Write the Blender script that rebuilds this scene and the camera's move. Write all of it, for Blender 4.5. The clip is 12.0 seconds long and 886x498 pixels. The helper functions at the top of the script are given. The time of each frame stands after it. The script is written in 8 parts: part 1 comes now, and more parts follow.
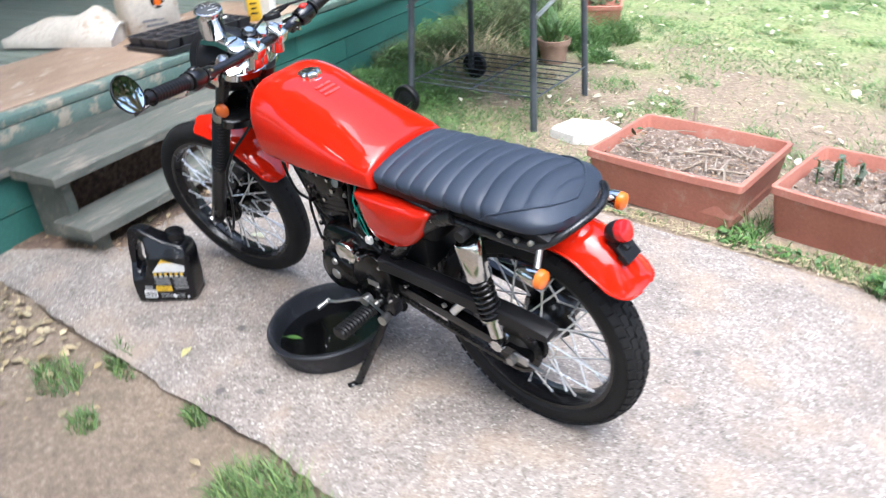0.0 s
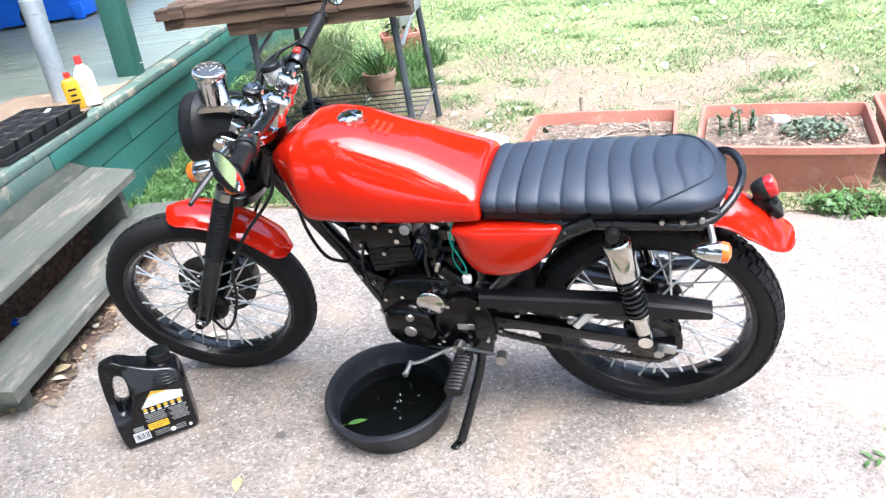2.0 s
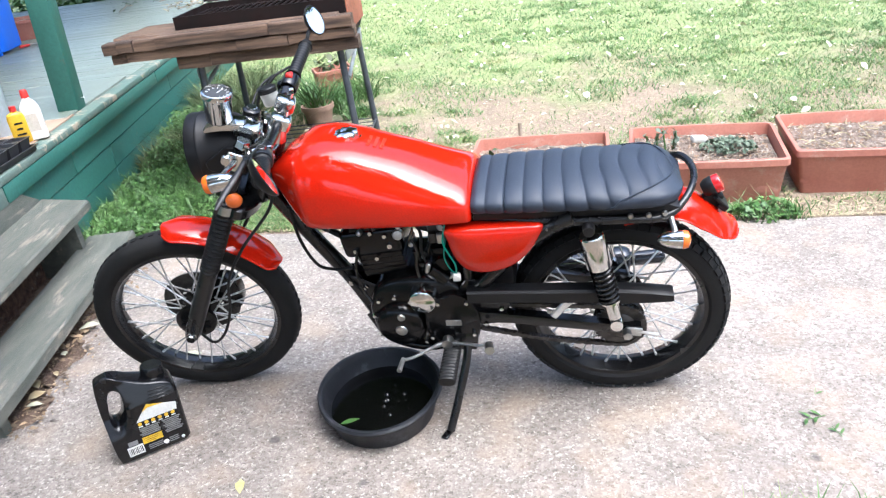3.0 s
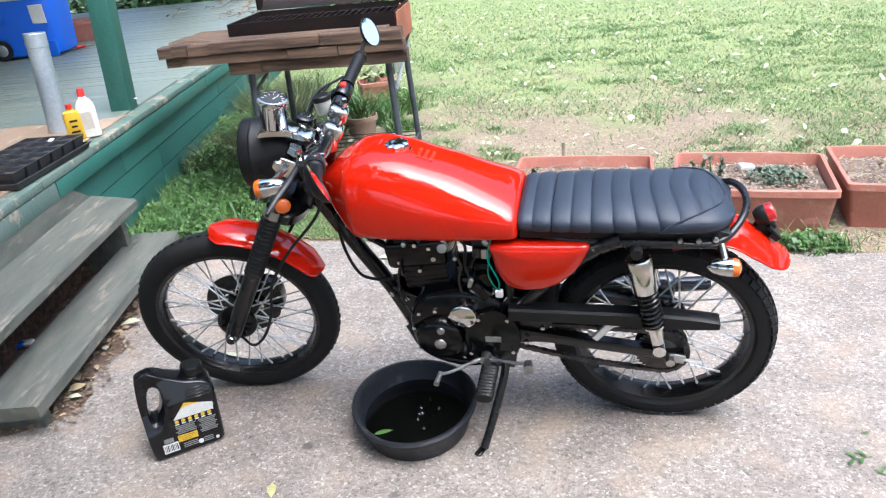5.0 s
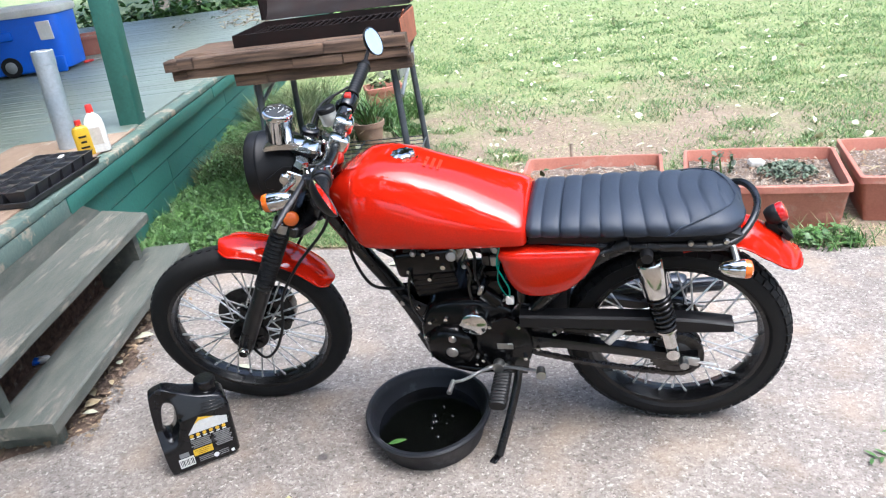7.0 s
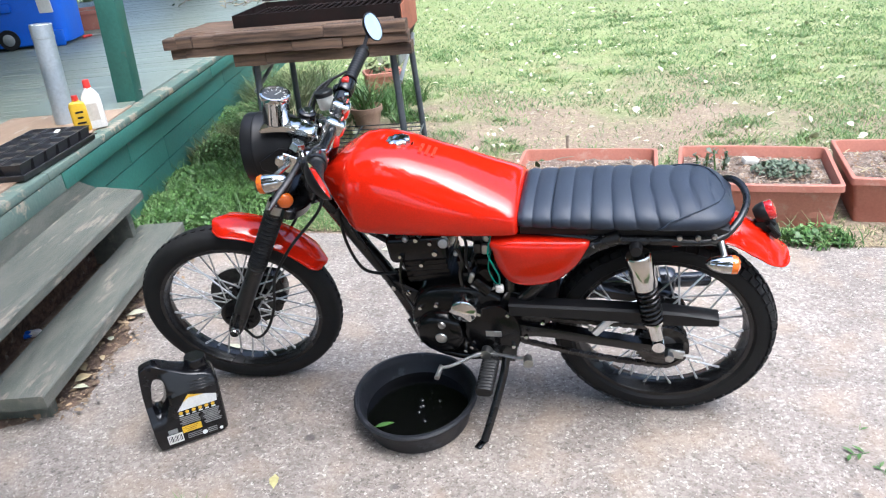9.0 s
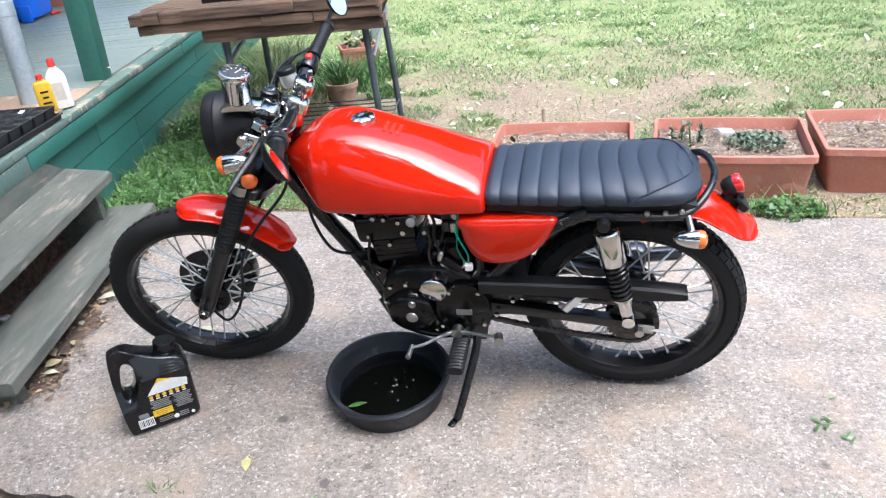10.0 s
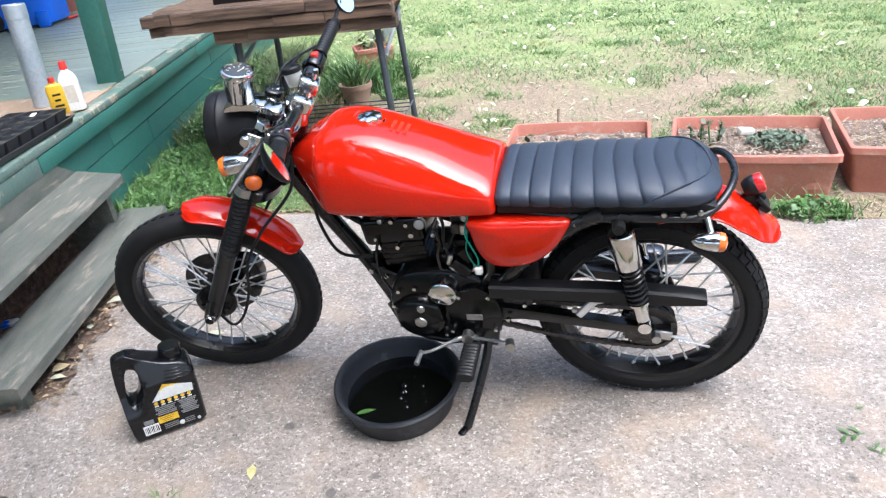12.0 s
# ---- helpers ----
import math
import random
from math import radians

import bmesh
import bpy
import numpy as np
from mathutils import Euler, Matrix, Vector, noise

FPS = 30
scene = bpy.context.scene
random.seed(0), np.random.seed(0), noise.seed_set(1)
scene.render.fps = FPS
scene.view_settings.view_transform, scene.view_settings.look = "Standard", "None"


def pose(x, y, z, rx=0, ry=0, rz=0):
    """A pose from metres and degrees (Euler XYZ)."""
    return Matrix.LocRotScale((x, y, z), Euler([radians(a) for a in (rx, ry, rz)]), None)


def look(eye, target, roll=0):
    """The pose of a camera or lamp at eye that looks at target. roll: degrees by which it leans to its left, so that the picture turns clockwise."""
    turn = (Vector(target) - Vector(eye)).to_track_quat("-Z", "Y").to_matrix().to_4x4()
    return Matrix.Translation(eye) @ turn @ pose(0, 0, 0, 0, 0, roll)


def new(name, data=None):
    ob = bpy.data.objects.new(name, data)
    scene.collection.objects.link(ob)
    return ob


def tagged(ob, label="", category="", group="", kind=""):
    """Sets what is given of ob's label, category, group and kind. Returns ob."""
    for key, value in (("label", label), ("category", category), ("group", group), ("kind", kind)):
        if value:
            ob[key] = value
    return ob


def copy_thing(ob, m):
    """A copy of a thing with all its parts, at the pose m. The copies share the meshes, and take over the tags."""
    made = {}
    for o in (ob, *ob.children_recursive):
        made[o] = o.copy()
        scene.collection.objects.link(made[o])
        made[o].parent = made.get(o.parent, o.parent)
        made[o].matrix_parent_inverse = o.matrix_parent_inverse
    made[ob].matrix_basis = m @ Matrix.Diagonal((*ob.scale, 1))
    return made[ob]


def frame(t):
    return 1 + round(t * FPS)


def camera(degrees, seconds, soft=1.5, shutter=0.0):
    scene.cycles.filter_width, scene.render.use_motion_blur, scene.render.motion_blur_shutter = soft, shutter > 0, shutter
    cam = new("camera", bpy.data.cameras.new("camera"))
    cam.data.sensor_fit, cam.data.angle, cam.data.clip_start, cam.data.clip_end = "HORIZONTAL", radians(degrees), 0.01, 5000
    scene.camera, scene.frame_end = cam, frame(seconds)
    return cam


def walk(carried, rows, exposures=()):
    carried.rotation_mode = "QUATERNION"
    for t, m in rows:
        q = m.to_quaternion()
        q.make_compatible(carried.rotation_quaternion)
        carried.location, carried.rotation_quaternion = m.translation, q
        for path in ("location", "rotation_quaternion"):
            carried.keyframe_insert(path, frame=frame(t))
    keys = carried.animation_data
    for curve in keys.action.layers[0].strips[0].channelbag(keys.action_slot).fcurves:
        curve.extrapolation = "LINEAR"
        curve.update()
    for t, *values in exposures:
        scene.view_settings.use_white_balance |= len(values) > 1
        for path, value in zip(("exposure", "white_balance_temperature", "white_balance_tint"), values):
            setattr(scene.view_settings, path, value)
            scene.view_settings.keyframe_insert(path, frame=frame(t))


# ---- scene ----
cam = camera(62.9, 12.0, 1.2, 0.4)
PATH = [
    (0, (1.412, -1.158, 1.334), (0.216, 0.106, 0.348), -3.2),
    (0.4, (1.199, -1.246, 1.254), (0.096, 0.155, 0.349), -8.7),
    (0.5, (1.152, -1.26, 1.268), (0.079, 0.169, 0.369), -9.0),
    (1, (0.931, -1.342, 1.285), (0.049, 0.208, 0.38), -8.7),
    (1.5, (0.739, -1.396, 1.3), (0.066, 0.217, 0.326), -8.7),
    (2, (0.665, -1.462, 1.308), (0.013, 0.179, 0.37), -8.9),
    (2.5, (0.575, -1.624, 1.319), (0.115, 0.073, 0.365), -8.3),
    (3, (0.536, -1.690, 1.335), (0.111, 0.056, 0.456), -7.5),
    (3.2, (0.524, -1.698, 1.333), (0.104, 0.053, 0.461), -7.3),
    (5, (0.503, -1.696, 1.335), (-0.005, 0.051, 0.503), -5.6),
    (5.5, (0.506, -1.695, 1.336), (0.006, 0.051, 0.5), -5.7),
    (6, (0.506, -1.693, 1.345), (-0.027, 0.055, 0.532), -6.9),
    (6.5, (0.51, -1.689, 1.347), (-0.025, 0.061, 0.54), -7.1),
    (7, (0.507, -1.682, 1.349), (-0.031, 0.058, 0.523), -7.6),
    (7.5, (0.509, -1.685, 1.344), (0.013, 0.058, 0.499), -6.6),
    (7.7, (0.509, -1.683, 1.349), (0.006, 0.045, 0.476), -6.1),
    (9.3, (0.526, -1.698, 1.353), (0.002, 0.032, 0.497), -5.6),
    (9.5, (0.539, -1.689, 1.353), (0.036, 0.024, 0.453), -5.3),
    (10, (0.555, -1.665, 1.35), (0.072, 0.042, 0.426), -6.1),
    (10.5, (0.562, -1.652, 1.35), (0.021, 0.03, 0.413), -7.1),
    (11, (0.556, -1.648, 1.345), (0.031, 0.053, 0.434), -5.8),
    (11.5, (0.562, -1.622, 1.339), (0.031, 0.069, 0.412), -5.6),
    (12, (0.562, -1.611, 1.324), (0.031, 0.087, 0.41), -6.9),
]
EXPOSURE = [(0.0, 1.95, 5500, 8), (0.5, 2.18, 5500, 8), (1.0, 2.42, 5500, 8), (1.5, 2.36, 5500, 8), (2.0, 2.3, 5500, 8), (2.5, 2.14, 5500, 8), (3.2, 2.08, 5500, 8), (5.0, 1.84, 5500, 8), (7.7, 1.84, 5500, 8), (9.3, 1.82, 5500, 8), (12.0, 1.86, 5500, 8)]
walk(cam, [(t, look(eye, target, roll)) for t, eye, target, roll in PATH], EXPOSURE)

# ---- world and light ----
world = bpy.data.worlds.new("sky")
scene.world = world
world.use_nodes = True
wn = world.node_tree.nodes
wl = world.node_tree.links
sky = wn.new("ShaderNodeTexSky")
sky.sky_type = "NISHITA"
sky.sun_disc = False
sky.sun_elevation, sky.sun_rotation = radians(66), radians(129)
sky.air_density, sky.dust_density, sky.ozone_density = 1.0, 6.0, 1.0
wn["Background"].inputs["Strength"].default_value = 0.15
wl.new(sky.outputs["Color"], wn["Background"].inputs["Color"])
sun = new("sun", bpy.data.lights.new("sun", "SUN"))
sun.data.energy, sun.data.angle, sun.data.color = 1.15, radians(58), (1.0, 0.96, 0.9)
sun.matrix_world = look((2.9, -2.3, 9.0), (0, 0.3, 0))


# ---- materials ----
def nodes_of(name):
    m = bpy.data.materials.new(name)
    m.use_nodes = True
    t = m.node_tree
    return m, t.nodes, t.links, t.nodes["Principled BSDF"]


def noise_node(n, l, co, scale, detail=4.0, rough=0.55):
    k = n.new("ShaderNodeTexNoise")
    k.inputs["Scale"].default_value, k.inputs["Detail"].default_value, k.inputs["Roughness"].default_value = scale, detail, rough
    l.new(co, k.inputs["Vector"])
    return k.outputs["Fac"]


def ramp_node(n, l, fac, stops):
    r = n.new("ShaderNodeValToRGB")
    e = r.color_ramp.elements
    while len(e) < len(stops):
        e.new(0.5)
    for s, (p, c) in zip(e, stops):
        s.position = p
        s.color = (*c, 1) if len(c) == 3 else c
    l.new(fac, r.inputs["Fac"])
    return r.outputs["Color"]


def mix_node(n, l, fac, a, b, mode="MIX"):
    m = n.new("ShaderNodeMix")
    m.data_type, m.blend_type = "RGBA", mode
    for sock, val in ((m.inputs[0], fac), (m.inputs[6], a), (m.inputs[7], b)):
        if hasattr(val, "is_output"):
            l.new(val, sock)
        elif isinstance(val, (int, float)):
            sock.default_value = val
        else:
            sock.default_value = (*val, 1)
    return m.outputs[2]


def grey(v):
    return (v, v, v)


def bump_node(n, l, height, strength, distance, b):
    k = n.new("ShaderNodeBump")
    k.inputs["Strength"].default_value, k.inputs["Distance"].default_value = strength, distance
    l.new(height, k.inputs["Height"])
    l.new(k.outputs["Normal"], b.inputs["Normal"])


def surface(name, c1, c2, scale=6, fine=90, rough=(0.4, 0.6), metal=0.0, bump=0.15, dist=0.002, coat=0.0, vary=0.0, island=0.0, stretch=None, dirt=None, dirt_scale=3.0, dirt_from=0.6, spec=0.5, tint=(1.5, 1.5, 1.5)):
    """A surface of two tones with grain, uneven gloss, fine relief and, if asked for, patches of dirt or wear."""
    m, n, l, b = nodes_of(name)
    tc = n.new("ShaderNodeTexCoord").outputs["Object"]
    if vary:
        oi = n.new("ShaderNodeObjectInfo")
        ad = n.new("ShaderNodeVectorMath")
        ad.operation = "MULTIPLY_ADD"
        ad.inputs[1].default_value = (1, 1, 1)
        l.new(tc, ad.inputs[0])
        sc = n.new("ShaderNodeVectorMath")
        sc.operation = "SCALE"
        sc.inputs[0].default_value = (7, 3, 5)
        l.new(oi.outputs["Random"], sc.inputs["Scale"])
        l.new(sc.outputs[0], ad.inputs[2])
        tc = ad.outputs[0]
    if stretch:
        mp = n.new("ShaderNodeMapping")
        mp.inputs["Scale"].default_value = stretch
        l.new(tc, mp.inputs["Vector"])
        tc = mp.outputs["Vector"]
    big = noise_node(n, l, tc, scale)
    small = noise_node(n, l, tc, fine, 6, 0.65)
    col = ramp_node(n, l, big, [(0.35, c1), (0.65, c2)])
    col = mix_node(n, l, 0.5, col, ramp_node(n, l, small, [(0.3, grey(0.55)), (0.7, grey(1.0))]), "MULTIPLY")
    if vary:
        col = mix_node(n, l, vary, col, ramp_node(n, l, oi.outputs["Random"], [(0, grey(0.55)), (1, grey(1.35))]), "MULTIPLY")
    if island:
        ge = n.new("ShaderNodeNewGeometry")
        col = mix_node(n, l, island, col, ramp_node(n, l, ge.outputs["Random Per Island"], [(0, grey(0.4)), (0.75, grey(1.0)), (1, tint)]), "MULTIPLY")
    if dirt:
        patch = noise_node(n, l, tc, dirt_scale, 8, 0.7)
        col = mix_node(n, l, ramp_node(n, l, patch, [(dirt_from, grey(0)), (dirt_from + 0.08, grey(1))]), col, dirt)
    l.new(col, b.inputs["Base Color"])
    l.new(ramp_node(n, l, big, [(0.3, grey(rough[0])), (0.7, grey(rough[1]))]), b.inputs["Roughness"])
    b.inputs["Metallic"].default_value = metal
    b.inputs["Specular IOR Level"].default_value = spec
    b.inputs["Coat Weight"].default_value = coat
    b.inputs["Coat Roughness"].default_value = 0.04
    b.inputs["Coat IOR"].default_value = 1.47
    if bump:
        bump_node(n, l, small, bump, dist, b)
    return m


red_paint = surface("red_paint", (0.56, 0.013, 0.0015), (0.52, 0.011, 0.0015), 2, 250, (0.3, 0.36), 0, 0.012, 0.0005, 1.0, spec=0.0)
chrome = surface("chrome", (0.78, 0.78, 0.76), (0.66, 0.66, 0.64), 12, 200, (0.06, 0.14), 1.0, 0.03, 0.0005)
alloy = surface("alloy", (0.55, 0.55, 0.53), (0.42, 0.42, 0.41), 20, 160, (0.28, 0.42), 1.0, 0.08, 0.0006)
steel = surface("spoke_steel", (0.88, 0.87, 0.84), (0.76, 0.75, 0.72), 30, 200, (0.2, 0.3), 0.5, 0)
black_gloss = surface("black_enamel", (0.004, 0.004, 0.0045), (0.007, 0.007, 0.0075), 8, 120, (0.2, 0.32), 0, 0.04, 0.0006)
black_satin = surface("black_satin", (0.006, 0.006, 0.007), (0.009, 0.009, 0.010), 5, 150, (0.42, 0.5), 0, 0.05, 0.0005, spec=0.3)
engine_black = surface("engine_black", (0.003, 0.003, 0.0033), (0.005, 0.005, 0.005), 14, 90, (0.14, 0.26), 0, 0.2, 0.001, spec=0.27)
rubber = surface("tyre_rubber", (0.007, 0.007, 0.0075), (0.013, 0.013, 0.0125), 9, 140, (0.62, 0.8), 0, 0.12, 0.0008, spec=0.25)
soft_rubber = surface("rubber", (0.005, 0.005, 0.0055), (0.008, 0.008, 0.008), 20, 180, (0.45, 0.6), 0, 0.1, 0.0006, spec=0.3)
tub_rubber = surface("tub_rubber", (0.008, 0.0085, 0.011), (0.014, 0.015, 0.019), 10, 70, (0.4, 0.6), 0, 0.25, 0.0015, dirt=(0.04, 0.042, 0.048), dirt_scale=16, dirt_from=0.58)
vinyl = surface("seat_vinyl", (0.023, 0.031, 0.048), (0.03, 0.04, 0.06), 7, 420, (0.46, 0.56), 0, 0.35, 0.0008, spec=0.4)
amber = surface("amber_lens", (0.75, 0.16, 0.01), (0.65, 0.12, 0.008), 30, 300, (0.1, 0.16), 0, 0.05, 0.0005, 0.6)
tail_red = surface("tail_lens", (0.55, 0.012, 0.012), (0.45, 0.008, 0.01), 40, 300, (0.08, 0.14), 0, 0.06, 0.0006, 0.8)
white_mark = surface("white_print", (0.7, 0.7, 0.68), (0.6, 0.6, 0.58), 20, 200, (0.4, 0.5), 0, 0)
yellow_mark = surface("yellow_print", (0.72, 0.46, 0.02), (0.64, 0.4, 0.02), 20, 200, (0.4, 0.5), 0, 0)
grey_mark = surface("grey_print", (0.22, 0.22, 0.22), (0.16, 0.16, 0.16), 60, 400, (0.4, 0.5), 0, 0)
dial_black = surface("dial_black", (0.02, 0.02, 0.02), (0.03, 0.03, 0.03), 20, 200, (0.2, 0.3), 0, 0)
dark_steel = surface("dark_steel", (0.05, 0.048, 0.046), (0.1, 0.095, 0.09), 40, 100, (0.35, 0.5), 0.9, 0)
wire_green = surface("green_wire", (0.0, 0.2, 0.14), (0.0, 0.16, 0.12), 20, 100, (0.3, 0.4), 0, 0)
resin = surface("cloudy_resin", (0.55, 0.55, 0.5), (0.42, 0.42, 0.38), 20, 100, (0.25, 0.35), 0, 0.05, 0.0005)
silencer_black = surface("silencer_black", (0.022, 0.025, 0.032), (0.03, 0.033, 0.042), 8, 120, (0.22, 0.3), 0.3, 0.03, 0.0005, 0.6)
oil = surface("used_oil", (0.002, 0.002, 0.002), (0.003, 0.003, 0.003), 6, 24, (0.02, 0.04), 0, 0.22, 0.004)
jug_plastic = surface("jug_plastic", (0.004, 0.004, 0.005), (0.006, 0.006, 0.0075), 8, 120, (0.2, 0.32), 0, 0.08, 0.0006, spec=0.45)
mirror_glass, mn, ml, mb = nodes_of("mirror_glass")
mb.inputs["Metallic"].default_value, mb.inputs["Roughness"].default_value = 1.0, 0.015
ml.new(ramp_node(mn, ml, noise_node(mn, ml, mn.new("ShaderNodeTexCoord").outputs["Object"], 40), [(0.3, grey(0.82)), (0.7, grey(0.9))]), mb.inputs["Base Color"])

terracotta = surface("terracotta_plastic", (0.35, 0.128, 0.088), (0.42, 0.17, 0.12), 5, 90, (0.5, 0.7), 0, 0.12, 0.001, dirt=(0.4, 0.24, 0.18), dirt_scale=4, dirt_from=0.58)
clay = surface("clay_pot", (0.33, 0.21, 0.145), (0.42, 0.28, 0.2), 8, 90, (0.7, 0.9), 0, 0.15, 0.001, dirt=(0.5, 0.4, 0.3), dirt_scale=7)
soil = surface("potting_soil", (0.13, 0.095, 0.07), (0.3, 0.23, 0.18), 14, 80, (0.9, 1.0), 0, 1.0, 0.02, dirt=(0.48, 0.41, 0.34), dirt_scale=45, dirt_from=0.54)
green_paint = surface("green_paint", (0.032, 0.13, 0.104), (0.045, 0.165, 0.132), 3, 60, (0.45, 0.65), 0, 0.25, 0.002, vary=0.3, dirt=(0.10, 0.12, 0.09), dirt_scale=7, dirt_from=0.61)
trim_paint = surface("worn_green_trim", (0.085, 0.15, 0.125), (0.15, 0.195, 0.165), 5, 70, (0.6, 0.8), 0, 0.5, 0.004, vary=0.3, dirt=(0.34, 0.29, 0.22), dirt_scale=7, dirt_from=0.53)
deck_paint = surface("worn_deck_paint", (0.15, 0.185, 0.15), (0.205, 0.235, 0.193), 1.6, 45, (0.3, 0.5), 0, 0.2, 0.002, vary=0.08, stretch=(0.6, 1.2, 1), dirt=(0.27, 0.29, 0.25), dirt_scale=2.2, dirt_from=0.62)
step_wood = surface("step_wood", (0.1, 0.112, 0.09), (0.18, 0.18, 0.148), 5, 90, (0.55, 0.8), 0, 0.8, 0.004, vary=0.25, stretch=(6, 1.2, 6), dirt=(0.25, 0.22, 0.175), dirt_scale=3.2, dirt_from=0.56)
plywood = surface("worn_plywood", (0.26, 0.175, 0.115), (0.36, 0.265, 0.19), 4, 60, (0.6, 0.85), 0, 0.3, 0.002, stretch=(2, 0.9, 1), dirt=(0.45, 0.39, 0.31), dirt_scale=5, dirt_from=0.6)
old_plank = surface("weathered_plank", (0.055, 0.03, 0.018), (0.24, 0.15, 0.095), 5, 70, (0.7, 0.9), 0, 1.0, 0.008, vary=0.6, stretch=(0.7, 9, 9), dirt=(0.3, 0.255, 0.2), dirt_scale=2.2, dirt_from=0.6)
rust = surface("rusty_steel", (0.27, 0.085, 0.042), (0.4, 0.15, 0.085), 9, 60, (0.7, 0.9), 0.1, 0.4, 0.002, dirt=(0.05, 0.025, 0.02), dirt_scale=14, dirt_from=0.58)
grill_black = surface("sooty_steel", (0.004, 0.002, 0.0018), (0.012, 0.005, 0.0042), 8, 70, (0.55, 0.8), 0.0, 0.3, 0.002, spec=0.25)
leg_paint = surface("grill_leg_paint", (0.045, 0.055, 0.065), (0.08, 0.09, 0.1), 10, 80, (0.4, 0.6), 0.2, 0.15, 0.001)
brace_grey = surface("brace_grey", (0.3, 0.32, 0.32), (0.22, 0.23, 0.23), 10, 80, (0.4, 0.6), 0.3, 0.15, 0.001)
tray_black = surface("tray_plastic", (0.026, 0.026, 0.029), (0.042, 0.042, 0.046), 14, 90, (0.3, 0.45), 0, 0.1, 0.001)
white_plastic = surface("white_plastic", (0.74, 0.72, 0.68), (0.66, 0.63, 0.58), 8, 90, (0.35, 0.5), 0, 0.05, 0.001)
yellow_plastic = surface("yellow_plastic", (0.7, 0.45, 0.02), (0.62, 0.38, 0.02), 8, 90, (0.35, 0.5), 0, 0.05, 0.001)
red_plastic = surface("red_plastic", (0.6, 0.03, 0.02), (0.5, 0.02, 0.015), 8, 90, (0.35, 0.5), 0, 0.05, 0.001)
blue_plastic = surface("blue_plastic", (0.008, 0.105, 0.6), (0.01, 0.125, 0.68), 5, 120, (0.35, 0.5), 0, 0.06, 0.001)
galvanised = surface("galvanised_pipe", (0.42, 0.5, 0.56), (0.52, 0.58, 0.62), 6, 60, (0.35, 0.5), 0.55, 0.08, 0.001)
pale_dial = surface("pale_dial", (0.07, 0.073, 0.075), (0.05, 0.052, 0.054), 20, 200, (0.1, 0.2), 0, 0)
paper_bag = surface("paper_bag", (0.5, 0.45, 0.37), (0.6, 0.55, 0.46), 5, 50, (0.7, 0.85), 0, 0.6, 0.008, dirt=(0.36, 0.27, 0.19), dirt_scale=5, dirt_from=0.58)
white_stone = surface("pale_stone", (0.55, 0.54, 0.5), (0.66, 0.65, 0.61), 6, 40, (0.8, 0.95), 0, 0.5, 0.006)
brown_leaf = surface("brown_leaf", (0.15, 0.09, 0.05), (0.3, 0.19, 0.11), 15, 80, (0.7, 0.9), 0, 0.1, 0.001, island=0.7)
litter_leaf = surface("litter_leaf", (0.17, 0.11, 0.065), (0.36, 0.26, 0.16), 15, 80, (0.7, 0.9), 0, 0.1, 0.001, island=0.85, tint=(1.8, 1.8, 1.7))
tray_soil = surface("tray_soil", (0.035, 0.03, 0.026), (0.1, 0.085, 0.07), 60, 160, (0.9, 1.0), 0, 0.8, 0.006)
litter_soil = surface("litter_soil", (0.10, 0.065, 0.045), (0.2, 0.135, 0.095), 12, 70, (0.9, 1.0), 0, 1.0, 0.012, dirt=(0.27, 0.2, 0.14), dirt_scale=40, dirt_from=0.57)
dead_leaf = surface("dead_leaf", (0.4, 0.3, 0.15), (0.5, 0.42, 0.26), 15, 80, (0.6, 0.8), 0, 0.1, 0.001, island=0.6)
pale_leaf = surface("pale_leaf", (0.5, 0.5, 0.33), (0.62, 0.6, 0.46), 15, 80, (0.6, 0.8), 0, 0.1, 0.001, island=0.45)
faint_orange = surface("faint_orange", (0.6, 0.03, 0.006), (0.55, 0.025, 0.005), 30, 200, (0.25, 0.35), 0, 0, coat=0.9)
yellow_leaf = surface("yellow_leaf", (0.42, 0.37, 0.14), (0.5, 0.45, 0.2), 30, 120, (0.5, 0.7), 0, 0.1, 0.001)
green_leaf = surface("green_leaf", (0.055, 0.135, 0.024), (0.10, 0.195, 0.045), 6, 60, (0.45, 0.6), 0, 0.1, 0.001, island=0.6)
tree_leaf = surface("tree_leaf", (0.035, 0.06, 0.022), (0.06, 0.09, 0.035), 6, 60, (0.5, 0.65), 0, 0.1, 0.001, island=0.6)
grey_leaf = surface("sage_leaf", (0.1, 0.14, 0.085), (0.14, 0.18, 0.12), 6, 60, (0.5, 0.7), 0, 0.1, 0.001, island=0.5)
grass_blade = surface("grass_blade", (0.11, 0.215, 0.058), (0.18, 0.285, 0.095), 0.8, 3, (0.5, 0.65), 0, 0, island=0.65, dirt=(0.40, 0.34, 0.17), dirt_scale=1.5, dirt_from=0.59, tint=(1.9, 1.5, 1.2))
dry_grass = surface("dry_grass", (0.10, 0.115, 0.04), (0.05, 0.105, 0.03), 5, 20, (0.6, 0.8), 0, 0, island=0.75, tint=(1.9, 1.7, 1.5))
straw = surface("straw", (0.37, 0.30, 0.17), (0.47, 0.40, 0.25), 6, 60, (0.7, 0.9), 0, 0.1, 0.001, island=0.5)
twig_bark = surface("twig_bark", (0.24, 0.19, 0.14), (0.38, 0.32, 0.25), 20, 100, (0.8, 0.9), 0, 0.3, 0.001, island=0.3)
siding = surface("house_siding", (0.5, 0.5, 0.46), (0.58, 0.57, 0.53), 2, 40, (0.6, 0.8), 0, 0.15, 0.002)


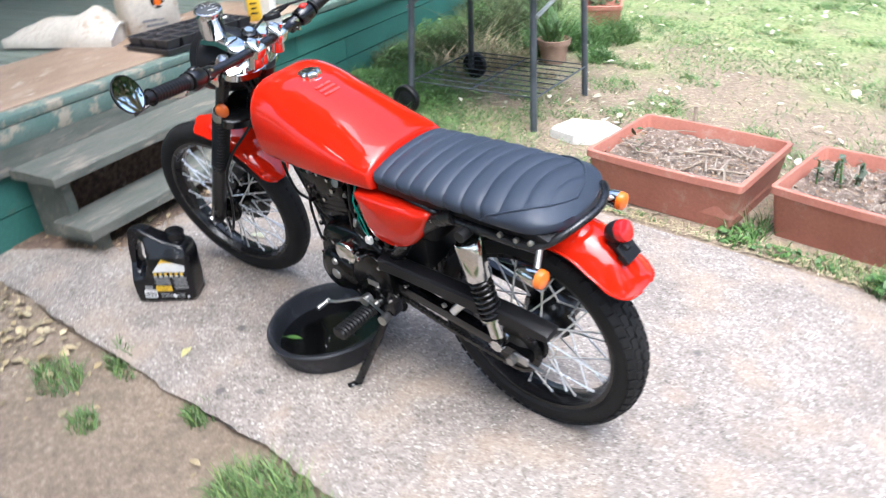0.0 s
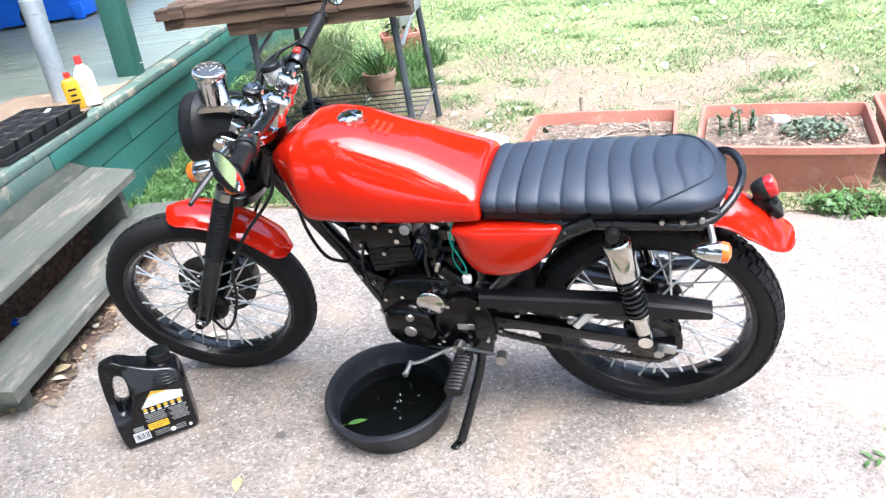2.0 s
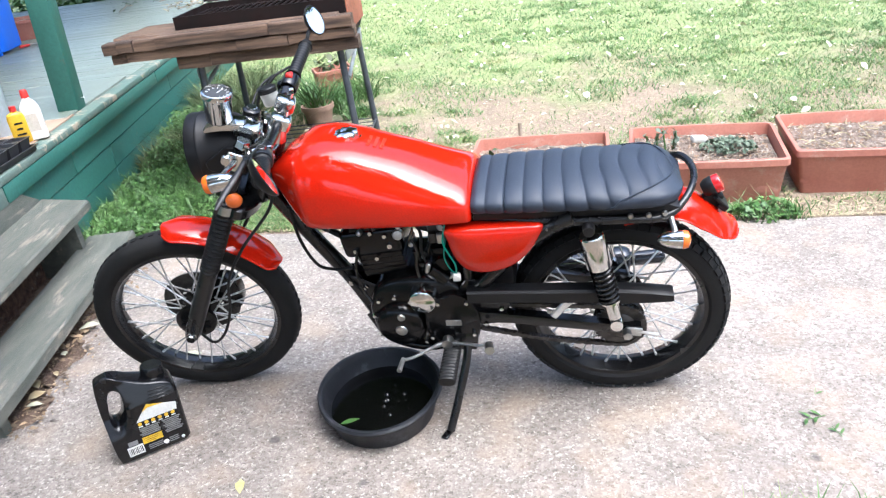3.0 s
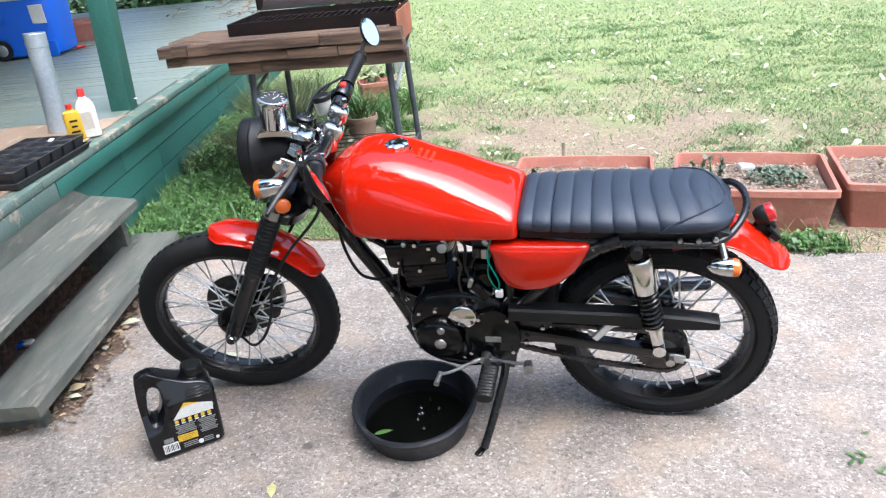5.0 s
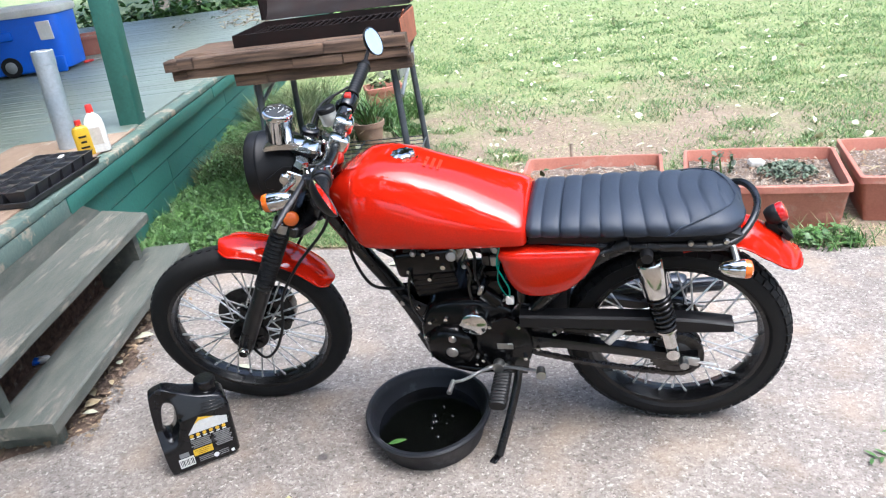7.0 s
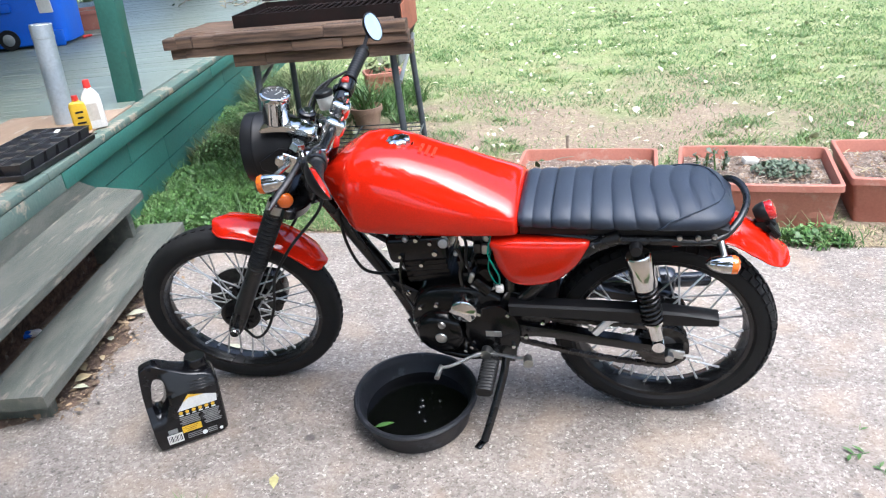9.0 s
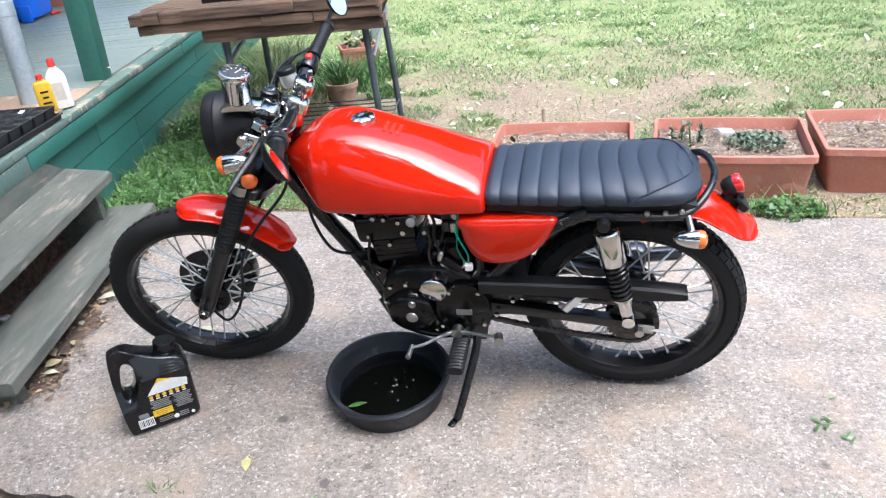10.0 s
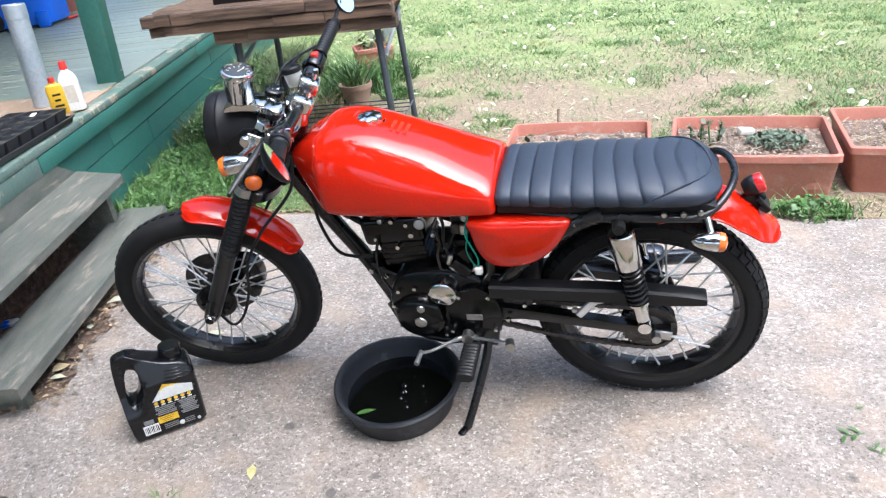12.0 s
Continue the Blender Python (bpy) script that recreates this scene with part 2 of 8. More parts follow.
def concrete_material():
    m, n, l, b = nodes_of("aggregate_concrete")
    tc = n.new("ShaderNodeTexCoord").outputs["Object"]
    v = n.new("ShaderNodeTexVoronoi")
    v.inputs["Scale"].default_value = 125
    wob = n.new("ShaderNodeTexNoise")
    wob.inputs["Scale"].default_value = 120
    l.new(tc, wob.inputs["Vector"])
    wv = n.new("ShaderNodeVectorMath")
    wv.operation = "MULTIPLY_ADD"
    wv.inputs[1].default_value = (0.02, 0.02, 0.02)
    l.new(wob.outputs["Color"], wv.inputs[0])
    l.new(tc, wv.inputs[2])
    l.new(wv.outputs[0], v.inputs["Vector"])
    sep = n.new("ShaderNodeSeparateColor")
    l.new(v.outputs["Color"], sep.inputs["Color"])
    pebble = ramp_node(n, l, sep.outputs["Red"], [(0.0, (0.14, 0.118, 0.1)), (0.25, (0.22, 0.191, 0.166)), (0.75, (0.325, 0.287, 0.252)), (0.88, (0.42, 0.376, 0.33)), (0.98, (0.54, 0.495, 0.44))])
    paste = ramp_node(n, l, noise_node(n, l, tc, 60, 8, 0.7), [(0.3, (0.145, 0.122, 0.103)), (0.5, (0.265, 0.231, 0.202)), (0.72, (0.42, 0.376, 0.333))])
    edge = ramp_node(n, l, v.outputs["Distance"], [(0.42, grey(1)), (0.56, grey(0))])
    col = mix_node(n, l, edge, paste, pebble)
    coarse = n.new("ShaderNodeTexVoronoi")
    coarse.inputs["Scale"].default_value = 46
    l.new(wv.outputs[0], coarse.inputs["Vector"])
    pick = n.new("ShaderNodeSeparateColor")
    l.new(coarse.outputs["Color"], pick.inputs["Color"])
    core = ramp_node(n, l, coarse.outputs["Distance"], [(0.2, grey(1)), (0.36, grey(0))])
    light = mix_node(n, l, 1.0, core, ramp_node(n, l, pick.outputs["Red"], [(0.72, grey(0)), (0.8, grey(0.6))]), "MULTIPLY")
    pit = mix_node(n, l, 1.0, core, ramp_node(n, l, pick.outputs["Green"], [(0.78, grey(0)), (0.86, grey(0.55))]), "MULTIPLY")
    col = mix_node(n, l, light, col, (0.46, 0.41, 0.36))
    col = mix_node(n, l, pit, col, (0.085, 0.07, 0.06))
    big = noise_node(n, l, tc, 2.2, 8, 0.65)
    col = mix_node(n, l, 0.6, col, ramp_node(n, l, big, [(0.3, (0.58, 0.555, 0.535)), (0.65, (1.02, 1.01, 1.0))]), "MULTIPLY")
    mid = noise_node(n, l, tc, 9, 5, 0.6)
    col = mix_node(n, l, 0.45, col, ramp_node(n, l, mid, [(0.35, grey(0.72)), (0.6, grey(1.05))]), "MULTIPLY")
    tan = noise_node(n, l, tc, 5.0, 3, 0.5)
    col = mix_node(n, l, ramp_node(n, l, tan, [(0.5, grey(0)), (0.7, grey(0.5))]), col, (0.36, 0.272, 0.197))
    # scattered round oil spots
    s = n.new("ShaderNodeTexVoronoi")
    s.inputs["Scale"].default_value = 5.5
    l.new(tc, s.inputs["Vector"])
    spot = ramp_node(n, l, s.outputs["Distance"], [(0.07, grey(0.75)), (0.12, grey(0))])
    some = n.new("ShaderNodeSeparateColor")
    l.new(s.outputs["Color"], some.inputs["Color"])
    keep = ramp_node(n, l, some.outputs["Green"], [(0.5, grey(0)), (0.52, grey(1))])
    col = mix_node(n, l, mix_node(n, l, 1.0, spot, keep, "MULTIPLY"), col, (0.075, 0.066, 0.06))
    l.new(col, b.inputs["Base Color"])
    b.inputs["Roughness"].default_value = 0.88
    bump_node(n, l, mix_node(n, l, 0.5, edge, core), 0.5, 0.003, b)
    return m


def ground_material():
    m, n, l, b = nodes_of("yard_soil")
    tc = n.new("ShaderNodeTexCoord").outputs["Object"]
    fine = noise_node(n, l, tc, 55, 8, 0.75)
    dirt = ramp_node(n, l, fine, [(0.3, (0.14, 0.1, 0.07)), (0.55, (0.27, 0.21, 0.15)), (0.75, (0.44, 0.365, 0.28))])
    turf = ramp_node(n, l, noise_node(n, l, tc, 38, 8, 0.75), [(0.3, (0.1, 0.15, 0.045)), (0.5, (0.19, 0.235, 0.09)), (0.72, (0.36, 0.37, 0.2))])
    patch = noise_node(n, l, tc, 0.9, 6, 0.65)
    sx = n.new("ShaderNodeSeparateXYZ")
    l.new(tc, sx.inputs[0])
    back = n.new("ShaderNodeMapRange")
    back.inputs[1].default_value, back.inputs[2].default_value = 1.6, 6.0
    back.inputs[3].default_value, back.inputs[4].default_value = -0.25, 0.3
    l.new(sx.outputs["Y"], back.inputs[0])
    add = n.new("ShaderNodeMath")
    l.new(patch, add.inputs[0])
    l.new(back.outputs[0], add.inputs[1])
    col = mix_node(n, l, ramp_node(n, l, add.outputs[0], [(0.4, grey(0)), (0.62, grey(1))]), dirt, turf)
    big = noise_node(n, l, tc, 3.5, 5, 0.6)
    col = mix_node(n, l, 0.6, col, ramp_node(n, l, big, [(0.3, grey(0.7)), (0.7, grey(1.15))]), "MULTIPLY")
    l.new(col, b.inputs["Base Color"])
    b.inputs["Roughness"].default_value = 0.95
    bump_node(n, l, fine, 0.9, 0.012, b)
    return m


concrete = concrete_material()
yard_soil = ground_material()


# ---- building helpers ----
def V(*a):
    return Vector(a)


def part(name, bm, material, parent=None, label="", sharp=38):
    me = bpy.data.meshes.new(name)
    bmesh.ops.recalc_face_normals(bm, faces=bm.faces)
    bm.to_mesh(me)
    bm.free()
    return part_of(name, me, material, parent, label, sharp)


def part_of(name, me, material, parent=None, label="", sharp=38):
    if not me.materials:
        me.materials.append(material)
    if sharp:
        me.polygons.foreach_set("use_smooth", [True] * len(me.polygons))
        me.set_sharp_from_angle(angle=radians(sharp))
    ob = new(name, me)
    if parent:
        ob.parent = parent
    if label:
        ob["label"] = label
    return ob


def thing(name, m, label, category, group="", kind=""):
    ob = new(name)
    ob.empty_display_size = 0.1
    ob.matrix_world = m
    return tagged(ob, label, category, group, kind)


def ring_faces(bm, a, b):
    n = len(a)
    for i in range(n):
        bm.faces.new((a[i], a[(i + 1) % n], b[(i + 1) % n], b[i]))


def loft(bm, rings, caps=True):
    """Skins closed rings of points of equal count."""
    vs = [[bm.verts.new(p) for p in r] for r in rings]
    for a, b in zip(vs, vs[1:]):
        ring_faces(bm, a, b)
    if caps:
        bm.faces.new(list(reversed(vs[0])))
        bm.faces.new(vs[-1])
    return vs


def tube(bm, pts, r, n=10, caps=True, closed=False):
    """A round bar along points; r is one radius or one for each point."""
    pts = [Vector(p) for p in pts]
    rs = r if isinstance(r, (list, tuple)) else [r] * len(pts)
    k = len(pts)
    up = None
    rings = []
    for i, p in enumerate(pts):
        if closed:
            d = pts[(i + 1) % k] - pts[i - 1]
        else:
            d = pts[min(i + 1, k - 1)] - pts[max(i - 1, 0)]
        d.normalize()
        if up is None:
            up = d.orthogonal().normalized()
        up = (up - d * up.dot(d))
        up = up.normalized() if up.length > 1e-6 else d.orthogonal().normalized()
        side = d.cross(up)
        rings.append([p + (up * math.cos(a) + side * math.sin(a)) * rs[i] for a in (2 * math.pi * j / n for j in range(n))])
    vs = [[bm.verts.new(q) for q in ring] for ring in rings]
    for a, b in zip(vs, vs[1:]):
        ring_faces(bm, a, b)
    if closed:
        ring_faces(bm, vs[-1], vs[0])
    elif caps:
        bm.faces.new(list(reversed(vs[0])))
        bm.faces.new(vs[-1])


def smooth_path(ctrl, per=8):
    """A Catmull-Rom curve through points."""
    c = [Vector(p) for p in ctrl]
    c = [c[0] * 2 - c[1]] + c + [c[-1] * 2 - c[-2]]
    out = []
    for i in range(1, len(c) - 2):
        for j in range(per):
            t = j / per
            p0, p1, p2, p3 = c[i - 1], c[i], c[i + 1], c[i + 2]
            out.append(0.5 * ((2 * p1) + (p2 - p0) * t + (2 * p0 - 5 * p1 + 4 * p2 - p3) * t * t + (3 * p1 - p0 - 3 * p2 + p3) * t ** 3))
    out.append(c[-2])
    return out


def lathe(bm, profile, origin=(0, 0, 0), axis=(0, 0, 1), n=32, close=False):
    """Turns a profile of (radius, height) about an axis."""
    o, z = Vector(origin), Vector(axis).normalized()
    x = z.orthogonal().normalized()
    y = z.cross(x)
    rings = []
    for r, h in profile:
        r = max(r, 0.0)
        if r < 1e-5:
            rings.append([bm.verts.new(o + z * h)])
        else:
            rings.append([bm.verts.new(o + z * h + (x * math.cos(a) + y * math.sin(a)) * r) for a in (2 * math.pi * j / n for j in range(n))])
    pairs = list(zip(rings, rings[1:])) + ([(rings[-1], rings[0])] if close else [])
    for a, b in pairs:
        if len(a) == 1 and len(b) == 1:
            continue
        for i in range(n):
            j = (i + 1) % n
            if len(a) == 1:
                bm.faces.new((a[0], b[j], b[i]))
            elif len(b) == 1:
                bm.faces.new((a[i], a[j], b[0]))
            else:
                bm.faces.new((a[i], a[j], b[j], b[i]))


def box(bm, c, s, rot=None, bev=0.0, seg=2):
    m = Matrix.Translation(c) @ (rot.to_4x4() if rot else Matrix()) @ Matrix.Diagonal((*s, 1))
    g = bmesh.ops.create_cube(bm, size=1.0, matrix=m)
    if bev:
        edges = list({e for v in g["verts"] for e in v.link_edges})
        bmesh.ops.bevel(bm, geom=edges, offset=bev, segments=seg, affect="EDGES", profile=0.5)


def prism(bm, outline, y0, y1, bev=0.0, seg=2, bulge=0.0):
    """A plate of the outline (x, z) between two y's."""
    a = [bm.verts.new((x, y0, z)) for x, z in outline]
    b = [bm.verts.new((x, y1, z)) for x, z in outline]
    fs = [bm.faces.new(a), bm.faces.new(list(reversed(b)))]
    ring_faces(bm, a, b)
    if bev:
        es = list({e for f in fs for e in f.edges})
        bmesh.ops.bevel(bm, geom=es, offset=bev, segments=seg, affect="EDGES", profile=0.5)


def round_outline(ctrl, per=6):
    """A closed smooth outline through 2D points."""
    c = list(ctrl)
    n = len(c)
    out = []
    for i in range(n):
        p0, p1, p2, p3 = (Vector(c[(i + k - 1) % n]) for k in range(4))
        for j in range(per):
            t = j / per
            q = 0.5 * ((2 * p1) + (p2 - p0) * t + (2 * p0 - 5 * p1 + 4 * p2 - p3) * t * t + (3 * p1 - p0 - 3 * p2 + p3) * t ** 3)
            out.append((q.x, q.y))
    return out


def move(bm, m):
    bmesh.ops.transform(bm, matrix=m, verts=bm.verts)
    return bm


def array_mesh(name, verts, tris):
    """A mesh from arrays of points and triangles."""
    me = bpy.data.meshes.new(name)
    me.vertices.add(len(verts))
    me.vertices.foreach_set("co", np.asarray(verts, dtype=np.float32).ravel())
    f = np.asarray(tris, dtype=np.int32)
    me.loops.add(f.size)
    me.loops.foreach_set("vertex_index", f.ravel())
    me.polygons.add(len(f))
    me.polygons.foreach_set("loop_start", np.arange(0, f.size, 3, dtype=np.int32))
    me.update(calc_edges=True)
    me.validate()
    return me


def blades(x, y, z, h, w, lean, rng):
    """Bent grass blades: five points and three triangles each."""
    n = len(x)
    a = rng.uniform(0, 2 * np.pi, n)
    d = rng.uniform(0, 2 * np.pi, n)
    bx, by = np.cos(d) * lean * h, np.sin(d) * lean * h
    cx, cy = np.cos(a) * w / 2, np.sin(a) * w / 2
    v = np.zeros((n, 5, 3))
    v[:, 0] = np.stack([x - cx, y - cy, z], 1)
    v[:, 1] = np.stack([x + cx, y + cy, z], 1)
    v[:, 2] = np.stack([x - cx * 0.8 + bx * 0.35, y - cy * 0.8 + by * 0.35, z + h * 0.6], 1)
    v[:, 3] = np.stack([x + cx * 0.8 + bx * 0.35, y + cy * 0.8 + by * 0.35, z + h * 0.6], 1)
    v[:, 4] = np.stack([x + bx, y + by, z + h], 1)
    base = (np.arange(n) * 5)[:, None, None]
    t = np.array([[0, 1, 3], [0, 3, 2], [2, 3, 4]])[None] + base
    return v.reshape(-1, 3), t.reshape(-1, 3)


def leaves(c, size, flat, rng):
    """Small pointed leaves folded along the middle: six points and four triangles each."""
    n = len(c)
    a = rng.uniform(0, 2 * np.pi, n)
    tilt = rng.normal(0, flat, n)
    u = np.stack([np.cos(a), np.sin(a), np.sin(tilt)], 1)
    s = np.stack([-np.sin(a), np.cos(a), rng.normal(0, flat, n)], 1)
    up = np.array([0, 0, 1.0])
    L, W = size[:, None], (size * rng.uniform(0.45, 0.7, n))[:, None]
    v = np.zeros((n, 6, 3))
    v[:, 0] = c - u * L * 0.5
    v[:, 1] = c - u * L * 0.1 + s * W * 0.5 + up * L * 0.12
    v[:, 2] = c - u * L * 0.1 - s * W * 0.5 + up * L * 0.12
    v[:, 3] = c + u * L * 0.2 + s * W * 0.42 + up * L * 0.1
    v[:, 4] = c + u * L * 0.2 - s * W * 0.42 + up * L * 0.1
    v[:, 5] = c + u * L * 0.5
    base = (np.arange(n) * 6)[:, None, None]
    t = np.array([[0, 2, 1], [1, 2, 4], [1, 4, 3], [3, 4, 5]])[None] + base
    return v.reshape(-1, 3), t.reshape(-1, 3)

# ---- ground, slab, porch ----


def slab_front(x):
    return -0.50 + 0.075 * x


def deck_edge_x(y):
    return -1.668 - 0.266 * y


def ground_z(x, y):
    front = slab_front(x) + 0.02 - y
    drop = -0.045 if front > 0 else -0.014
    if -1.9 < x < 3.6 and slab_front(x) + 0.06 < y < 1.1:
        drop = -0.07
    return drop + 0.012 * noise.noise((x * 1.7, y * 1.7, 0)) + 0.004 * noise.noise((x * 9, y * 9, 3))


def build_ground():
    near = np.arange(-4.0, 5.01, 0.06)
    xs = np.concatenate([[-900, -200, -60, -25, -14, -9, -6.5, -5], near, [5.5, 6.5, 8, 11, 16, 30, 70, 200, 900]])
    ys = np.concatenate([[-900, -200, -60, -25, -12, -6, -4, -3, -2.4], np.arange(-2.0, 4.0, 0.06), np.arange(4.0, 12.0, 0.3), [13, 16, 22, 40, 90, 250, 900]])
    verts = [(x, y, ground_z(x, y) if abs(x) < 40 and abs(y) < 40 else -0.02) for y in ys for x in xs]
    w = len(xs)
    tris = []
    for j in range(len(ys) - 1):
        for i in range(w - 1):
            a = j * w + i
            tris += [(a, a + 1, a + w + 1), (a, a + w + 1, a + w)]
    tagged(part_of("ground", array_mesh("ground", verts, tris), yard_soil), "patchy yard ground of bare soil and thin turf", "ground", kind="structure")


def build_slab():
    bm = bmesh.new()
    xs = np.arange(-2.3, 6.01, 0.02)
    top = []
    for x in xs:
        y = slab_front(x) + 0.016 * noise.noise((x * 4, 1.3, 0)) + 0.012 * noise.noise((x * 17, 2.3, 0)) + 0.008 * noise.noise((x * 41, 4.3, 0))
        drop = 0.008 + 0.008 * noise.noise((x * 15, 5.0, 0))
        top.append((x, y, drop))
    rows = []
    for x, y, d in top:
        yb = 1.17 + 0.012 * noise.noise((x * 3, 8.3, 0))
        rows.append([bm.verts.new(q) for q in ((x, y + 0.01, -0.09), (x, y + 0.018 + 0.014 * noise.noise((x * 24, 9.0, 0)), -0.034), (x, y, -d - 0.004), (x, y + 0.014, -0.001 - 0.2 * d), (x, y + 0.05, 0.0), (x, 0.3, 0.0), (x, yb - 0.012, 0.0), (x, yb, -0.008), (x, yb + 0.004, -0.09))])
    for a, b in zip(rows, rows[1:]):
        for i in range(8):
            bm.faces.new((a[i], b[i], b[i + 1], a[i + 1]))
    tagged(part("pavement", bm, concrete, sharp=50), "stained exposed-aggregate concrete path with chipped edge", "path", kind="structure")


DECK = pose(-1.668, 0, 0, 0, 0, 14.9)
# porch frame: x is the distance out from the porch edge, y runs along the edge
DZ = 0.50


def build_porch():
    deck = thing("deck_floor", DECK, "worn green-grey painted porch floor boards", "porch floor", kind="structure")
    base = bmesh.new()
    box(base, (-2.6, 3.2, DZ - 0.055), (5.0, 12.6, 0.03))
    part("joist_panel", base, trim_paint, deck)
    bm = bmesh.new()
    box(bm, (-2.5, 0, 0), (4.84, 0.086, 0.03), bev=0.003, seg=1)
    me = bpy.data.meshes.new("plank")
    bm.to_mesh(me)
    bm.free()
    y = -2.6
    while y < 9.3:
        ob = part_of("plank", me, deck_paint, deck, sharp=30)
        ob.location = (random.uniform(-0.006, 0.006), y, DZ - 0.017 + random.uniform(-0.0012, 0.0012))
        y += 0.089
    # edge trim and the boards below it
    trim = thing("deck_trim", DECK, "worn grey-green porch edge board with bare wood showing", "trim", kind="structure")
    for a, b in ((-2.9, 0.62), (0.625, 2.85), (2.855, 5.4), (5.405, 9.4)):
        bm = bmesh.new()
        box(bm, (-0.046, (a + b) / 2, DZ - 0.014), (0.092, b - a, 0.036), bev=0.006)
        part("board", bm, trim_paint, trim)
        bm = bmesh.new()
        box(bm, (-0.012, (a + b) / 2 + 0.1, DZ - 0.072), (0.02, b - a - 0.003, 0.076), bev=0.004)
        part("face_board", bm, trim_paint if a < 0 else green_paint, trim, "worn painted face board")
    fascia = thing("porch_fascia", DECK, "green painted skirting boards under the porch floor", "wall", kind="structure")
    for row, (z0, z1, x) in enumerate(((0.265, 0.392, -0.035), (0.13, 0.262, -0.04), (-0.06, 0.127, -0.043))):
        cuts = (-2.9, -0.9, 1.45, 3.3, 5.6, 9.4) if row == 0 else (-2.9, 0.2, 1.95, 4.4, 9.4)
        for a, b in zip(cuts, cuts[1:]):
            bm = bmesh.new()
            box(bm, (x - 0.01, (a + b) / 2, (z0 + z1) / 2), (0.022, b - a - 0.004, z1 - z0), bev=0.003, seg=1)
            part("board", bm, green_paint, fascia)
    # plywood sheet patching the floor by the edge
    ply = thing("plywood_sheet", DECK, "worn brown plywood sheet laid on the porch floor", "plywood")
    bm = bmesh.new()
    box(bm, (-0.395, 0.02, DZ + 0.005), (0.64, 3.42, 0.012), bev=0.002, seg=1)
    part("sheet", bm, plywood, ply)
    pad = thing("post_base_board", DECK, "grey painted board laid under the porch post", "board")
    bm = bmesh.new()
    box(bm, (-0.40, 2.16, DZ + 0.0065), (0.62, 1.0, 0.013), bev=0.003, seg=1)
    part("board", bm, deck_paint, pad)
    post = thing("porch_post", DECK @ pose(-0.14, 1.875, DZ + 0.013, 0, 3, 0), "dark green painted square wooden porch post", "post", kind="structure")
    bm = bmesh.new()
    box(bm, (0, 0, 1.424), (0.112, 0.112, 2.86), bev=0.006)
    part("shaft", bm, green_paint, post)
    bm = bmesh.new()
    tube(bm, [(0.06 + 0.012 * math.cos(a), 0.03 + 0.012 * math.sin(a), 0.05) for a in (i * math.pi / 6 for i in range(12))], 0.002, 6, closed=True)
    part("eye_hook", bm, steel, post, "small metal ring screwed to the post")
    # unseen plain house wall and roof, added to close the porch and cut skylight
    wall = bmesh.new()
    box(wall, (-5.15, 3.2, 1.68), (0.15, 12.6, 3.46))
    w = part("wall_house", wall, siding)
    w.matrix_world = DECK
    tagged(w, "plain pale unseen house wall added behind the porch", "wall", kind="structure")
    roof = bmesh.new()
    box(roof, (-2.85, 3.2, 3.42), (4.9, 12.8, 0.09))
    r = part("ceiling", roof, siding)
    r.matrix_world = DECK
    tagged(r, "plain painted unseen porch ceiling and roof, added to shade the porch", "ceiling", kind="structure")


def build_steps():
    st = thing("porch_steps", DECK, "two weathered wooden porch steps with worn green paint and open risers", "steps")
    a, b = -0.41, 0.9

    def board(x0, x1, z, th, y0, y1, skew):
        bm = bmesh.new()
        n = 14
        rings = []
        for i in range(n + 1):
            y = y0 + (y1 - y0) * i / n
            w = 0.003 * noise.noise((y * 5, z * 9, x0))
            e = skew * max(0.0, (i - n + 4) / 4)
            rings.append([(x0 + w, y + e, z - th), (x1 + w, y, z - th), (x1 + w, y, z - 0.006), (x1 - 0.006 + w, y, z), (x0 + 0.006, y + e, z), (x0, y + e, z - 0.006)])
        loft(bm, rings)
        part("tread", bm, step_wood, st, sharp=30)

    # board between the deck edge and the upper tread, its end cut on the slant
    bm = bmesh.new()
    loft(bm, [[(x, a - 0.06, 0.29), (x, 0.97, 0.29), (x, 0.95, 0.32), (x, 0.82, 0.398), (x, a - 0.06, 0.398)] for x in (-0.031, -0.004)])
    part("riser", bm, step_wood, st, "grey-green upper riser board")
    board(-0.003, 0.25, 0.315, 0.038, a, 0.862, 0.10)
    board(0.158, 0.37, 0.122, 0.045, a, 0.925, 0.0)
    for y in (a + 0.08, 0.80):
        bm = bmesh.new()
        out = [(-0.02, -0.04), (0.335, -0.04), (0.335, 0.076), (0.19, 0.076), (0.19, 0.274), (-0.02, 0.274)]
        prism(bm, out, y - 0.02, y + 0.02, 0.003, 1)
        part("stringer", bm, step_wood, st, sharp=30)
    # dark brown board behind the treads, covering the green skirting there
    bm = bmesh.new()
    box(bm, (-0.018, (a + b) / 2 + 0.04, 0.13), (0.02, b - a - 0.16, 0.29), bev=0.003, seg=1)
    part("riser", bm, old_plank, st, "dark brown back board behind the treads")


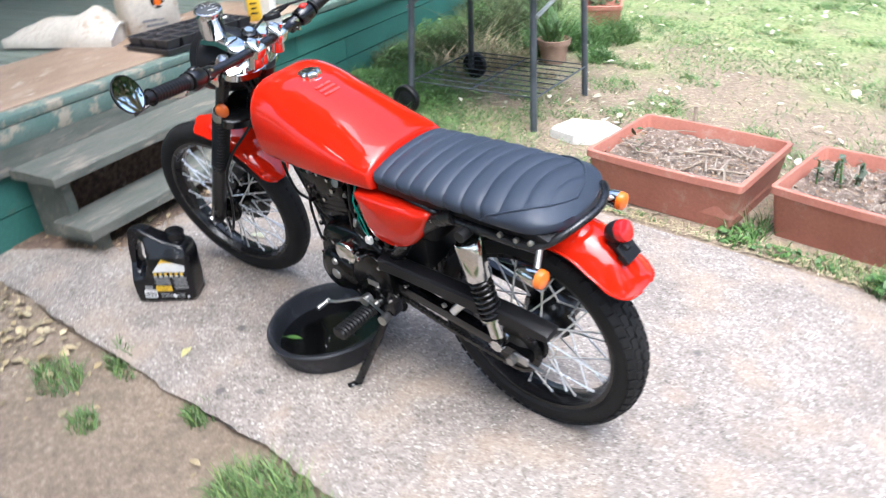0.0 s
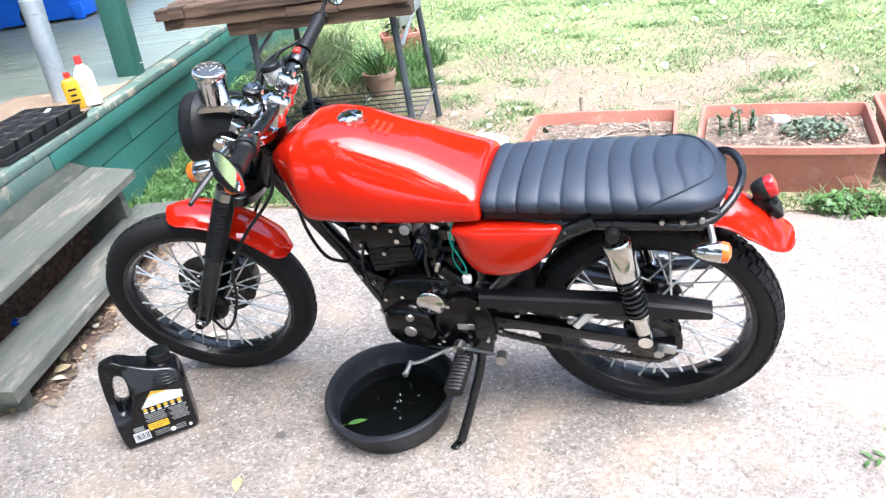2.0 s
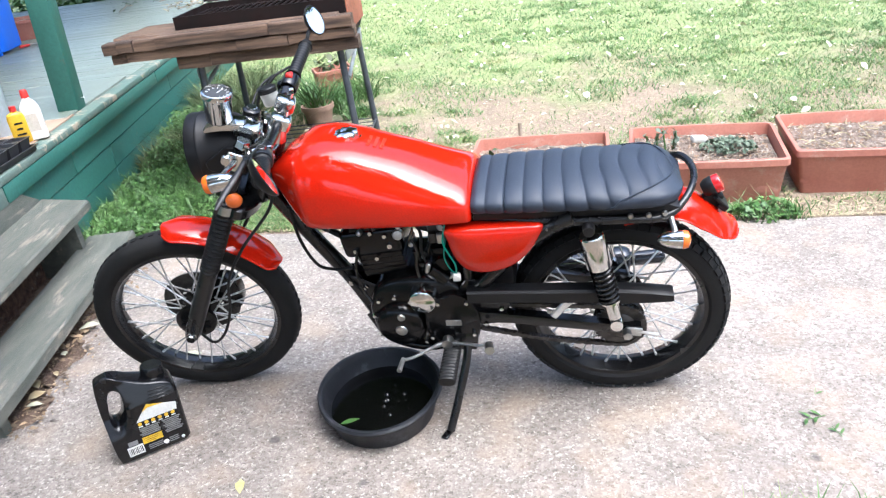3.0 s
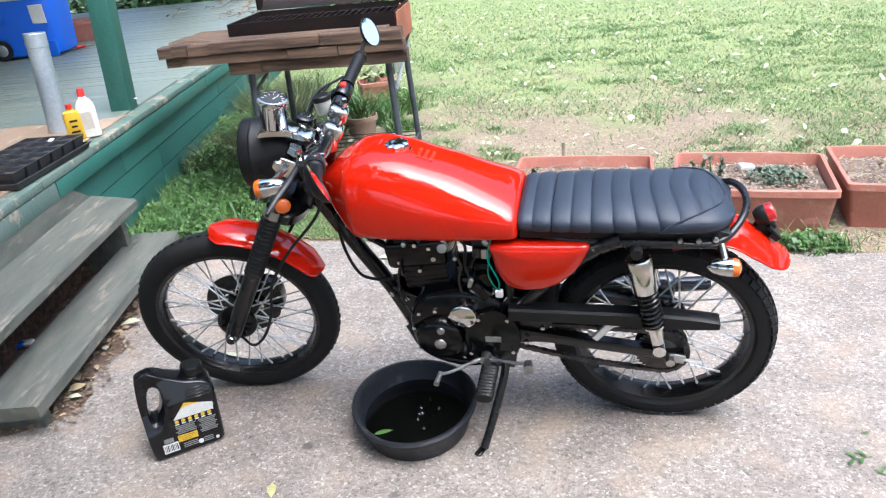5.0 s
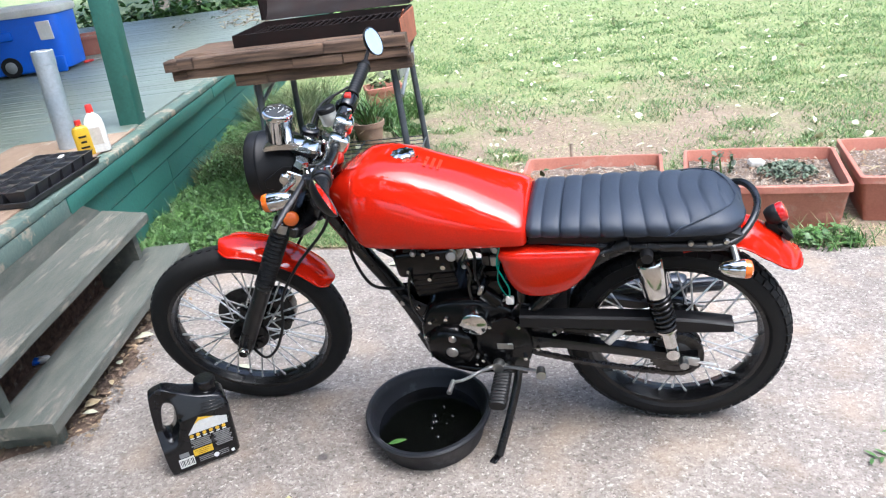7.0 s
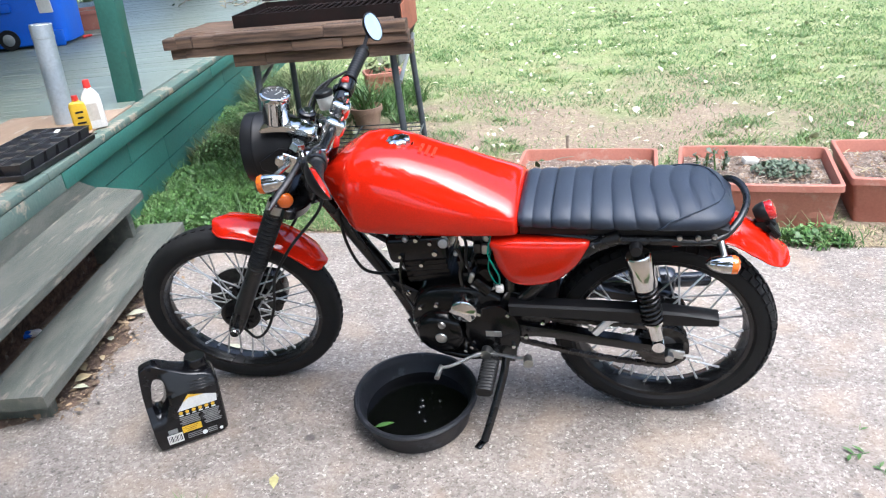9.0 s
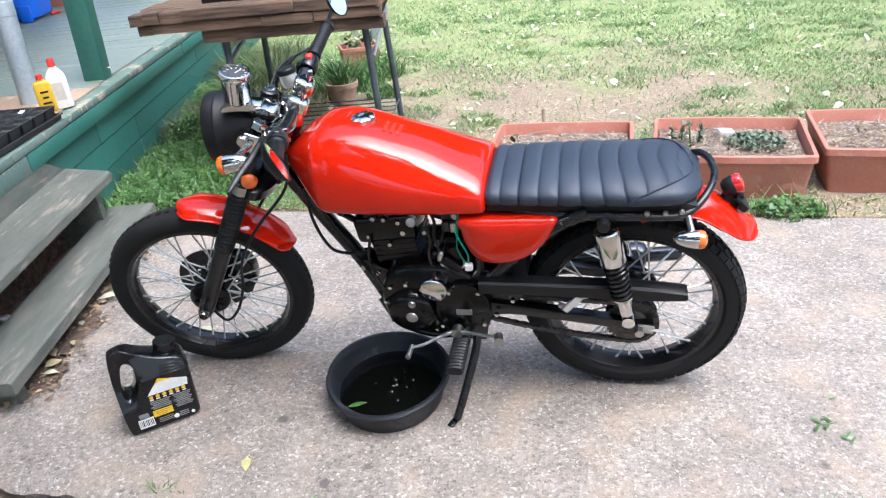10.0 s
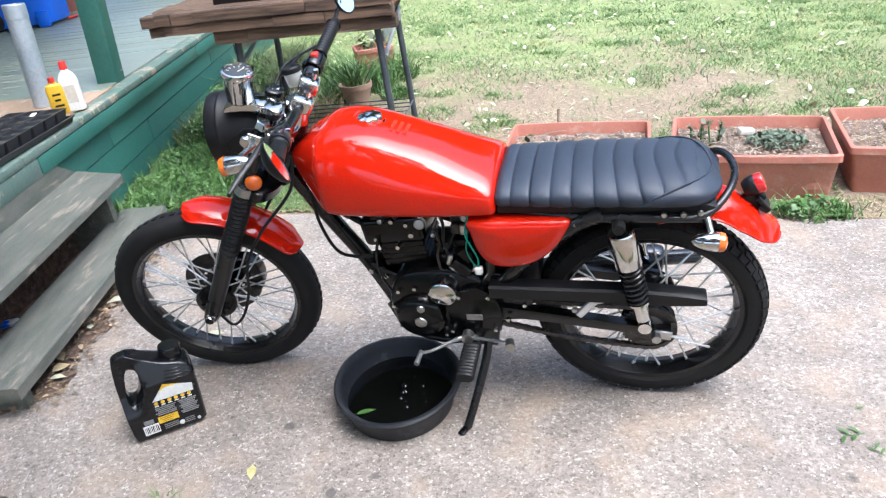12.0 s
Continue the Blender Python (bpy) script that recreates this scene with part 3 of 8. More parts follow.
def build_step_litter():
    """Brown leaf mould lying under and along the steps."""
    us, vs = np.arange(-0.78, 1.15, 0.022), np.arange(-0.06, 0.56, 0.022)
    verts, tris = [], []
    for v in vs:
        for u in us:
            rim = 0.35 + 0.06 * noise.noise((u * 5, 0.4, 0)) + 0.03 * noise.noise((u * 17, 2.4, 0)) - 2.2 * max(0.0, -u - 0.3)
            z = 0.007 + 0.006 * noise.noise((u * 22, v * 22, 1)) - 0.02 * min(1.0, max(0.0, (v - rim) / 0.08))
            p = DECK @ V(v, u, z)
            if p.y < slab_front(p.x) + 0.06:
                p.z = -0.11
            verts.append(tuple(p))
    w = len(us)
    for j in range(len(vs) - 1):
        for i in range(w - 1):
            a = j * w + i
            tris += [(a, a + 1, a + w + 1), (a, a + w + 1, a + w)]
    tagged(part_of("leaf_mould", array_mesh("leaf_mould", verts, tris), litter_soil), "dark brown leaf mould under and along the steps", "soil", kind="stuff")
    wrap = thing("wrapper", pose(-1.71, 0.145, 0.012, 0, 0, 30), "crumpled blue and white plastic wrapper on leaf mould", "litter")
    for k, (mat, dx, s) in enumerate(((blue_plastic, 0.0, 0.03), (white_plastic, 0.022, 0.026))):
        bm = bmesh.new()
        bmesh.ops.create_icosphere(bm, subdivisions=2, radius=1.0)
        for q in bm.verts:
            f = 0.75 + 0.5 * noise.noise(q.co * 2.3 + V(k * 3, 0, 0))
            q.co = V(q.co.x * s * 1.3 * f + dx, q.co.y * s * f, max(0, q.co.z * 0.6 + 0.5) * s * f)
        part("film", bm, mat, wrap, "", sharp=15)


# ---- planters and pots ----
def plant_leaves(name, parent, centres, size, mat, flat=0.5, label="", seed=1):
    rng = np.random.default_rng(seed)
    c = np.array(centres)
    v, t = leaves(c, np.full(len(c), size) * rng.uniform(0.6, 1.3, len(c)), flat, rng)
    return part_of(name, array_mesh(name, v, t), mat, parent, label, sharp=0)


def build_planter(m, w, d, label, seed):
    rng = random.Random(seed)
    pl = thing("planter_box", m, label, "planter", "planters along the path")
    h, t = 0.205, 0.008
    bm = bmesh.new()

    def ring(x, y, z, bow=0.0):
        pts = []
        for cx, cy, a0 in ((x, y, 0), (-x, y, 90), (-x, -y, 180), (x, -y, 270)):
            r = 0.018
            for k in range(4):
                a = radians(a0 + 30 * k)
                pts.append(((abs(cx) - r) * (1 if cx > 0 else -1) + r * math.cos(a), (abs(cy) - r) * (1 if cy > 0 else -1) + r * math.sin(a), z))
            if a0 in (0, 180):
                for f in (0.5, 0.0, -0.5):
                    s = 1 if a0 == 0 else -1
                    pts.append((s * f * x, s * (y + bow * (1 - f * f)), z))
        return pts

    hw, hd = w / 2, d / 2
    bow = 0.012
    loft(bm, [ring(hw * 0.9, hd * 0.88, 0.0), ring(hw * 0.97, hd * 0.965, h - 0.032, bow), ring(hw * 0.975, hd * 0.97, h - 0.03, bow), ring(hw, hd, h - 0.03, bow), ring(hw, hd, h - 0.003, bow), ring(hw - 0.003, hd - 0.003, h, bow), ring(hw - 0.016, hd - 0.016, h, bow), ring(hw - 0.018, hd - 0.018, h - 0.006, bow), ring(hw * 0.95 - t, hd * 0.94 - t, 0.05, 0)])
    part("box", bm, terracotta, pl)
    bm = bmesh.new()
    sx, sy = hw - 0.026, hd - 0.026
    n, k = 24, 18
    g = [[bm.verts.new((-sx + 2 * sx * i / n, -sy + 2 * sy * j / k, h - 0.05 + 0.012 * noise.noise((i * 0.35 + seed, j * 0.35, 0)) + rng.uniform(-0.004, 0.004))) for i in range(n + 1)] for j in range(k + 1)]
    for j in range(k):
        for i in range(n):
            bm.faces.new((g[j][i], g[j][i + 1], g[j + 1][i + 1], g[j + 1][i]))
    part("soil", bm, soil, pl, "dry crumbly soil")
    return pl


def litter(parent, mat, cx, cy, z, n, spread, rng, length=0.12, r=0.0035):
    for _ in range(n):
        bm = bmesh.new()
        x, y, a = cx + rng.uniform(-spread[0], spread[0]), cy + rng.uniform(-spread[1], spread[1]), rng.uniform(0, math.pi)
        k = length * rng.uniform(0.5, 1.4) / 2
        dx, dy = math.cos(a) * k, math.sin(a) * k
        zz = z + rng.uniform(0, 0.012)
        tube(bm, [(x - dx, y - dy, zz), (x + rng.uniform(-0.006, 0.006), y + rng.uniform(-0.006, 0.006), zz + 0.004), (x + dx, y + dy, zz + rng.uniform(-0.002, 0.012))], [r * 1.1, r, r * 0.7], 6)
        part("twig", bm, mat, parent)


def build_planters():
    rng = random.Random(4)
    one = build_planter(pose(0.265, 1.55, -0.012, 0, 0, 0.5), 0.65, 0.53, "terracotta plastic planter box with dry soil and twigs", 1)
    litter(one, twig_bark, 0.12, 0.02, 0.163, 10, (0.1, 0.14), rng, 0.2, 0.0046)
    litter(one, twig_bark, 0.0, 0.05, 0.163, 10, (0.25, 0.16), rng, 0.12, 0.0026)
    plant_leaves("seedling", one, [(-0.2 + rng.uniform(-0.015, 0.015), -0.06 + rng.uniform(-0.02, 0.02), 0.17 + 0.014 * i) for i in range(7)], 0.034, dry_grass, 0.9, "yellow-green seedling", 3)
    bm = bmesh.new()
    tube(bm, [(-0.11, 0.285, 0.0), (-0.108, 0.286, 0.27)], 0.009, 8)
    tagged(thing("garden_stake", one.matrix_world, "dark wooden stake stuck in the ground behind a planter", "stake"))
    part("stick", bm, twig_bark, bpy.data.objects["garden_stake"])
    two = build_planter(pose(1.0, 1.59, -0.012, 0, 0, -3.0), 0.65, 0.5, "terracotta plastic planter box with small grey-green herbs", 2)
    c = []
    for i in range(460):
        a, r = rng.uniform(0, 6.28), rng.uniform(0, 1) ** 0.6
        c.append((0.11 + 0.12 * r * math.cos(a), 0.01 + 0.1 * r * math.sin(a), 0.17 + 0.05 * (1 - r) * rng.random() + 0.008))
    plant_leaves("herb", two, c, 0.019, grey_leaf, 0.7, "low grey-green herb", 5)
    c = []
    for sx in (-0.2, -0.16, -0.24, -0.13):
        bm = bmesh.new()
        tall = rng.uniform(0.09, 0.13)
        sy = rng.uniform(-0.06, 0.06)
        lx = rng.uniform(-0.02, 0.02)
        tube(bm, [(sx, sy, 0.15), (sx + lx, sy, 0.15 + tall)], 0.004, 6)
        part("stem", bm, green_leaf, two)
        c += [(sx + lx * k / 14 + rng.uniform(-0.016, 0.016), sy + rng.uniform(-0.016, 0.016), 0.165 + tall * k / 14) for k in range(14)]
    plant_leaves("foliage", two, c, 0.026, grey_leaf, 0.8, "upright green leaves", 6)
    bm = bmesh.new()
    box(bm, (-0.01, 0.12, 0.178), (0.07, 0.045, 0.03), Euler((0.1, 0.15, 0.4)).to_matrix(), 0.008)
    stone = thing("stone", two.matrix_world, "small pale stone lying on planter soil", "stone")
    part("rock", bm, white_stone, stone)
    litter(two, twig_bark, 0.0, 0.0, 0.163, 50, (0.27, 0.19), rng, 0.07, 0.0025)
    three = build_planter(pose(1.70, 1.66, -0.012, 0, 0, -2.0), 0.68, 0.52, "terracotta plastic planter box with bare crumbly soil", 3)
    litter(three, straw, 0.0, 0.0, 0.163, 40, (0.28, 0.2), rng, 0.05, 0.0025)
    for ob, w in ((one, 0.3), (two, 0.28), (three, 0.3)):
        chaff = plant_leaves("litter", ob, [(rng.uniform(-w, w), rng.uniform(-0.2, 0.2), 0.166 + rng.uniform(0, 0.008)) for _ in range(420)], 0.015, brown_leaf, 0.35, "dead leaves", 9)
        tagged(chaff, kind="stuff")
        chips = plant_leaves("mulch", ob, [(rng.uniform(-w, w), rng.uniform(-0.2, 0.2), 0.168 + rng.uniform(0, 0.008)) for _ in range(300)], 0.013, twig_bark, 0.3, "pale wood chips", 10)
        tagged(chips, kind="stuff")
    far = build_planter(pose(-1.52, 3.84, -0.012, 0, 0, 28), 0.3, 0.24, "small terracotta planter box standing in the grass behind the grill", 4)
    plant_leaves("foliage", far, [(rng.uniform(-0.12, 0.12), rng.uniform(-0.08, 0.08), 0.17 + rng.uniform(0, 0.12)) for _ in range(60)], 0.05, dry_grass, 0.8, "drying leaves", 7)
    # flower pot behind the grill
    size = 0.86
    pot = thing("flower_pot", pose(-1.335, 2.93, -0.014), "weathered clay flower pot with an arching grassy plant", "flower pot")
    bm = bmesh.new()
    lathe(bm, [(r * size, z * size) for r, z in ((0.0, 0.0), (0.085, 0.0), (0.09, 0.004), (0.118, 0.14), (0.13, 0.142), (0.132, 0.18), (0.122, 0.182), (0.115, 0.15), (0.0, 0.15))], n=28)
    part("pot", bm, clay, pot)
    r2 = np.random.default_rng(20)
    n = 80
    a, r = r2.uniform(0, 6.28, n), 0.09 * size * np.sqrt(r2.uniform(0, 1, n))
    v, t = blades(r * np.cos(a), r * np.sin(a), np.full(n, 0.15 * size), r2.uniform(0.12, 0.32, n), np.full(n, 0.009), r2.uniform(0.5, 2.2, n), r2)
    part_of("plant", array_mesh("plant", v, t), green_leaf, pot, "arching green blades", sharp=0)


# ---- barbecue grill ----
def build_grill():
    G = pose(-1.17, 2.03, 0, 0, 0, 9.0)
    gr = thing("barbecue_grill", G, "old rusty charcoal barbecue grill on tube legs with open lid", "grill")
    hw, hd = 0.40, 0.33
    for sx in (1, -1):
        for sy in (-1, 1):
            bm = bmesh.new()
            zb = -0.014 if sx > 0 else 0.06
            o = 0.055 if sx > 0 else 0.085
            tube(bm, [(o + sx * hw, sy * hd, zb), (o + sx * (hw - 0.012), sy * (hd - 0.012), 0.3), (o + sx * (hw - 0.03), sy * (hd - 0.035), 0.715)], 0.0175, 12)
            leg = part("leg", bm, leg_paint, gr)
            if sx < 0:
                bm = bmesh.new()
                lathe(bm, [(0.0, -0.022), (0.03, -0.022), (0.05, -0.012), (0.075, -0.02), (0.082, -0.01), (0.082, 0.01), (0.075, 0.02), (0.05, 0.012), (0.03, 0.022), (0.0, 0.022)], (0.085 - hw, sy * (hd + 0.045), 0.07), (0, 1, 0), 28)
                part("wheel", bm, black_satin, gr, "black plastic wheel")
    for sx in (1, -1):
        bm = bmesh.new()
        x = 0.07 + sx * (hw - 0.02)
        tube(bm, [(x, -hd + 0.02, 0.56), (x, hd - 0.05, 0.70)], 0.011, 8)
        box(bm, (x, 0.0, 0.66), (0.008, hd * 2 - 0.06, 0.05), bev=0.002, seg=1)
        part("brace", bm, brace_grey, gr, "pale grey metal brace")
    for i in range(9):
        bm = bmesh.new()
        y = -hd + 2 * hd * i / 8
        tube(bm, [(0.085 - hw, y, 0.165), (0.055 + hw, y, 0.165)], 0.0035, 6)
        part("wire", bm, leg_paint, gr)
    for x in (0.085 - hw, 0.07, 0.055 + hw):
        bm = bmesh.new()
        tube(bm, [(x, -hd, 0.16), (x, hd, 0.16)], 0.005, 6)
        part("rack_bar", bm, leg_paint, gr)
    # fire box, open at the top
    bm = bmesh.new()
    x0, x1, y0, y1, z0, z1, t = -0.40, 0.47, -0.21, 0.33, 0.715, 0.93, 0.008
    outer = [(x0, y0), (x1, y0), (x1, y1), (x0, y1)]
    loft(bm, [[(x * 0.96, y * 0.96, z0) for x, y in outer], [(x, y, z0 + 0.05) for x, y in outer], [(x, y, z1) for x, y in outer], [(x - t * (1 if x > 0 else -1), y - t * (1 if y > 0 else -1), z1) for x, y in outer], [(x - t * (1 if x > 0 else -1), y - t * (1 if y > 0 else -1), z0 + 0.04) for x, y in outer]])
    part("fire_box", bm, grill_black, gr, "soot-brown steel fire box")
    bm = bmesh.new()
    box(bm, (x1 + 0.006, (y0 + y1) / 2, (z0 + z1) / 2 + 0.02), (0.006, (y1 - y0) * 0.96, 0.16), bev=0.002, seg=1)
    part("side_panel", bm, rust, gr, "rust-orange side panel")
    bm = bmesh.new()
    for i in range(22):
        x = x0 + 0.03 + (x1 - x0 - 0.06) * i / 21
        tube(bm, [(x, y0 + 0.012, 0.90), (x, y1 - 0.012, 0.90)], 0.004, 6)
    for y in (y0 + 0.02, (y0 + y1) / 2, y1 - 0.02):
        tube(bm, [(x0 + 0.012, y, 0.896), (x1 - 0.012, y, 0.896)], 0.005, 6)
    part("grate", bm, grill_black, gr, "sooty cooking grate")
    bm = bmesh.new()
    rings = []
    for x in (x0, x0 + 0.01, x1 - 0.01, x1):
        ring = []
        inset = 0.012 if x in (x0, x1) else 0.0
        for a in range(0, 91, 15):
            k = radians(a)
            ring.append((x, y1 - 0.01 + (0.05 + 0.2 * math.sin(k)) - 0.05, 0.935 + 0.5 - 0.5 * math.cos(k) + inset))
        back = [(p[0], p[1] + 0.012, p[2]) for p in reversed(ring)]
        rings.append(ring + back)
    loft(bm, rings)
    box(bm, (x1 - 0.004, y1 + 0.06, 1.12), (0.008, 0.2, 0.36), bev=0.002, seg=1)
    box(bm, (x0 + 0.004, y1 + 0.06, 1.12), (0.008, 0.2, 0.36), bev=0.002, seg=1)
    lid = part("lid", bm, grill_black, gr, "soot-brown opened lid")
    bm = bmesh.new()
    box(bm, (x1 + 0.006, y1 + 0.05, 1.10), (0.006, 0.17, 0.3), bev=0.002, seg=1)
    part("lid_cheek", bm, rust, gr)
    # timber shelf fixed to the front
    rng = random.Random(3)

    def plank(xa, xb, ya, yb, z, th):
        bm = bmesh.new()
        rings = []
        n = 16
        for i in range(n + 1):
            x = xa + (xb - xa) * i / n
            e = 0.004 * noise.noise((x * 7, ya * 11, z * 5))
            rings.append([(x, ya + e, z - th + e), (x, yb, z - th), (x, yb, z - 0.004), (x, yb - 0.005, z + e * 0.6), (x, ya + 0.006 + e, z + e * 0.6), (x, ya + e, z - 0.007)])
        loft(bm, rings)
        part("plank", bm, old_plank, gr, "weathered timber plank", sharp=30)

    xa = -0.705
    for xb, z, dy in ((-0.632, 0.866, 0.0), (-0.552, 0.869, -0.006), (-0.438, 0.867, 0.004), (0.12, 0.873, -0.003), (0.525, 0.871, 0.003)):
        plank(xa, xb - 0.004, -0.405 + dy, -0.315, z, 0.052)
        xa = xb
    xa = -0.678
    for xb, z, dy in ((-0.60, 0.812, 0.004), (-0.05, 0.815, 0.0), (0.205, 0.813, -0.005), (0.53, 0.817, 0.002)):
        plank(xa, xb - 0.004, -0.396 + dy, -0.30, z, 0.048)
        xa = xb
    plank(-0.37, -0.205, -0.372, -0.29, 0.763, 0.06)
    plank(-0.20, 0.535, -0.376, -0.29, 0.764, 0.058)
    plank(-0.53, 0.44, -0.311, -0.22, 0.87, 0.045)
    plank(-0.72, -0.42, -0.235, -0.02, 0.866, 0.04)
    plank(-0.70, -0.42, -0.015, 0.17, 0.864, 0.04)
    bm = bmesh.new()
    tube(bm, [(x1 + 0.01, y0 + 0.05, 0.93), (x1 + 0.03, y0 + 0.02, 0.96)], 0.005, 6)
    part("hinge_pin", bm, rust, gr)


# ---- porch things ----
def build_tray():
    tr = thing("seedling_tray", DECK @ pose(-0.165, 0.81, DZ + 0.011, 0, 0, -3.5), "black plastic seedling tray with square cells", "plant tray")
    w, l, h = 0.29, 0.57, 0.065
    nx, ny = 3, 6
    cw, cl = w / nx, l / ny

    def sq(s, z):
        return [(sx * cw * s, sy * cl * s, z) for sx, sy in ((-1, -1), (1, -1), (1, 1), (-1, 1))]

    bm = bmesh.new()
    loft(bm, [sq(0.31, 0.0), sq(0.425, h - 0.004), sq(0.46, h - 0.003), sq(0.46, h), sq(0.405, h), sq(0.29, 0.012)])
    bmesh.ops.recalc_face_normals(bm, faces=bm.faces)
    cell_mesh = bpy.data.meshes.new("cell")
    bm.to_mesh(cell_mesh)
    bm.free()
    bm = bmesh.new()
    loft(bm, [sq(0.33, 0.02), sq(0.385, 0.05), sq(0.2, 0.054)])
    soil_mesh = bpy.data.meshes.new("soil")
    bm.to_mesh(soil_mesh)
    bm.free()
    for i in range(nx):
        for j in range(ny):
            cell = part_of("cell", cell_mesh, tray_black, tr, sharp=30)
            cell.location = (-w / 2 + cw * (i + 0.5), -l / 2 + cl * (j + 0.5), 0)
            part_of("soil", soil_mesh, tray_soil, cell, "dry potting soil")
    bm = bmesh.new()
    ring = lambda a, b, z: [(sx * a, sy * b, z) for sx, sy in ((-1, -1), (1, -1), (1, 1), (-1, 1))]
    loft(bm, [ring(w / 2 + 0.002, l / 2 + 0.002, 0.0), ring(w / 2 + 0.004, l / 2 + 0.004, 0.02), ring(w / 2 + 0.012, l / 2 + 0.012, 0.02), ring(w / 2 + 0.012, l / 2 + 0.012, 0.025), ring(w / 2 + 0.002, l / 2 + 0.002, 0.025), ring(w / 2, l / 2, 0.004)])
    part("outer_tray", bm, tray_black, tr, sharp=30)
    bm = bmesh.new()
    box(bm, (0.03, 0.2, h + 0.003), (0.02, 0.055, 0.004), Euler((0, 0.1, 0.3)).to_matrix(), 0.001, 1)
    part("plant_tag", bm, white_plastic, tr, "white plastic plant tag")


def build_bottles():
    b = thing("plastic_bottle", DECK @ pose(-0.075, 1.30, DZ + 0.011, 0, 0, 25) @ Matrix.Diagonal((0.98, 0.98, 1.1, 1)), "white plastic bottle with red cap and worn label", "bottle")
    bm = bmesh.new()
    sec = lambda x, y, z: [(x * math.copysign(abs(math.cos(a)) ** 0.5, math.cos(a)), y * math.copysign(abs(math.sin(a)) ** 0.5, math.sin(a)), z) for a in (i * math.pi / 12 for i in range(24))]
    loft(bm, [sec(0.04, 0.028, 0), sec(0.045, 0.033, 0.004), sec(0.045, 0.033, 0.12), sec(0.042, 0.03, 0.14), sec(0.03, 0.024, 0.16), sec(0.018, 0.018, 0.17), sec(0.017, 0.017, 0.178)])
    part("body", bm, white_plastic, b)
    bm = bmesh.new()
    lathe(bm, [(0.0, 0.212), (0.013, 0.212), (0.016, 0.207), (0.018, 0.176), (0.0, 0.176)], n=18)
    part("cap", bm, red_plastic, b, "red screw cap")
    bm = bmesh.new()
    box(bm, (-0.006, -0.0335, 0.075), (0.055, 0.001, 0.075))
    part("label", bm, paper_bag, b, "faded paper label")
    y = thing("plastic_bottle", DECK @ pose(-0.128, 1.255, DZ + 0.011, 0, 0, 30) @ Matrix.Scale(1.18, 4), "small yellow plastic bottle with dark print", "bottle")
    bm = bmesh.new()
    loft(bm, [sec(0.03, 0.02, 0), sec(0.033, 0.022, 0.003), sec(0.033, 0.022, 0.1), sec(0.028, 0.02, 0.115), sec(0.013, 0.012, 0.122), sec(0.012, 0.012, 0.128)])
    part("body", bm, yellow_plastic, y)
    bm = bmesh.new()
    lathe(bm, [(0.0, 0.146), (0.012, 0.146), (0.013, 0.125), (0.0, 0.125)], n=16)
    part("cap", bm, red_plastic, y, "red cap")
    for k, w in enumerate((0.03, 0.022, 0.034)):
        bm = bmesh.new()
        box(bm, (0.0, -0.0228, 0.08 - 0.022 * k), (w, 0.001, 0.008))
        part("print", bm, dial_black, y)
    p = thing("metal_pipe", DECK @ pose(-0.315, 1.46, DZ + 0.011, -1.5, 2.0, 0), "pale blue-grey galvanised pipe standing upright on the porch", "pipe")
    bm = bmesh.new()
    lathe(bm, [(0.045, 0.0), (0.05, 0.0), (0.05, 0.42), (0.052, 0.422), (0.052, 0.485), (0.049, 0.488), (0.044, 0.487), (0.044, 0.0)], n=32, close=True)
    part("pipe", bm, galvanised, p)


def build_cooler():
    c = thing("cooler", DECK @ pose(-2.24, 4.78, DZ, 0, 0, -84), "blue plastic wheeled cooler with white lid", "cooler")
    w, d, h = 0.58, 0.98, 0.5
    bm = bmesh.new()
    sec = lambda a, b, z: [(a * math.copysign(abs(math.cos(t)) ** 0.3, math.cos(t)), b * math.copysign(abs(math.sin(t)) ** 0.3, math.sin(t)), z) for t in (i * math.pi / 16 for i in range(32))]
    loft(bm, [sec(w * 0.44, d * 0.46, 0.02), sec(w * 0.46, d * 0.475, 0.03), sec(w * 0.49, d * 0.495, h - 0.01), sec(w * 0.485, d * 0.49, h)])
    part("body", bm, blue_plastic, c)
    bm = bmesh.new()
    loft(bm, [sec(w * 0.5, d * 0.505, h), sec(w * 0.515, d * 0.52, h + 0.02), sec(w * 0.515, d * 0.52, h + 0.06), sec(w * 0.46, d * 0.47, h + 0.085)])
    part("lid", bm, white_plastic, c, "white lid")
    for sy in (-1, 1):
        bm = bmesh.new()
        lathe(bm, [(0.0, -0.02), (0.05, -0.02), (0.062, -0.025), (0.085, -0.025), (0.09, -0.015), (0.09, 0.015), (0.0, 0.02)], (w * 0.46, sy * 0.19 - 0.22, 0.09), (1, 0, 0), 28)
        wh = part("wheel", bm, black_satin, c, "black plastic wheel")
        bm = bmesh.new()
        lathe(bm, [(0.0, 0.03), (0.04, 0.028), (0.052, 0.02), (0.0, 0.018)], (w * 0.46, sy * 0.19 - 0.22, 0.09), (1, 0, 0), 24)
        part("hub", bm, brace_grey, wh, "grey hub")
    bm = bmesh.new()
    box(bm, (w * 0.495, -0.06, h * 0.72), (0.024, 0.26, 0.085), bev=0.014)
    part("handle", bm, blue_plastic, c)
    bm = bmesh.new()
    box(bm, (w * 0.47, d * 0.36, h * 0.74), (0.014, 0.12, 0.16), Euler((0, 0.05, 0)).to_matrix(), 0.003, 1)
    part("sticker", bm, white_plastic, c, "white sticker")
    for sy in (-1, 1):
        bm = bmesh.new()
        box(bm, (w * 0.46, sy * d * 0.4, 0.07), (0.05, 0.1, 0.14), bev=0.012)
        part("foot", bm, blue_plastic, c)


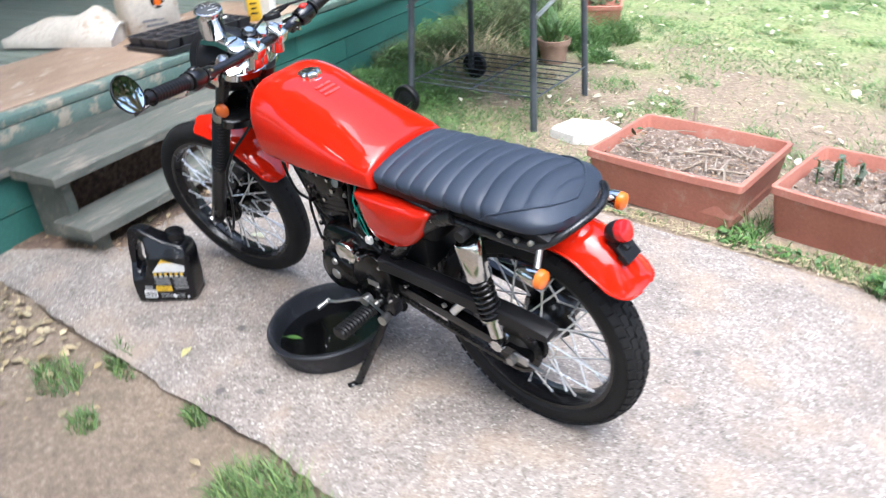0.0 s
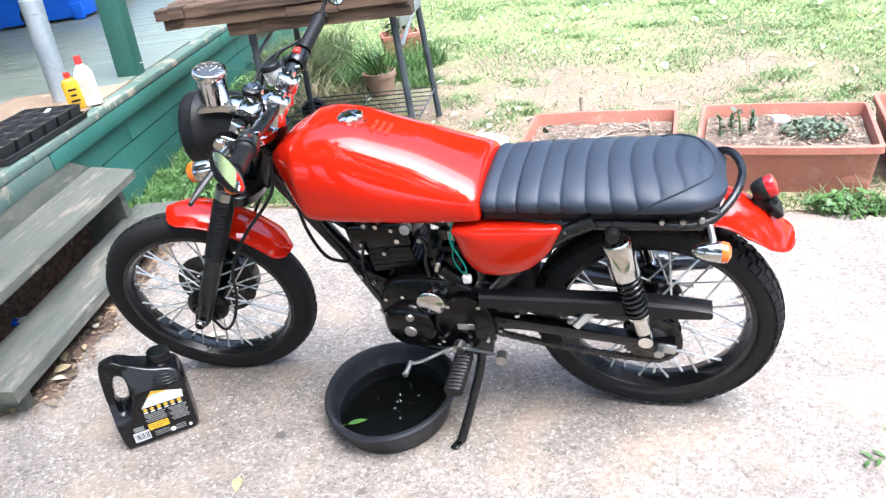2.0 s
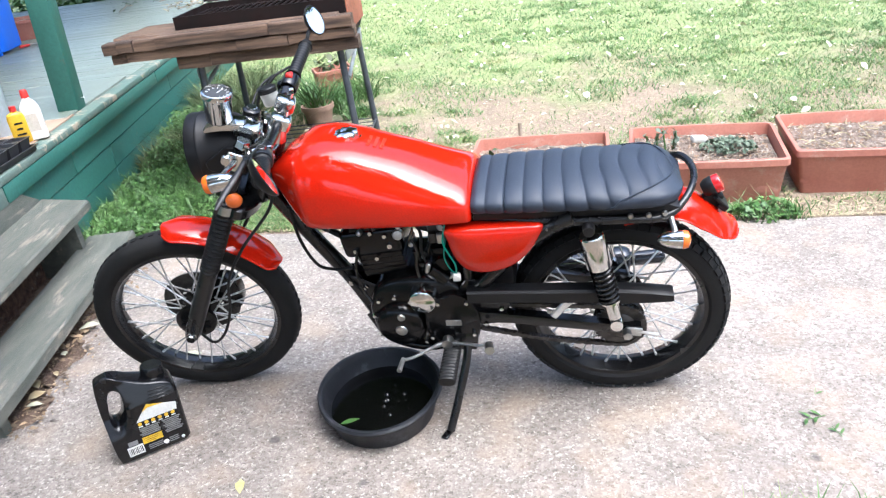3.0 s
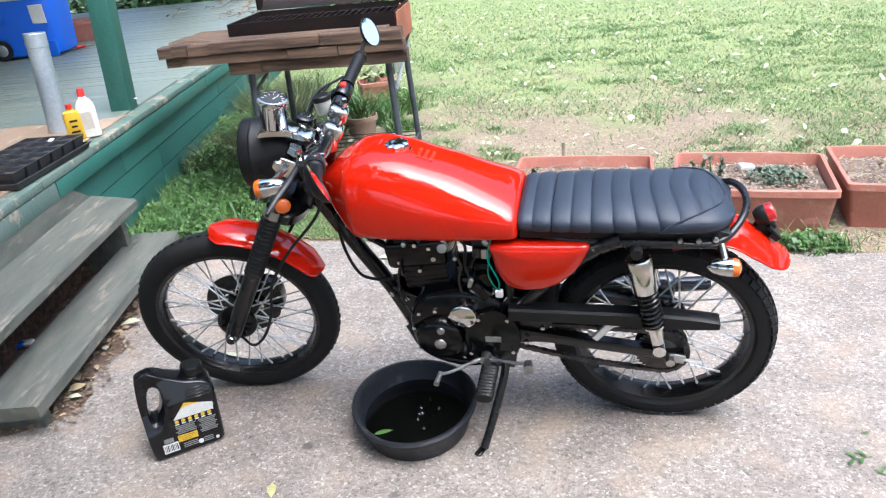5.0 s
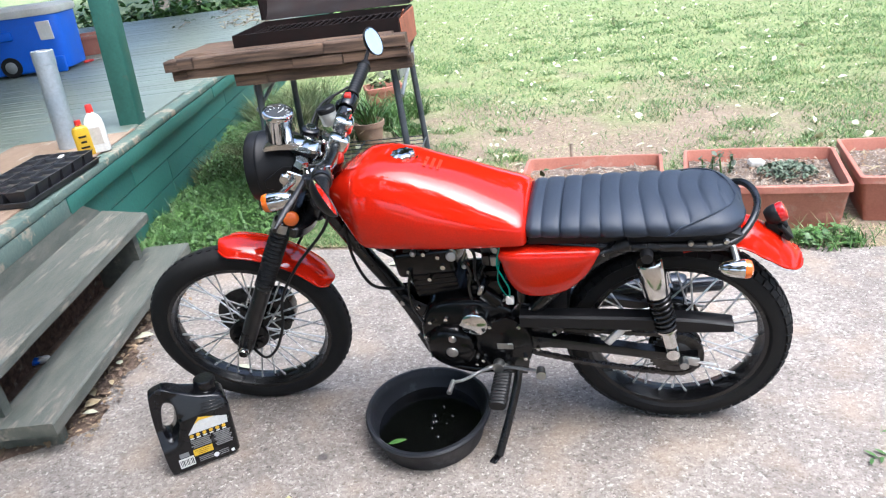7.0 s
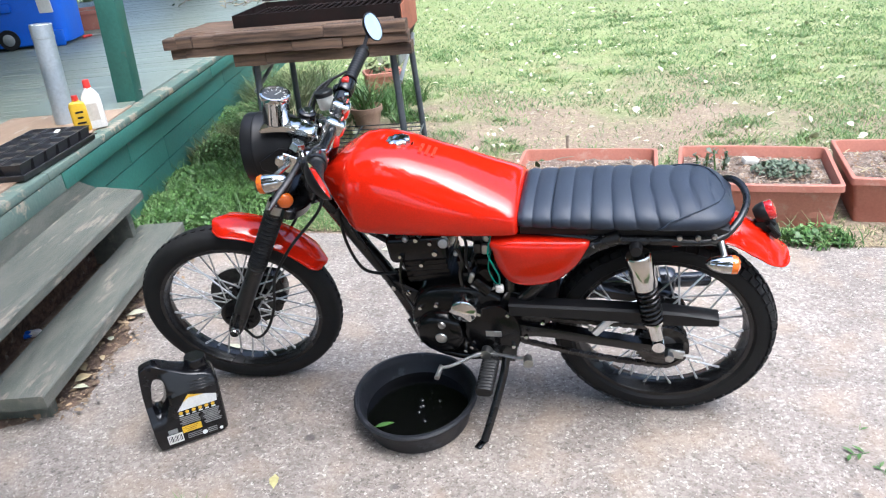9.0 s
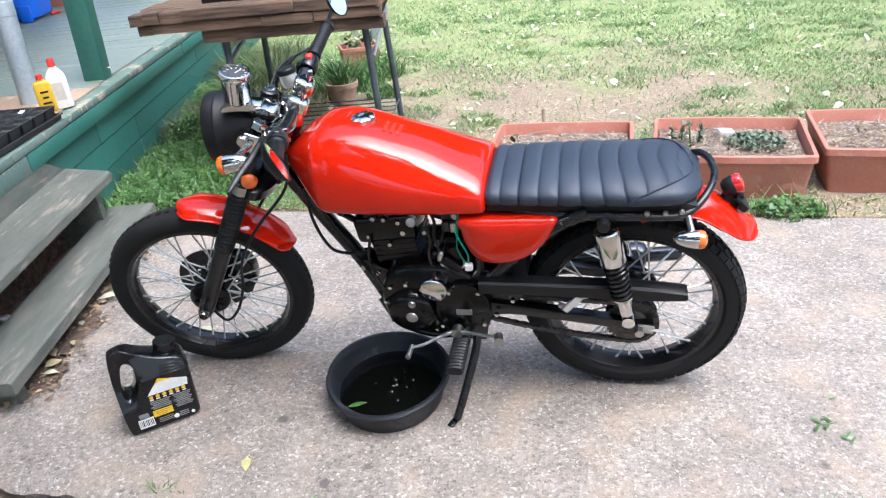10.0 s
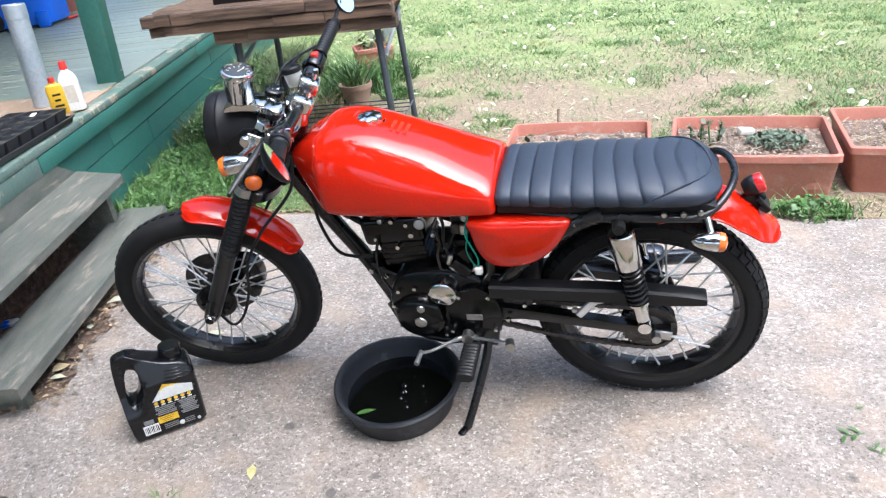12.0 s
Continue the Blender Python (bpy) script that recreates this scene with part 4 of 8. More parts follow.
def build_bags():
    b = thing("paper_sack", DECK @ pose(-0.50, 0.86, DZ + 0.011, 0, 0, -20), "half-full cream paper sack with dark and orange printing", "sack")
    sec = lambda x, y, z, k=0.0: [(x * math.copysign(abs(math.cos(a)) ** 0.4, math.cos(a)) + 0.012 * noise.noise((a * 2, z * 9, k)), y * math.copysign(abs(math.sin(a)) ** 0.4, math.sin(a)) + 0.012 * noise.noise((a * 2, z * 9, k + 4)), z) for a in (i * math.pi / 18 for i in range(36))]
    bm = bmesh.new()
    loft(bm, [sec(0.075, 0.13, 0), sec(0.085, 0.14, 0.015), sec(0.09, 0.145, 0.15), sec(0.08, 0.145, 0.28), sec(0.05, 0.14, 0.38), sec(0.02, 0.135, 0.45), sec(0.012, 0.13, 0.5)])
    part("sack", bm, paper_bag, b, sharp=60)
    bm = bmesh.new()
    lathe(bm, [(0.0, 0.004), (0.036, 0.004), (0.036, 0.0)], (0.092, 0.02, 0.17), (1, 0, 0), 24)
    part("emblem", bm, dial_black, b, "dark round emblem")
    bm = bmesh.new()
    lathe(bm, [(0.0, 0.004), (0.018, 0.004), (0.018, 0.0)], (0.0965, 0.02, 0.165), (1, 0, 0), 20)
    part("emblem_centre", bm, amber, b, "orange shape")
    for z, w, m in ((0.33, 0.17, dial_black), (0.255, 0.2, red_plastic), (0.08, 0.15, grey_mark), (0.055, 0.12, grey_mark)):
        bm = bmesh.new()
        box(bm, (0.088 - max(0, z - 0.24) * 0.22, 0.0, z), (0.006, w, 0.05 if z > 0.2 else 0.012), Euler((0, -0.2 if z > 0.2 else 0, 0)).to_matrix())
        part("print", bm, m, b)
    f = thing("paper_sack", DECK @ pose(-0.80, 0.56, DZ + 0.011, 0, 0, -62), "slumped nearly empty cream sack lying on the plywood", "sack")
    bm = bmesh.new()
    n, k = 20, 10
    g = []
    for j in range(k + 1):
        row = []
        for i in range(n + 1):
            x, y = -0.17 + 0.34 * j / k, -0.3 + 0.6 * i / n
            x *= 0.35 + 0.65 * i / n
            row.append((x, y, 0.03 + 0.03 * noise.noise((x * 7, y * 7, 2)) + (0.05 + 0.11 * (i / n) ** 1.3) * math.sin(j / k * math.pi) ** 0.7 * min(1.0, 6 * i / n, 3.5 * (1 - i / n) + 0.35)))
        g.append(row)
    top = [[bm.verts.new(p) for p in r] for r in g]
    low = [[bm.verts.new((p[0], p[1], 0.0)) for p in r] for r in g]
    for j in range(k):
        for i in range(n):
            bm.faces.new((top[j][i], top[j][i + 1], top[j + 1][i + 1], top[j + 1][i]))
            bm.faces.new((low[j][i], low[j + 1][i], low[j + 1][i + 1], low[j][i + 1]))
    for j in range(k):
        bm.faces.new((top[j][0], top[j + 1][0], low[j + 1][0], low[j][0]))
        bm.faces.new((top[j + 1][n], top[j][n], low[j][n], low[j + 1][n]))
    for i in range(n):
        bm.faces.new((top[0][i + 1], top[0][i], low[0][i], low[0][i + 1]))
        bm.faces.new((top[k][i], top[k][i + 1], low[k][i + 1], low[k][i]))
    part("sack", bm, paper_bag, f, sharp=60)
    bm = bmesh.new()
    tube(bm, [(p[0], p[1] + 0.004, max(0.008, p[2])) for p in (r[n] for r in g)], 0.007, 8)
    part("folded_rim", bm, white_plastic, f, "pale folded rim")


build_ground()
build_slab()
build_porch()
build_steps()
build_step_litter()
build_planters()
build_grill()
build_tray()
build_bottles()
build_cooler()
build_bags()


def build_far_porch():
    """Small things on the far end of the porch floor."""
    tool = thing("hand_tool", DECK @ pose(-1.72, 4.98, DZ + 0.004, 0, 0, 62), "small tool with red handle lying on the porch floor", "tool")
    bm = bmesh.new()
    tube(bm, smooth_path([(-0.1, 0, 0.012), (-0.05, 0.006, 0.013), (0.0, 0, 0.012)], 4), [0.011, 0.013, 0.014, 0.013, 0.012, 0.013, 0.014, 0.012, 0.009], 10)
    part("handle", bm, red_plastic, tool)
    bm = bmesh.new()
    tube(bm, [(0.0, 0, 0.012), (0.06, 0, 0.011), (0.12, 0.004, 0.008)], [0.006, 0.005, 0.003], 8)
    part("blade", bm, alloy, tool, "grey steel end")
    pot = thing("planter_box", DECK @ pose(-2.05, 5.75, DZ, 0, 0, 20), "small terracotta planter box standing on the porch behind the cooler", "planter")
    bm = bmesh.new()
    sec = lambda a, b, z: [(sx * a, sy * b, z) for sx, sy in ((-1, -1), (1, -1), (1, 1), (-1, 1))]
    loft(bm, [sec(0.13, 0.22, 0), sec(0.15, 0.25, 0.16), sec(0.16, 0.26, 0.16), sec(0.16, 0.26, 0.19), sec(0.147, 0.247, 0.19), sec(0.14, 0.24, 0.14)])
    part("box", bm, terracotta, pot, sharp=30)
    bm = bmesh.new()
    box(bm, (0, 0, 0.15), (0.284, 0.484, 0.02), bev=0.004, seg=1)
    part("soil", bm, soil, pot, "dry soil")
    rng = random.Random(14)
    for k in range(14):
        u, v = rng.uniform(6.3, 8.8), rng.uniform(-1.9, -0.25)
        a = rng.uniform(-0.6, 0.6) + 1.2
        L = rng.uniform(0.35, 0.9)
        pts = [(v + math.cos(a) * L * t + 0.05 * math.sin(5 * t + k), u + math.sin(a) * L * t, DZ + 0.006 + 0.05 * math.sin(math.pi * t) * rng.random()) for t in (0, 0.25, 0.5, 0.75, 1)]
        vine = thing("dry_vine", DECK, "dry trailing stem lying on the porch floor", "stem", "dry stems on the porch")
        bm = bmesh.new()
        tube(bm, smooth_path(pts, 4), 0.006, 6)
        part("stem", bm, twig_bark, vine)
        c = [(p[0] + rng.uniform(-0.05, 0.05), p[1] + rng.uniform(-0.05, 0.05), p[2] + 0.02) for p in pts for _ in range(3)]
        plant_leaves("leaf", vine, c, 0.05, grey_leaf if k % 2 else dead_leaf, 0.4, "", k)["kind"] = "stuff"


build_far_porch()

# ---- motorcycle ----
# bike frame: x to the rear, y to the bike's right, z up, both tyres on z = 0
BIKE = pose(0, 0.07, 0, 0, 0, 1.4) @ pose(0, 0, 0, 8, 0, 0)
RAKE = radians(30)
HEAD = V(-0.27, 0, 0.83)
AXIS = V(math.sin(RAKE), 0, math.cos(RAKE))
STEER = Matrix.Translation(HEAD) @ Matrix.Rotation(radians(11), 4, AXIS) @ Matrix.Translation(-HEAD)
FW = V(-0.65, 0, 0.302)
RW = V(0.577, 0, 0.2855)


def oval(w, h0, h1, n, k, zm, low):
    """A rounded cross-section: half width w, from h0 up to h1, widest at zm."""
    pts = []
    for i in range(n):
        a = 2 * math.pi * i / n
        c, s = math.cos(a), math.sin(a)
        k2 = k if s >= 0 else low
        y = w * math.copysign(abs(c) ** (2 / k2), c)
        z = zm + ((h1 - zm) if s >= 0 else (zm - h0)) * math.copysign(abs(s) ** (2 / k2), s)
        pts.append((y, z))
    return pts


def build_wheel(bike, name, centre, radius, rim_r, width, hub_w, m, front):
    ax = (0, 1, 0)
    c = tuple(centre)
    bm = bmesh.new()
    rw = width * 0.36
    lathe(bm, [(rim_r + 0.016, -rw), (rim_r + 0.019, -rw - 0.003), (rim_r + 0.004, -rw - 0.002), (rim_r, -rw + 0.006), (rim_r - 0.002, -rw * 0.5), (rim_r - 0.008, -0.008), (rim_r - 0.008, 0.008), (rim_r - 0.002, rw * 0.5), (rim_r, rw - 0.006), (rim_r + 0.004, rw + 0.002), (rim_r + 0.019, rw + 0.003), (rim_r + 0.016, rw)], c, ax, 64, close=True)
    wheel = part(name, move(bm, m), black_gloss, bike, "black spoked wheel")
    bm = bmesh.new()
    hw = width / 2
    t = radius - rim_r
    prof = [(rim_r + 0.012, -rw), (rim_r + t * 0.3, -hw * 0.95), (rim_r + t * 0.52, -hw), (rim_r + t * 0.75, -hw * 0.92), (rim_r + t * 0.9, -hw * 0.68), (radius - 0.004, -hw * 0.36), (radius, 0.0)]
    prof += [(r, -h) for r, h in reversed(prof[:-1])]
    lathe(bm, prof, c, ax, 80)
    part("tyre", move(bm, m), rubber, wheel, "black rubber tyre with worn tread" if front else "black rubber tyre with block tread")
    # tread blocks
    bm = bmesh.new()
    k = 66 if front else 58
    for i in range(k):
        for lane, h in ((-2, -hw * 0.82), (-1, -hw * 0.36), (0, 0.0), (1, hw * 0.36), (2, hw * 0.82)):
            if front and lane:
                continue
            a = 2 * math.pi * (i + (0.5 if lane % 2 else 0.0)) / k
            rr = {0: radius, 1: radius - 0.005, 2: radius - t * 0.17}[abs(lane)]
            tilt = {0: 0, 1: 0.25, 2: 0.75}[abs(lane)] * (1 if lane > 0 else -1)
            q = Matrix.Translation(c) @ Matrix.Rotation(a, 4, "Y") @ Matrix.Translation((0, h, rr)) @ Matrix.Rotation(-tilt, 4, "X")
            s = (2 * math.pi * radius / k * (0.72 if not front else 0.5), hw * (0.36 if not front else 0.28), 0.0075 if not front else 0.003)
            bmesh.ops.create_cube(bm, size=1.0, matrix=q @ Matrix.Diagonal((*s, 1)))
    ob = part("tread", move(bm, m), rubber, wheel, sharp=20)
    tagged(ob, kind="stuff")
    # hub
    bm = bmesh.new()
    if front:
        hub = [(0.012, -hub_w - 0.02), (0.012, -hub_w), (0.03, -hub_w), (0.055, -hub_w + 0.006), (0.055, -hub_w + 0.012), (0.028, -hub_w + 0.02), (0.024, 0.0), (0.028, hub_w - 0.02), (0.055, hub_w - 0.012), (0.055, hub_w), (0.012, hub_w), (0.012, hub_w + 0.02)]
    else:
        hub = [(0.012, -hub_w - 0.02), (0.03, -hub_w), (0.06, -hub_w + 0.004), (0.066, -hub_w + 0.012), (0.05, -hub_w + 0.02), (0.045, 0.0), (0.06, hub_w - 0.02), (0.072, hub_w - 0.012), (0.072, hub_w), (0.012, hub_w + 0.01)]
    lathe(bm, hub, c, ax, 36)
    part("hub", move(bm, m), engine_black, wheel, "black cast hub")
    # crossed wire spokes
    n = 36
    for i in range(n):
        side = 1 if i % 2 else -1
        a = 2 * math.pi * i / n
        lag = radians(34) * (1 if (i // 2) % 2 else -1)
        p = Vector(c) + V(math.cos(a) * (rim_r - 0.004), side * 0.006, math.sin(a) * (rim_r - 0.004))
        hr = 0.05 if front else 0.064
        q = Vector(c) + V(math.cos(a + lag) * hr, side * (hub_w - 0.014), math.sin(a + lag) * hr)
        bm = bmesh.new()
        tube(bm, [q, p], 0.0026, 6)
        d = (q - p).normalized()
        tube(bm, [p - d * 0.004, p + d * 0.014], 0.0036, 6)
        part("spoke", move(bm, m), steel, wheel)
    return wheel


def build_front(bike):
    S = STEER
    # the bar is clamped a little skew and off centre in its risers; grips sweep back and rise
    B = STEER @ Matrix.Translation((-0.226, -0.04, 0.927)) @ Matrix.Rotation(radians(-4.3), 4, "X") @ Matrix.Translation((0.22, 0, -0.93))
    wheel = build_wheel(bike, "front_wheel", FW, 0.302, 0.230, 0.078, 0.042, S, True)
    bm = bmesh.new()
    lathe(bm, [(0.062, 0.043), (0.114, 0.043), (0.114, 0.047), (0.062, 0.047)], tuple(FW), (0, 1, 0), 48, close=True)
    for i in range(18):
        a = i * math.pi / 9
        tube(bm, [FW + V(math.cos(a) * 0.05, 0.045, math.sin(a) * 0.05), FW + V(math.cos(a + 0.25) * 0.066, 0.045, math.sin(a + 0.25) * 0.066)], 0.004, 6)
    part("brake_disc", move(bm, S), dark_steel, wheel, "dark steel brake disc")
    bm = bmesh.new()
    lathe(bm, [(0.0, -0.052), (0.046, -0.052), (0.058, -0.047), (0.06, -0.04), (0.0, -0.04)], tuple(FW), (0, 1, 0), 40)
    for i in range(10):
        a = i * math.pi / 5
        box(bm, FW + V(math.cos(a) * 0.034, -0.053, math.sin(a) * 0.034), (0.02, 0.005, 0.005), Matrix.Rotation(-a, 3, "Y"), 0.001, 1)
    part("hub_plate", move(bm, S), engine_black, wheel, "black ribbed hub plate")
    up = AXIS
    for s in (-1, 1):
        bot = FW + V(0, s * 0.081, 0)
        at = lambda d: bot + up * d
        bm = bmesh.new()
        tube(bm, [at(-0.035), at(-0.02), at(0.0), at(0.2), at(0.26)], [0.016, 0.022, 0.0235, 0.0235, 0.024], 18)
        box(bm, at(0.0), (0.04, 0.04, 0.05), Matrix.Rotation(RAKE, 3, "Y"), 0.008)
        leg = part("fork_leg", move(bm, S), black_gloss, bike, "black fork lower leg")
        bm = bmesh.new()
        pts, rs = [], []
        for i in range(61):
            pts.append(at(0.25 + 0.21 * i / 60))
            rs.append(0.0243 + 0.0026 * math.cos(i * math.pi / 2))
        tube(bm, pts, rs, 18)
        part("gaiter", move(bm, S), soft_rubber, leg, "ribbed black rubber gaiter")
        bm = bmesh.new()
        tube(bm, [at(0.45), at(0.49), at(0.495), at(0.66)], [0.024, 0.024, 0.018, 0.018], 18)
        part("stanchion", move(bm, S), black_gloss, leg, "black upper fork tube")
        bm = bmesh.new()
        tube(bm, [at(0.462), at(0.488)], 0.0262, 18)
        part("dust_cap", move(bm, S), alloy, leg, "grey metal ring above the gaiter")
        bm = bmesh.new()
        lathe(bm, [(0.0, -0.014), (0.012, -0.014), (0.014, -0.01), (0.014, 0.0), (0.0, 0.0)], tuple(bot + V(0, s * 0.028, 0)), (0, 1, 0), 14)
        part("axle_nut", move(bm, S), chrome, leg)
        # amber reflectors on the fork
        rp = at(0.505) + V(0.018, s * 0.02, 0)
        bm = bmesh.new()
        lathe(bm, [(0.0, 0.010), (0.014, 0.008), (0.0195, 0.003), (0.021, -0.004), (0.0, -0.006)], tuple(rp), (0.25, s, 0.15), 24)
        part("reflector", move(bm, S), amber, leg, "round amber reflector")
        # headlamp ear
        bm = bmesh.new()
        prism(bm, [(-0.37, 0.80), (-0.33, 0.80), (-0.32, 0.87), (-0.36, 0.88), (-0.42, 0.845), (-0.42, 0.825)], s * 0.078 - 0.003, s * 0.078 + 0.003, 0.002, 1)
        part("headlight_bracket", move(bm, S), black_satin, leg, "black headlight bracket")
        # front indicator of the left side
        if s > 0:
            continue
        ip = V(-0.348, s * 0.225, 0.876)
        bm = bmesh.new()
        lathe(bm, [(0.0, 0.042), (0.006, 0.04), (0.0145, 0.03), (0.0195, 0.013), (0.022, -0.01), (0.022, -0.016), (0.0, -0.016)], tuple(ip), (1, 0, 0.1), 24)
        ind = part("front_indicator", move(bm, S), chrome, bike, "chrome bullet turn signal")
        bm = bmesh.new()
        lathe(bm, [(0.022, -0.016), (0.0225, -0.021), (0.0205, -0.029), (0.0125, -0.034), (0.0, -0.036)], tuple(ip), (1, 0, 0.1), 24)
        part("lens", move(bm, S), amber, ind, "amber lens")
        bm = bmesh.new()
        tube(bm, [ip + V(0, -s * 0.02, 0), V(-0.335, s * 0.12, 0.858)], 0.008, 10)
        box(bm, V(-0.338, s * 0.112, 0.855), (0.04, 0.008, 0.05), Matrix.Rotation(RAKE, 3, "Y"), 0.003)
        lathe(bm, [(0.0, 0.012), (0.012, 0.011), (0.014, 0.006), (0.014, 0.0), (0.0, 0.0)], (-0.352, s * 0.115, 0.868), (0, s, 0), 16)
        part("stalk", move(bm, S), chrome, ind, "chrome stalk")
    # triple clamps
    top = FW + AXIS * 0.655
    for d, th, mat, lab in ((0.655, 0.03, chrome, "polished alloy top clamp"), (0.475, 0.035, black_gloss, "black lower clamp")):
        c0 = FW + AXIS * d
        bm = bmesh.new()
        out = []
        for a in range(0, 360, 12):
            k = radians(a)
            out.append((0.055 * math.cos(k) * (0.7 + 0.3 * abs(math.cos(k))) + 0.03, 0.108 * math.sin(k)))
        Rm = Matrix.Translation(c0) @ Matrix.Rotation(RAKE, 4, "Y")
        loft(bm, [[Rm @ V(x * f, y * f, z) for x, y in out] for z, f in ((-th / 2, 0.94), (-th / 2 + 0.004, 1.0), (th / 2 - 0.004, 1.0), (th / 2, 0.94))])
        part("triple_clamp", move(bm, S), mat, bike, lab)
    for s in (-1, 1):
        bm = bmesh.new()
        tube(bm, [top + V(0, s * 0.081, 0) + AXIS * 0.01, top + V(0, s * 0.081, 0) + AXIS * 0.028], [0.02, 0.017], 6)
        part("fork_cap", move(bm, S), chrome, bike, "chrome fork cap nut")
        bm = bmesh.new()
        tube(bm, [V(-0.24, s * 0.045, 0.862), V(-0.225, s * 0.045, 0.9)], [0.022, 0.018], 14)
        box(bm, V(-0.219, s * 0.045, 0.907), (0.05, 0.036, 0.036), Matrix.Rotation(RAKE, 3, "Y"), 0.008, 3)
        for dx in (-0.016, 0.016):
            tube(bm, [V(-0.219 + dx, s * 0.045, 0.92), V(-0.211 + dx, s * 0.045, 0.934)], 0.0052, 6)
        part("riser", move(bm, S), chrome, bike, "chrome handlebar riser")
    bm = bmesh.new()
    tube(bm, [top + V(0.055, 0, -0.03), top + V(0.055, 0, 0) + AXIS * 0.035], [0.024, 0.02], 16)
    part("stem_nut", move(bm, S), chrome, bike, "chrome steering stem nut")
    bm = bmesh.new()
    tube(bm, [HEAD - AXIS * 0.17, HEAD + AXIS * 0.02], 0.034, 18)
    part("head_tube", bm, black_gloss, bike, "black steering head")
    # handlebar
    def along(s, y):
        """A point on the axis of a grip, y out from the middle of the bar."""
        return V(-0.219 + 0.2125 * (y - 0.2), s * y, 0.919 + (0.1875 if s < 0 else 0.27) * (y - 0.2))

    bar = smooth_path([along(-1, 0.365), along(-1, 0.26), along(-1, 0.18), (-0.221, -0.1, 0.909), (-0.219, 0, 0.907), (-0.221, 0.1, 0.909), along(1, 0.18), along(1, 0.26), along(1, 0.365)], 6)
    bm = bmesh.new()
    tube(bm, bar, 0.0125, 12)
    hb = part("handlebar", move(bm, B), black_gloss, bike, "black tubular handlebar")
    for s in (-1, 1):
        bm = bmesh.new()
        pts, rs = [], []
        for i in range(37):
            pts.append(along(s, 0.238 + 0.122 * i / 36))
            rs.append((0.0172 if i % 3 else 0.0162) + (0.004 if i in (0, 1, 36) else 0))
        tube(bm, pts, rs, 16)
        part("grip", move(bm, B), soft_rubber, hb, "black rubber grip")
        bm = bmesh.new()
        tube(bm, [along(s, 0.186), along(s, 0.19), along(s, 0.226), along(s, 0.23)], [0.0215, 0.024, 0.024, 0.0215], 16)
        box(bm, along(s, 0.208) + V(-0.012, 0, -0.008), (0.044, 0.036, 0.04), None, 0.009)
        sw = part("switch_housing", move(bm, B), black_gloss, hb, "black handlebar switch housing")
        bm = bmesh.new()
        box(bm, along(s, 0.208) + V(0.004, 0, 0.022), (0.018, 0.022, 0.014), None, 0.003, 1)
        part("switch", move(bm, B), red_plastic if s > 0 else dial_black, sw, "red kill switch" if s > 0 else "")
        # lever perch with its clamp and bolts
        bm = bmesh.new()
        tube(bm, [along(s, 0.15), along(s, 0.178)], 0.0185, 14)
        box(bm, along(s, 0.166) + V(-0.026, s * 0.012, -0.004), (0.036, 0.03, 0.02), Euler((0, 0, -0.3 * s)).to_matrix(), 0.006)
        pc = part("lever_perch", move(bm, B), black_gloss, hb, "black lever perch")
        bm = bmesh.new()
        for dz in (-0.012, 0.012):
            tube(bm, [along(s, 0.164) + V(0.014, 0, dz), along(s, 0.164) + V(0.024, 0, dz)], 0.0042, 8)
        part("clamp_bolt", move(bm, B), chrome, pc)
        bm = bmesh.new()
        lv = smooth_path([(-0.262, s * 0.178, 0.913), (-0.274, s * 0.235, 0.905), (-0.294, s * 0.295, 0.892), (-0.304, s * 0.340, 0.882)], 5)
        rings = []
        for i, p in enumerate(lv):
            w = 0.006 + 0.003 * math.sin(math.pi * i / (len(lv) - 1)) - 0.002 * i / (len(lv) - 1)
            rings.append([p + V(w * math.cos(a), 0, 0.0048 * math.sin(a)) for a in (k * math.pi / 5 for k in range(10))])
        loft(bm, rings)
        part("lever", move(bm, B), dark_steel if s < 0 else black_gloss, hb, "dark grey metal clutch lever" if s < 0 else "black brake lever")
        # bar-end mirror
        bm = bmesh.new()
        tube(bm, [along(s, 0.358), along(s, 0.378)], [0.016, 0.013], 12)
        tube(bm, smooth_path([along(s, 0.37), along(s, 0.385) + V(0.004, 0, 0.014), along(s, 0.402) + V(0.01, 0, 0.026), along(s, 0.424) + V(0.012, 0, 0.026)], 4), 0.0055, 8)
        mir = part("mirror", move(bm, B), black_satin, hb, "round bar-end mirror")
        nrm = V(0.9, -s * 0.295, 0.34).normalized()
        mc = along(s, 0.428) + V(0.014, 0, 0.028)
        bm = bmesh.new()
        lathe(bm, [(0.0, -0.016), (0.02, -0.015), (0.035, -0.008), (0.0415, 0.0), (0.0425, 0.004), (0.0405, 0.005), (0.0395, 0.003), (0.0, 0.0029)], tuple(mc), tuple(nrm), 36)
        part("mirror_shell", move(bm, B), black_satin, mir)
        bm = bmesh.new()
        lathe(bm, [(0.0, 0.0045), (0.039, 0.0037)], tuple(mc), tuple(nrm), 36)
        part("mirror_glass", move(bm, B), mirror_glass, mir, "round mirror glass")
    # brake reservoir
    bm = bmesh.new()
    lathe(bm, [(0.0, 0.0), (0.019, 0.0), (0.021, 0.003), (0.0225, 0.034), (0.0, 0.034)], (-0.254, 0.125, 0.905), (-0.12, 0.1, 1), 24)
    tube(bm, [(-0.252, 0.125, 0.91), (-0.222, 0.135, 0.915)], 0.009, 8)
    rv = part("brake_reservoir", move(bm, B), resin, hb, "cloudy brake fluid reservoir")
    bm = bmesh.new()
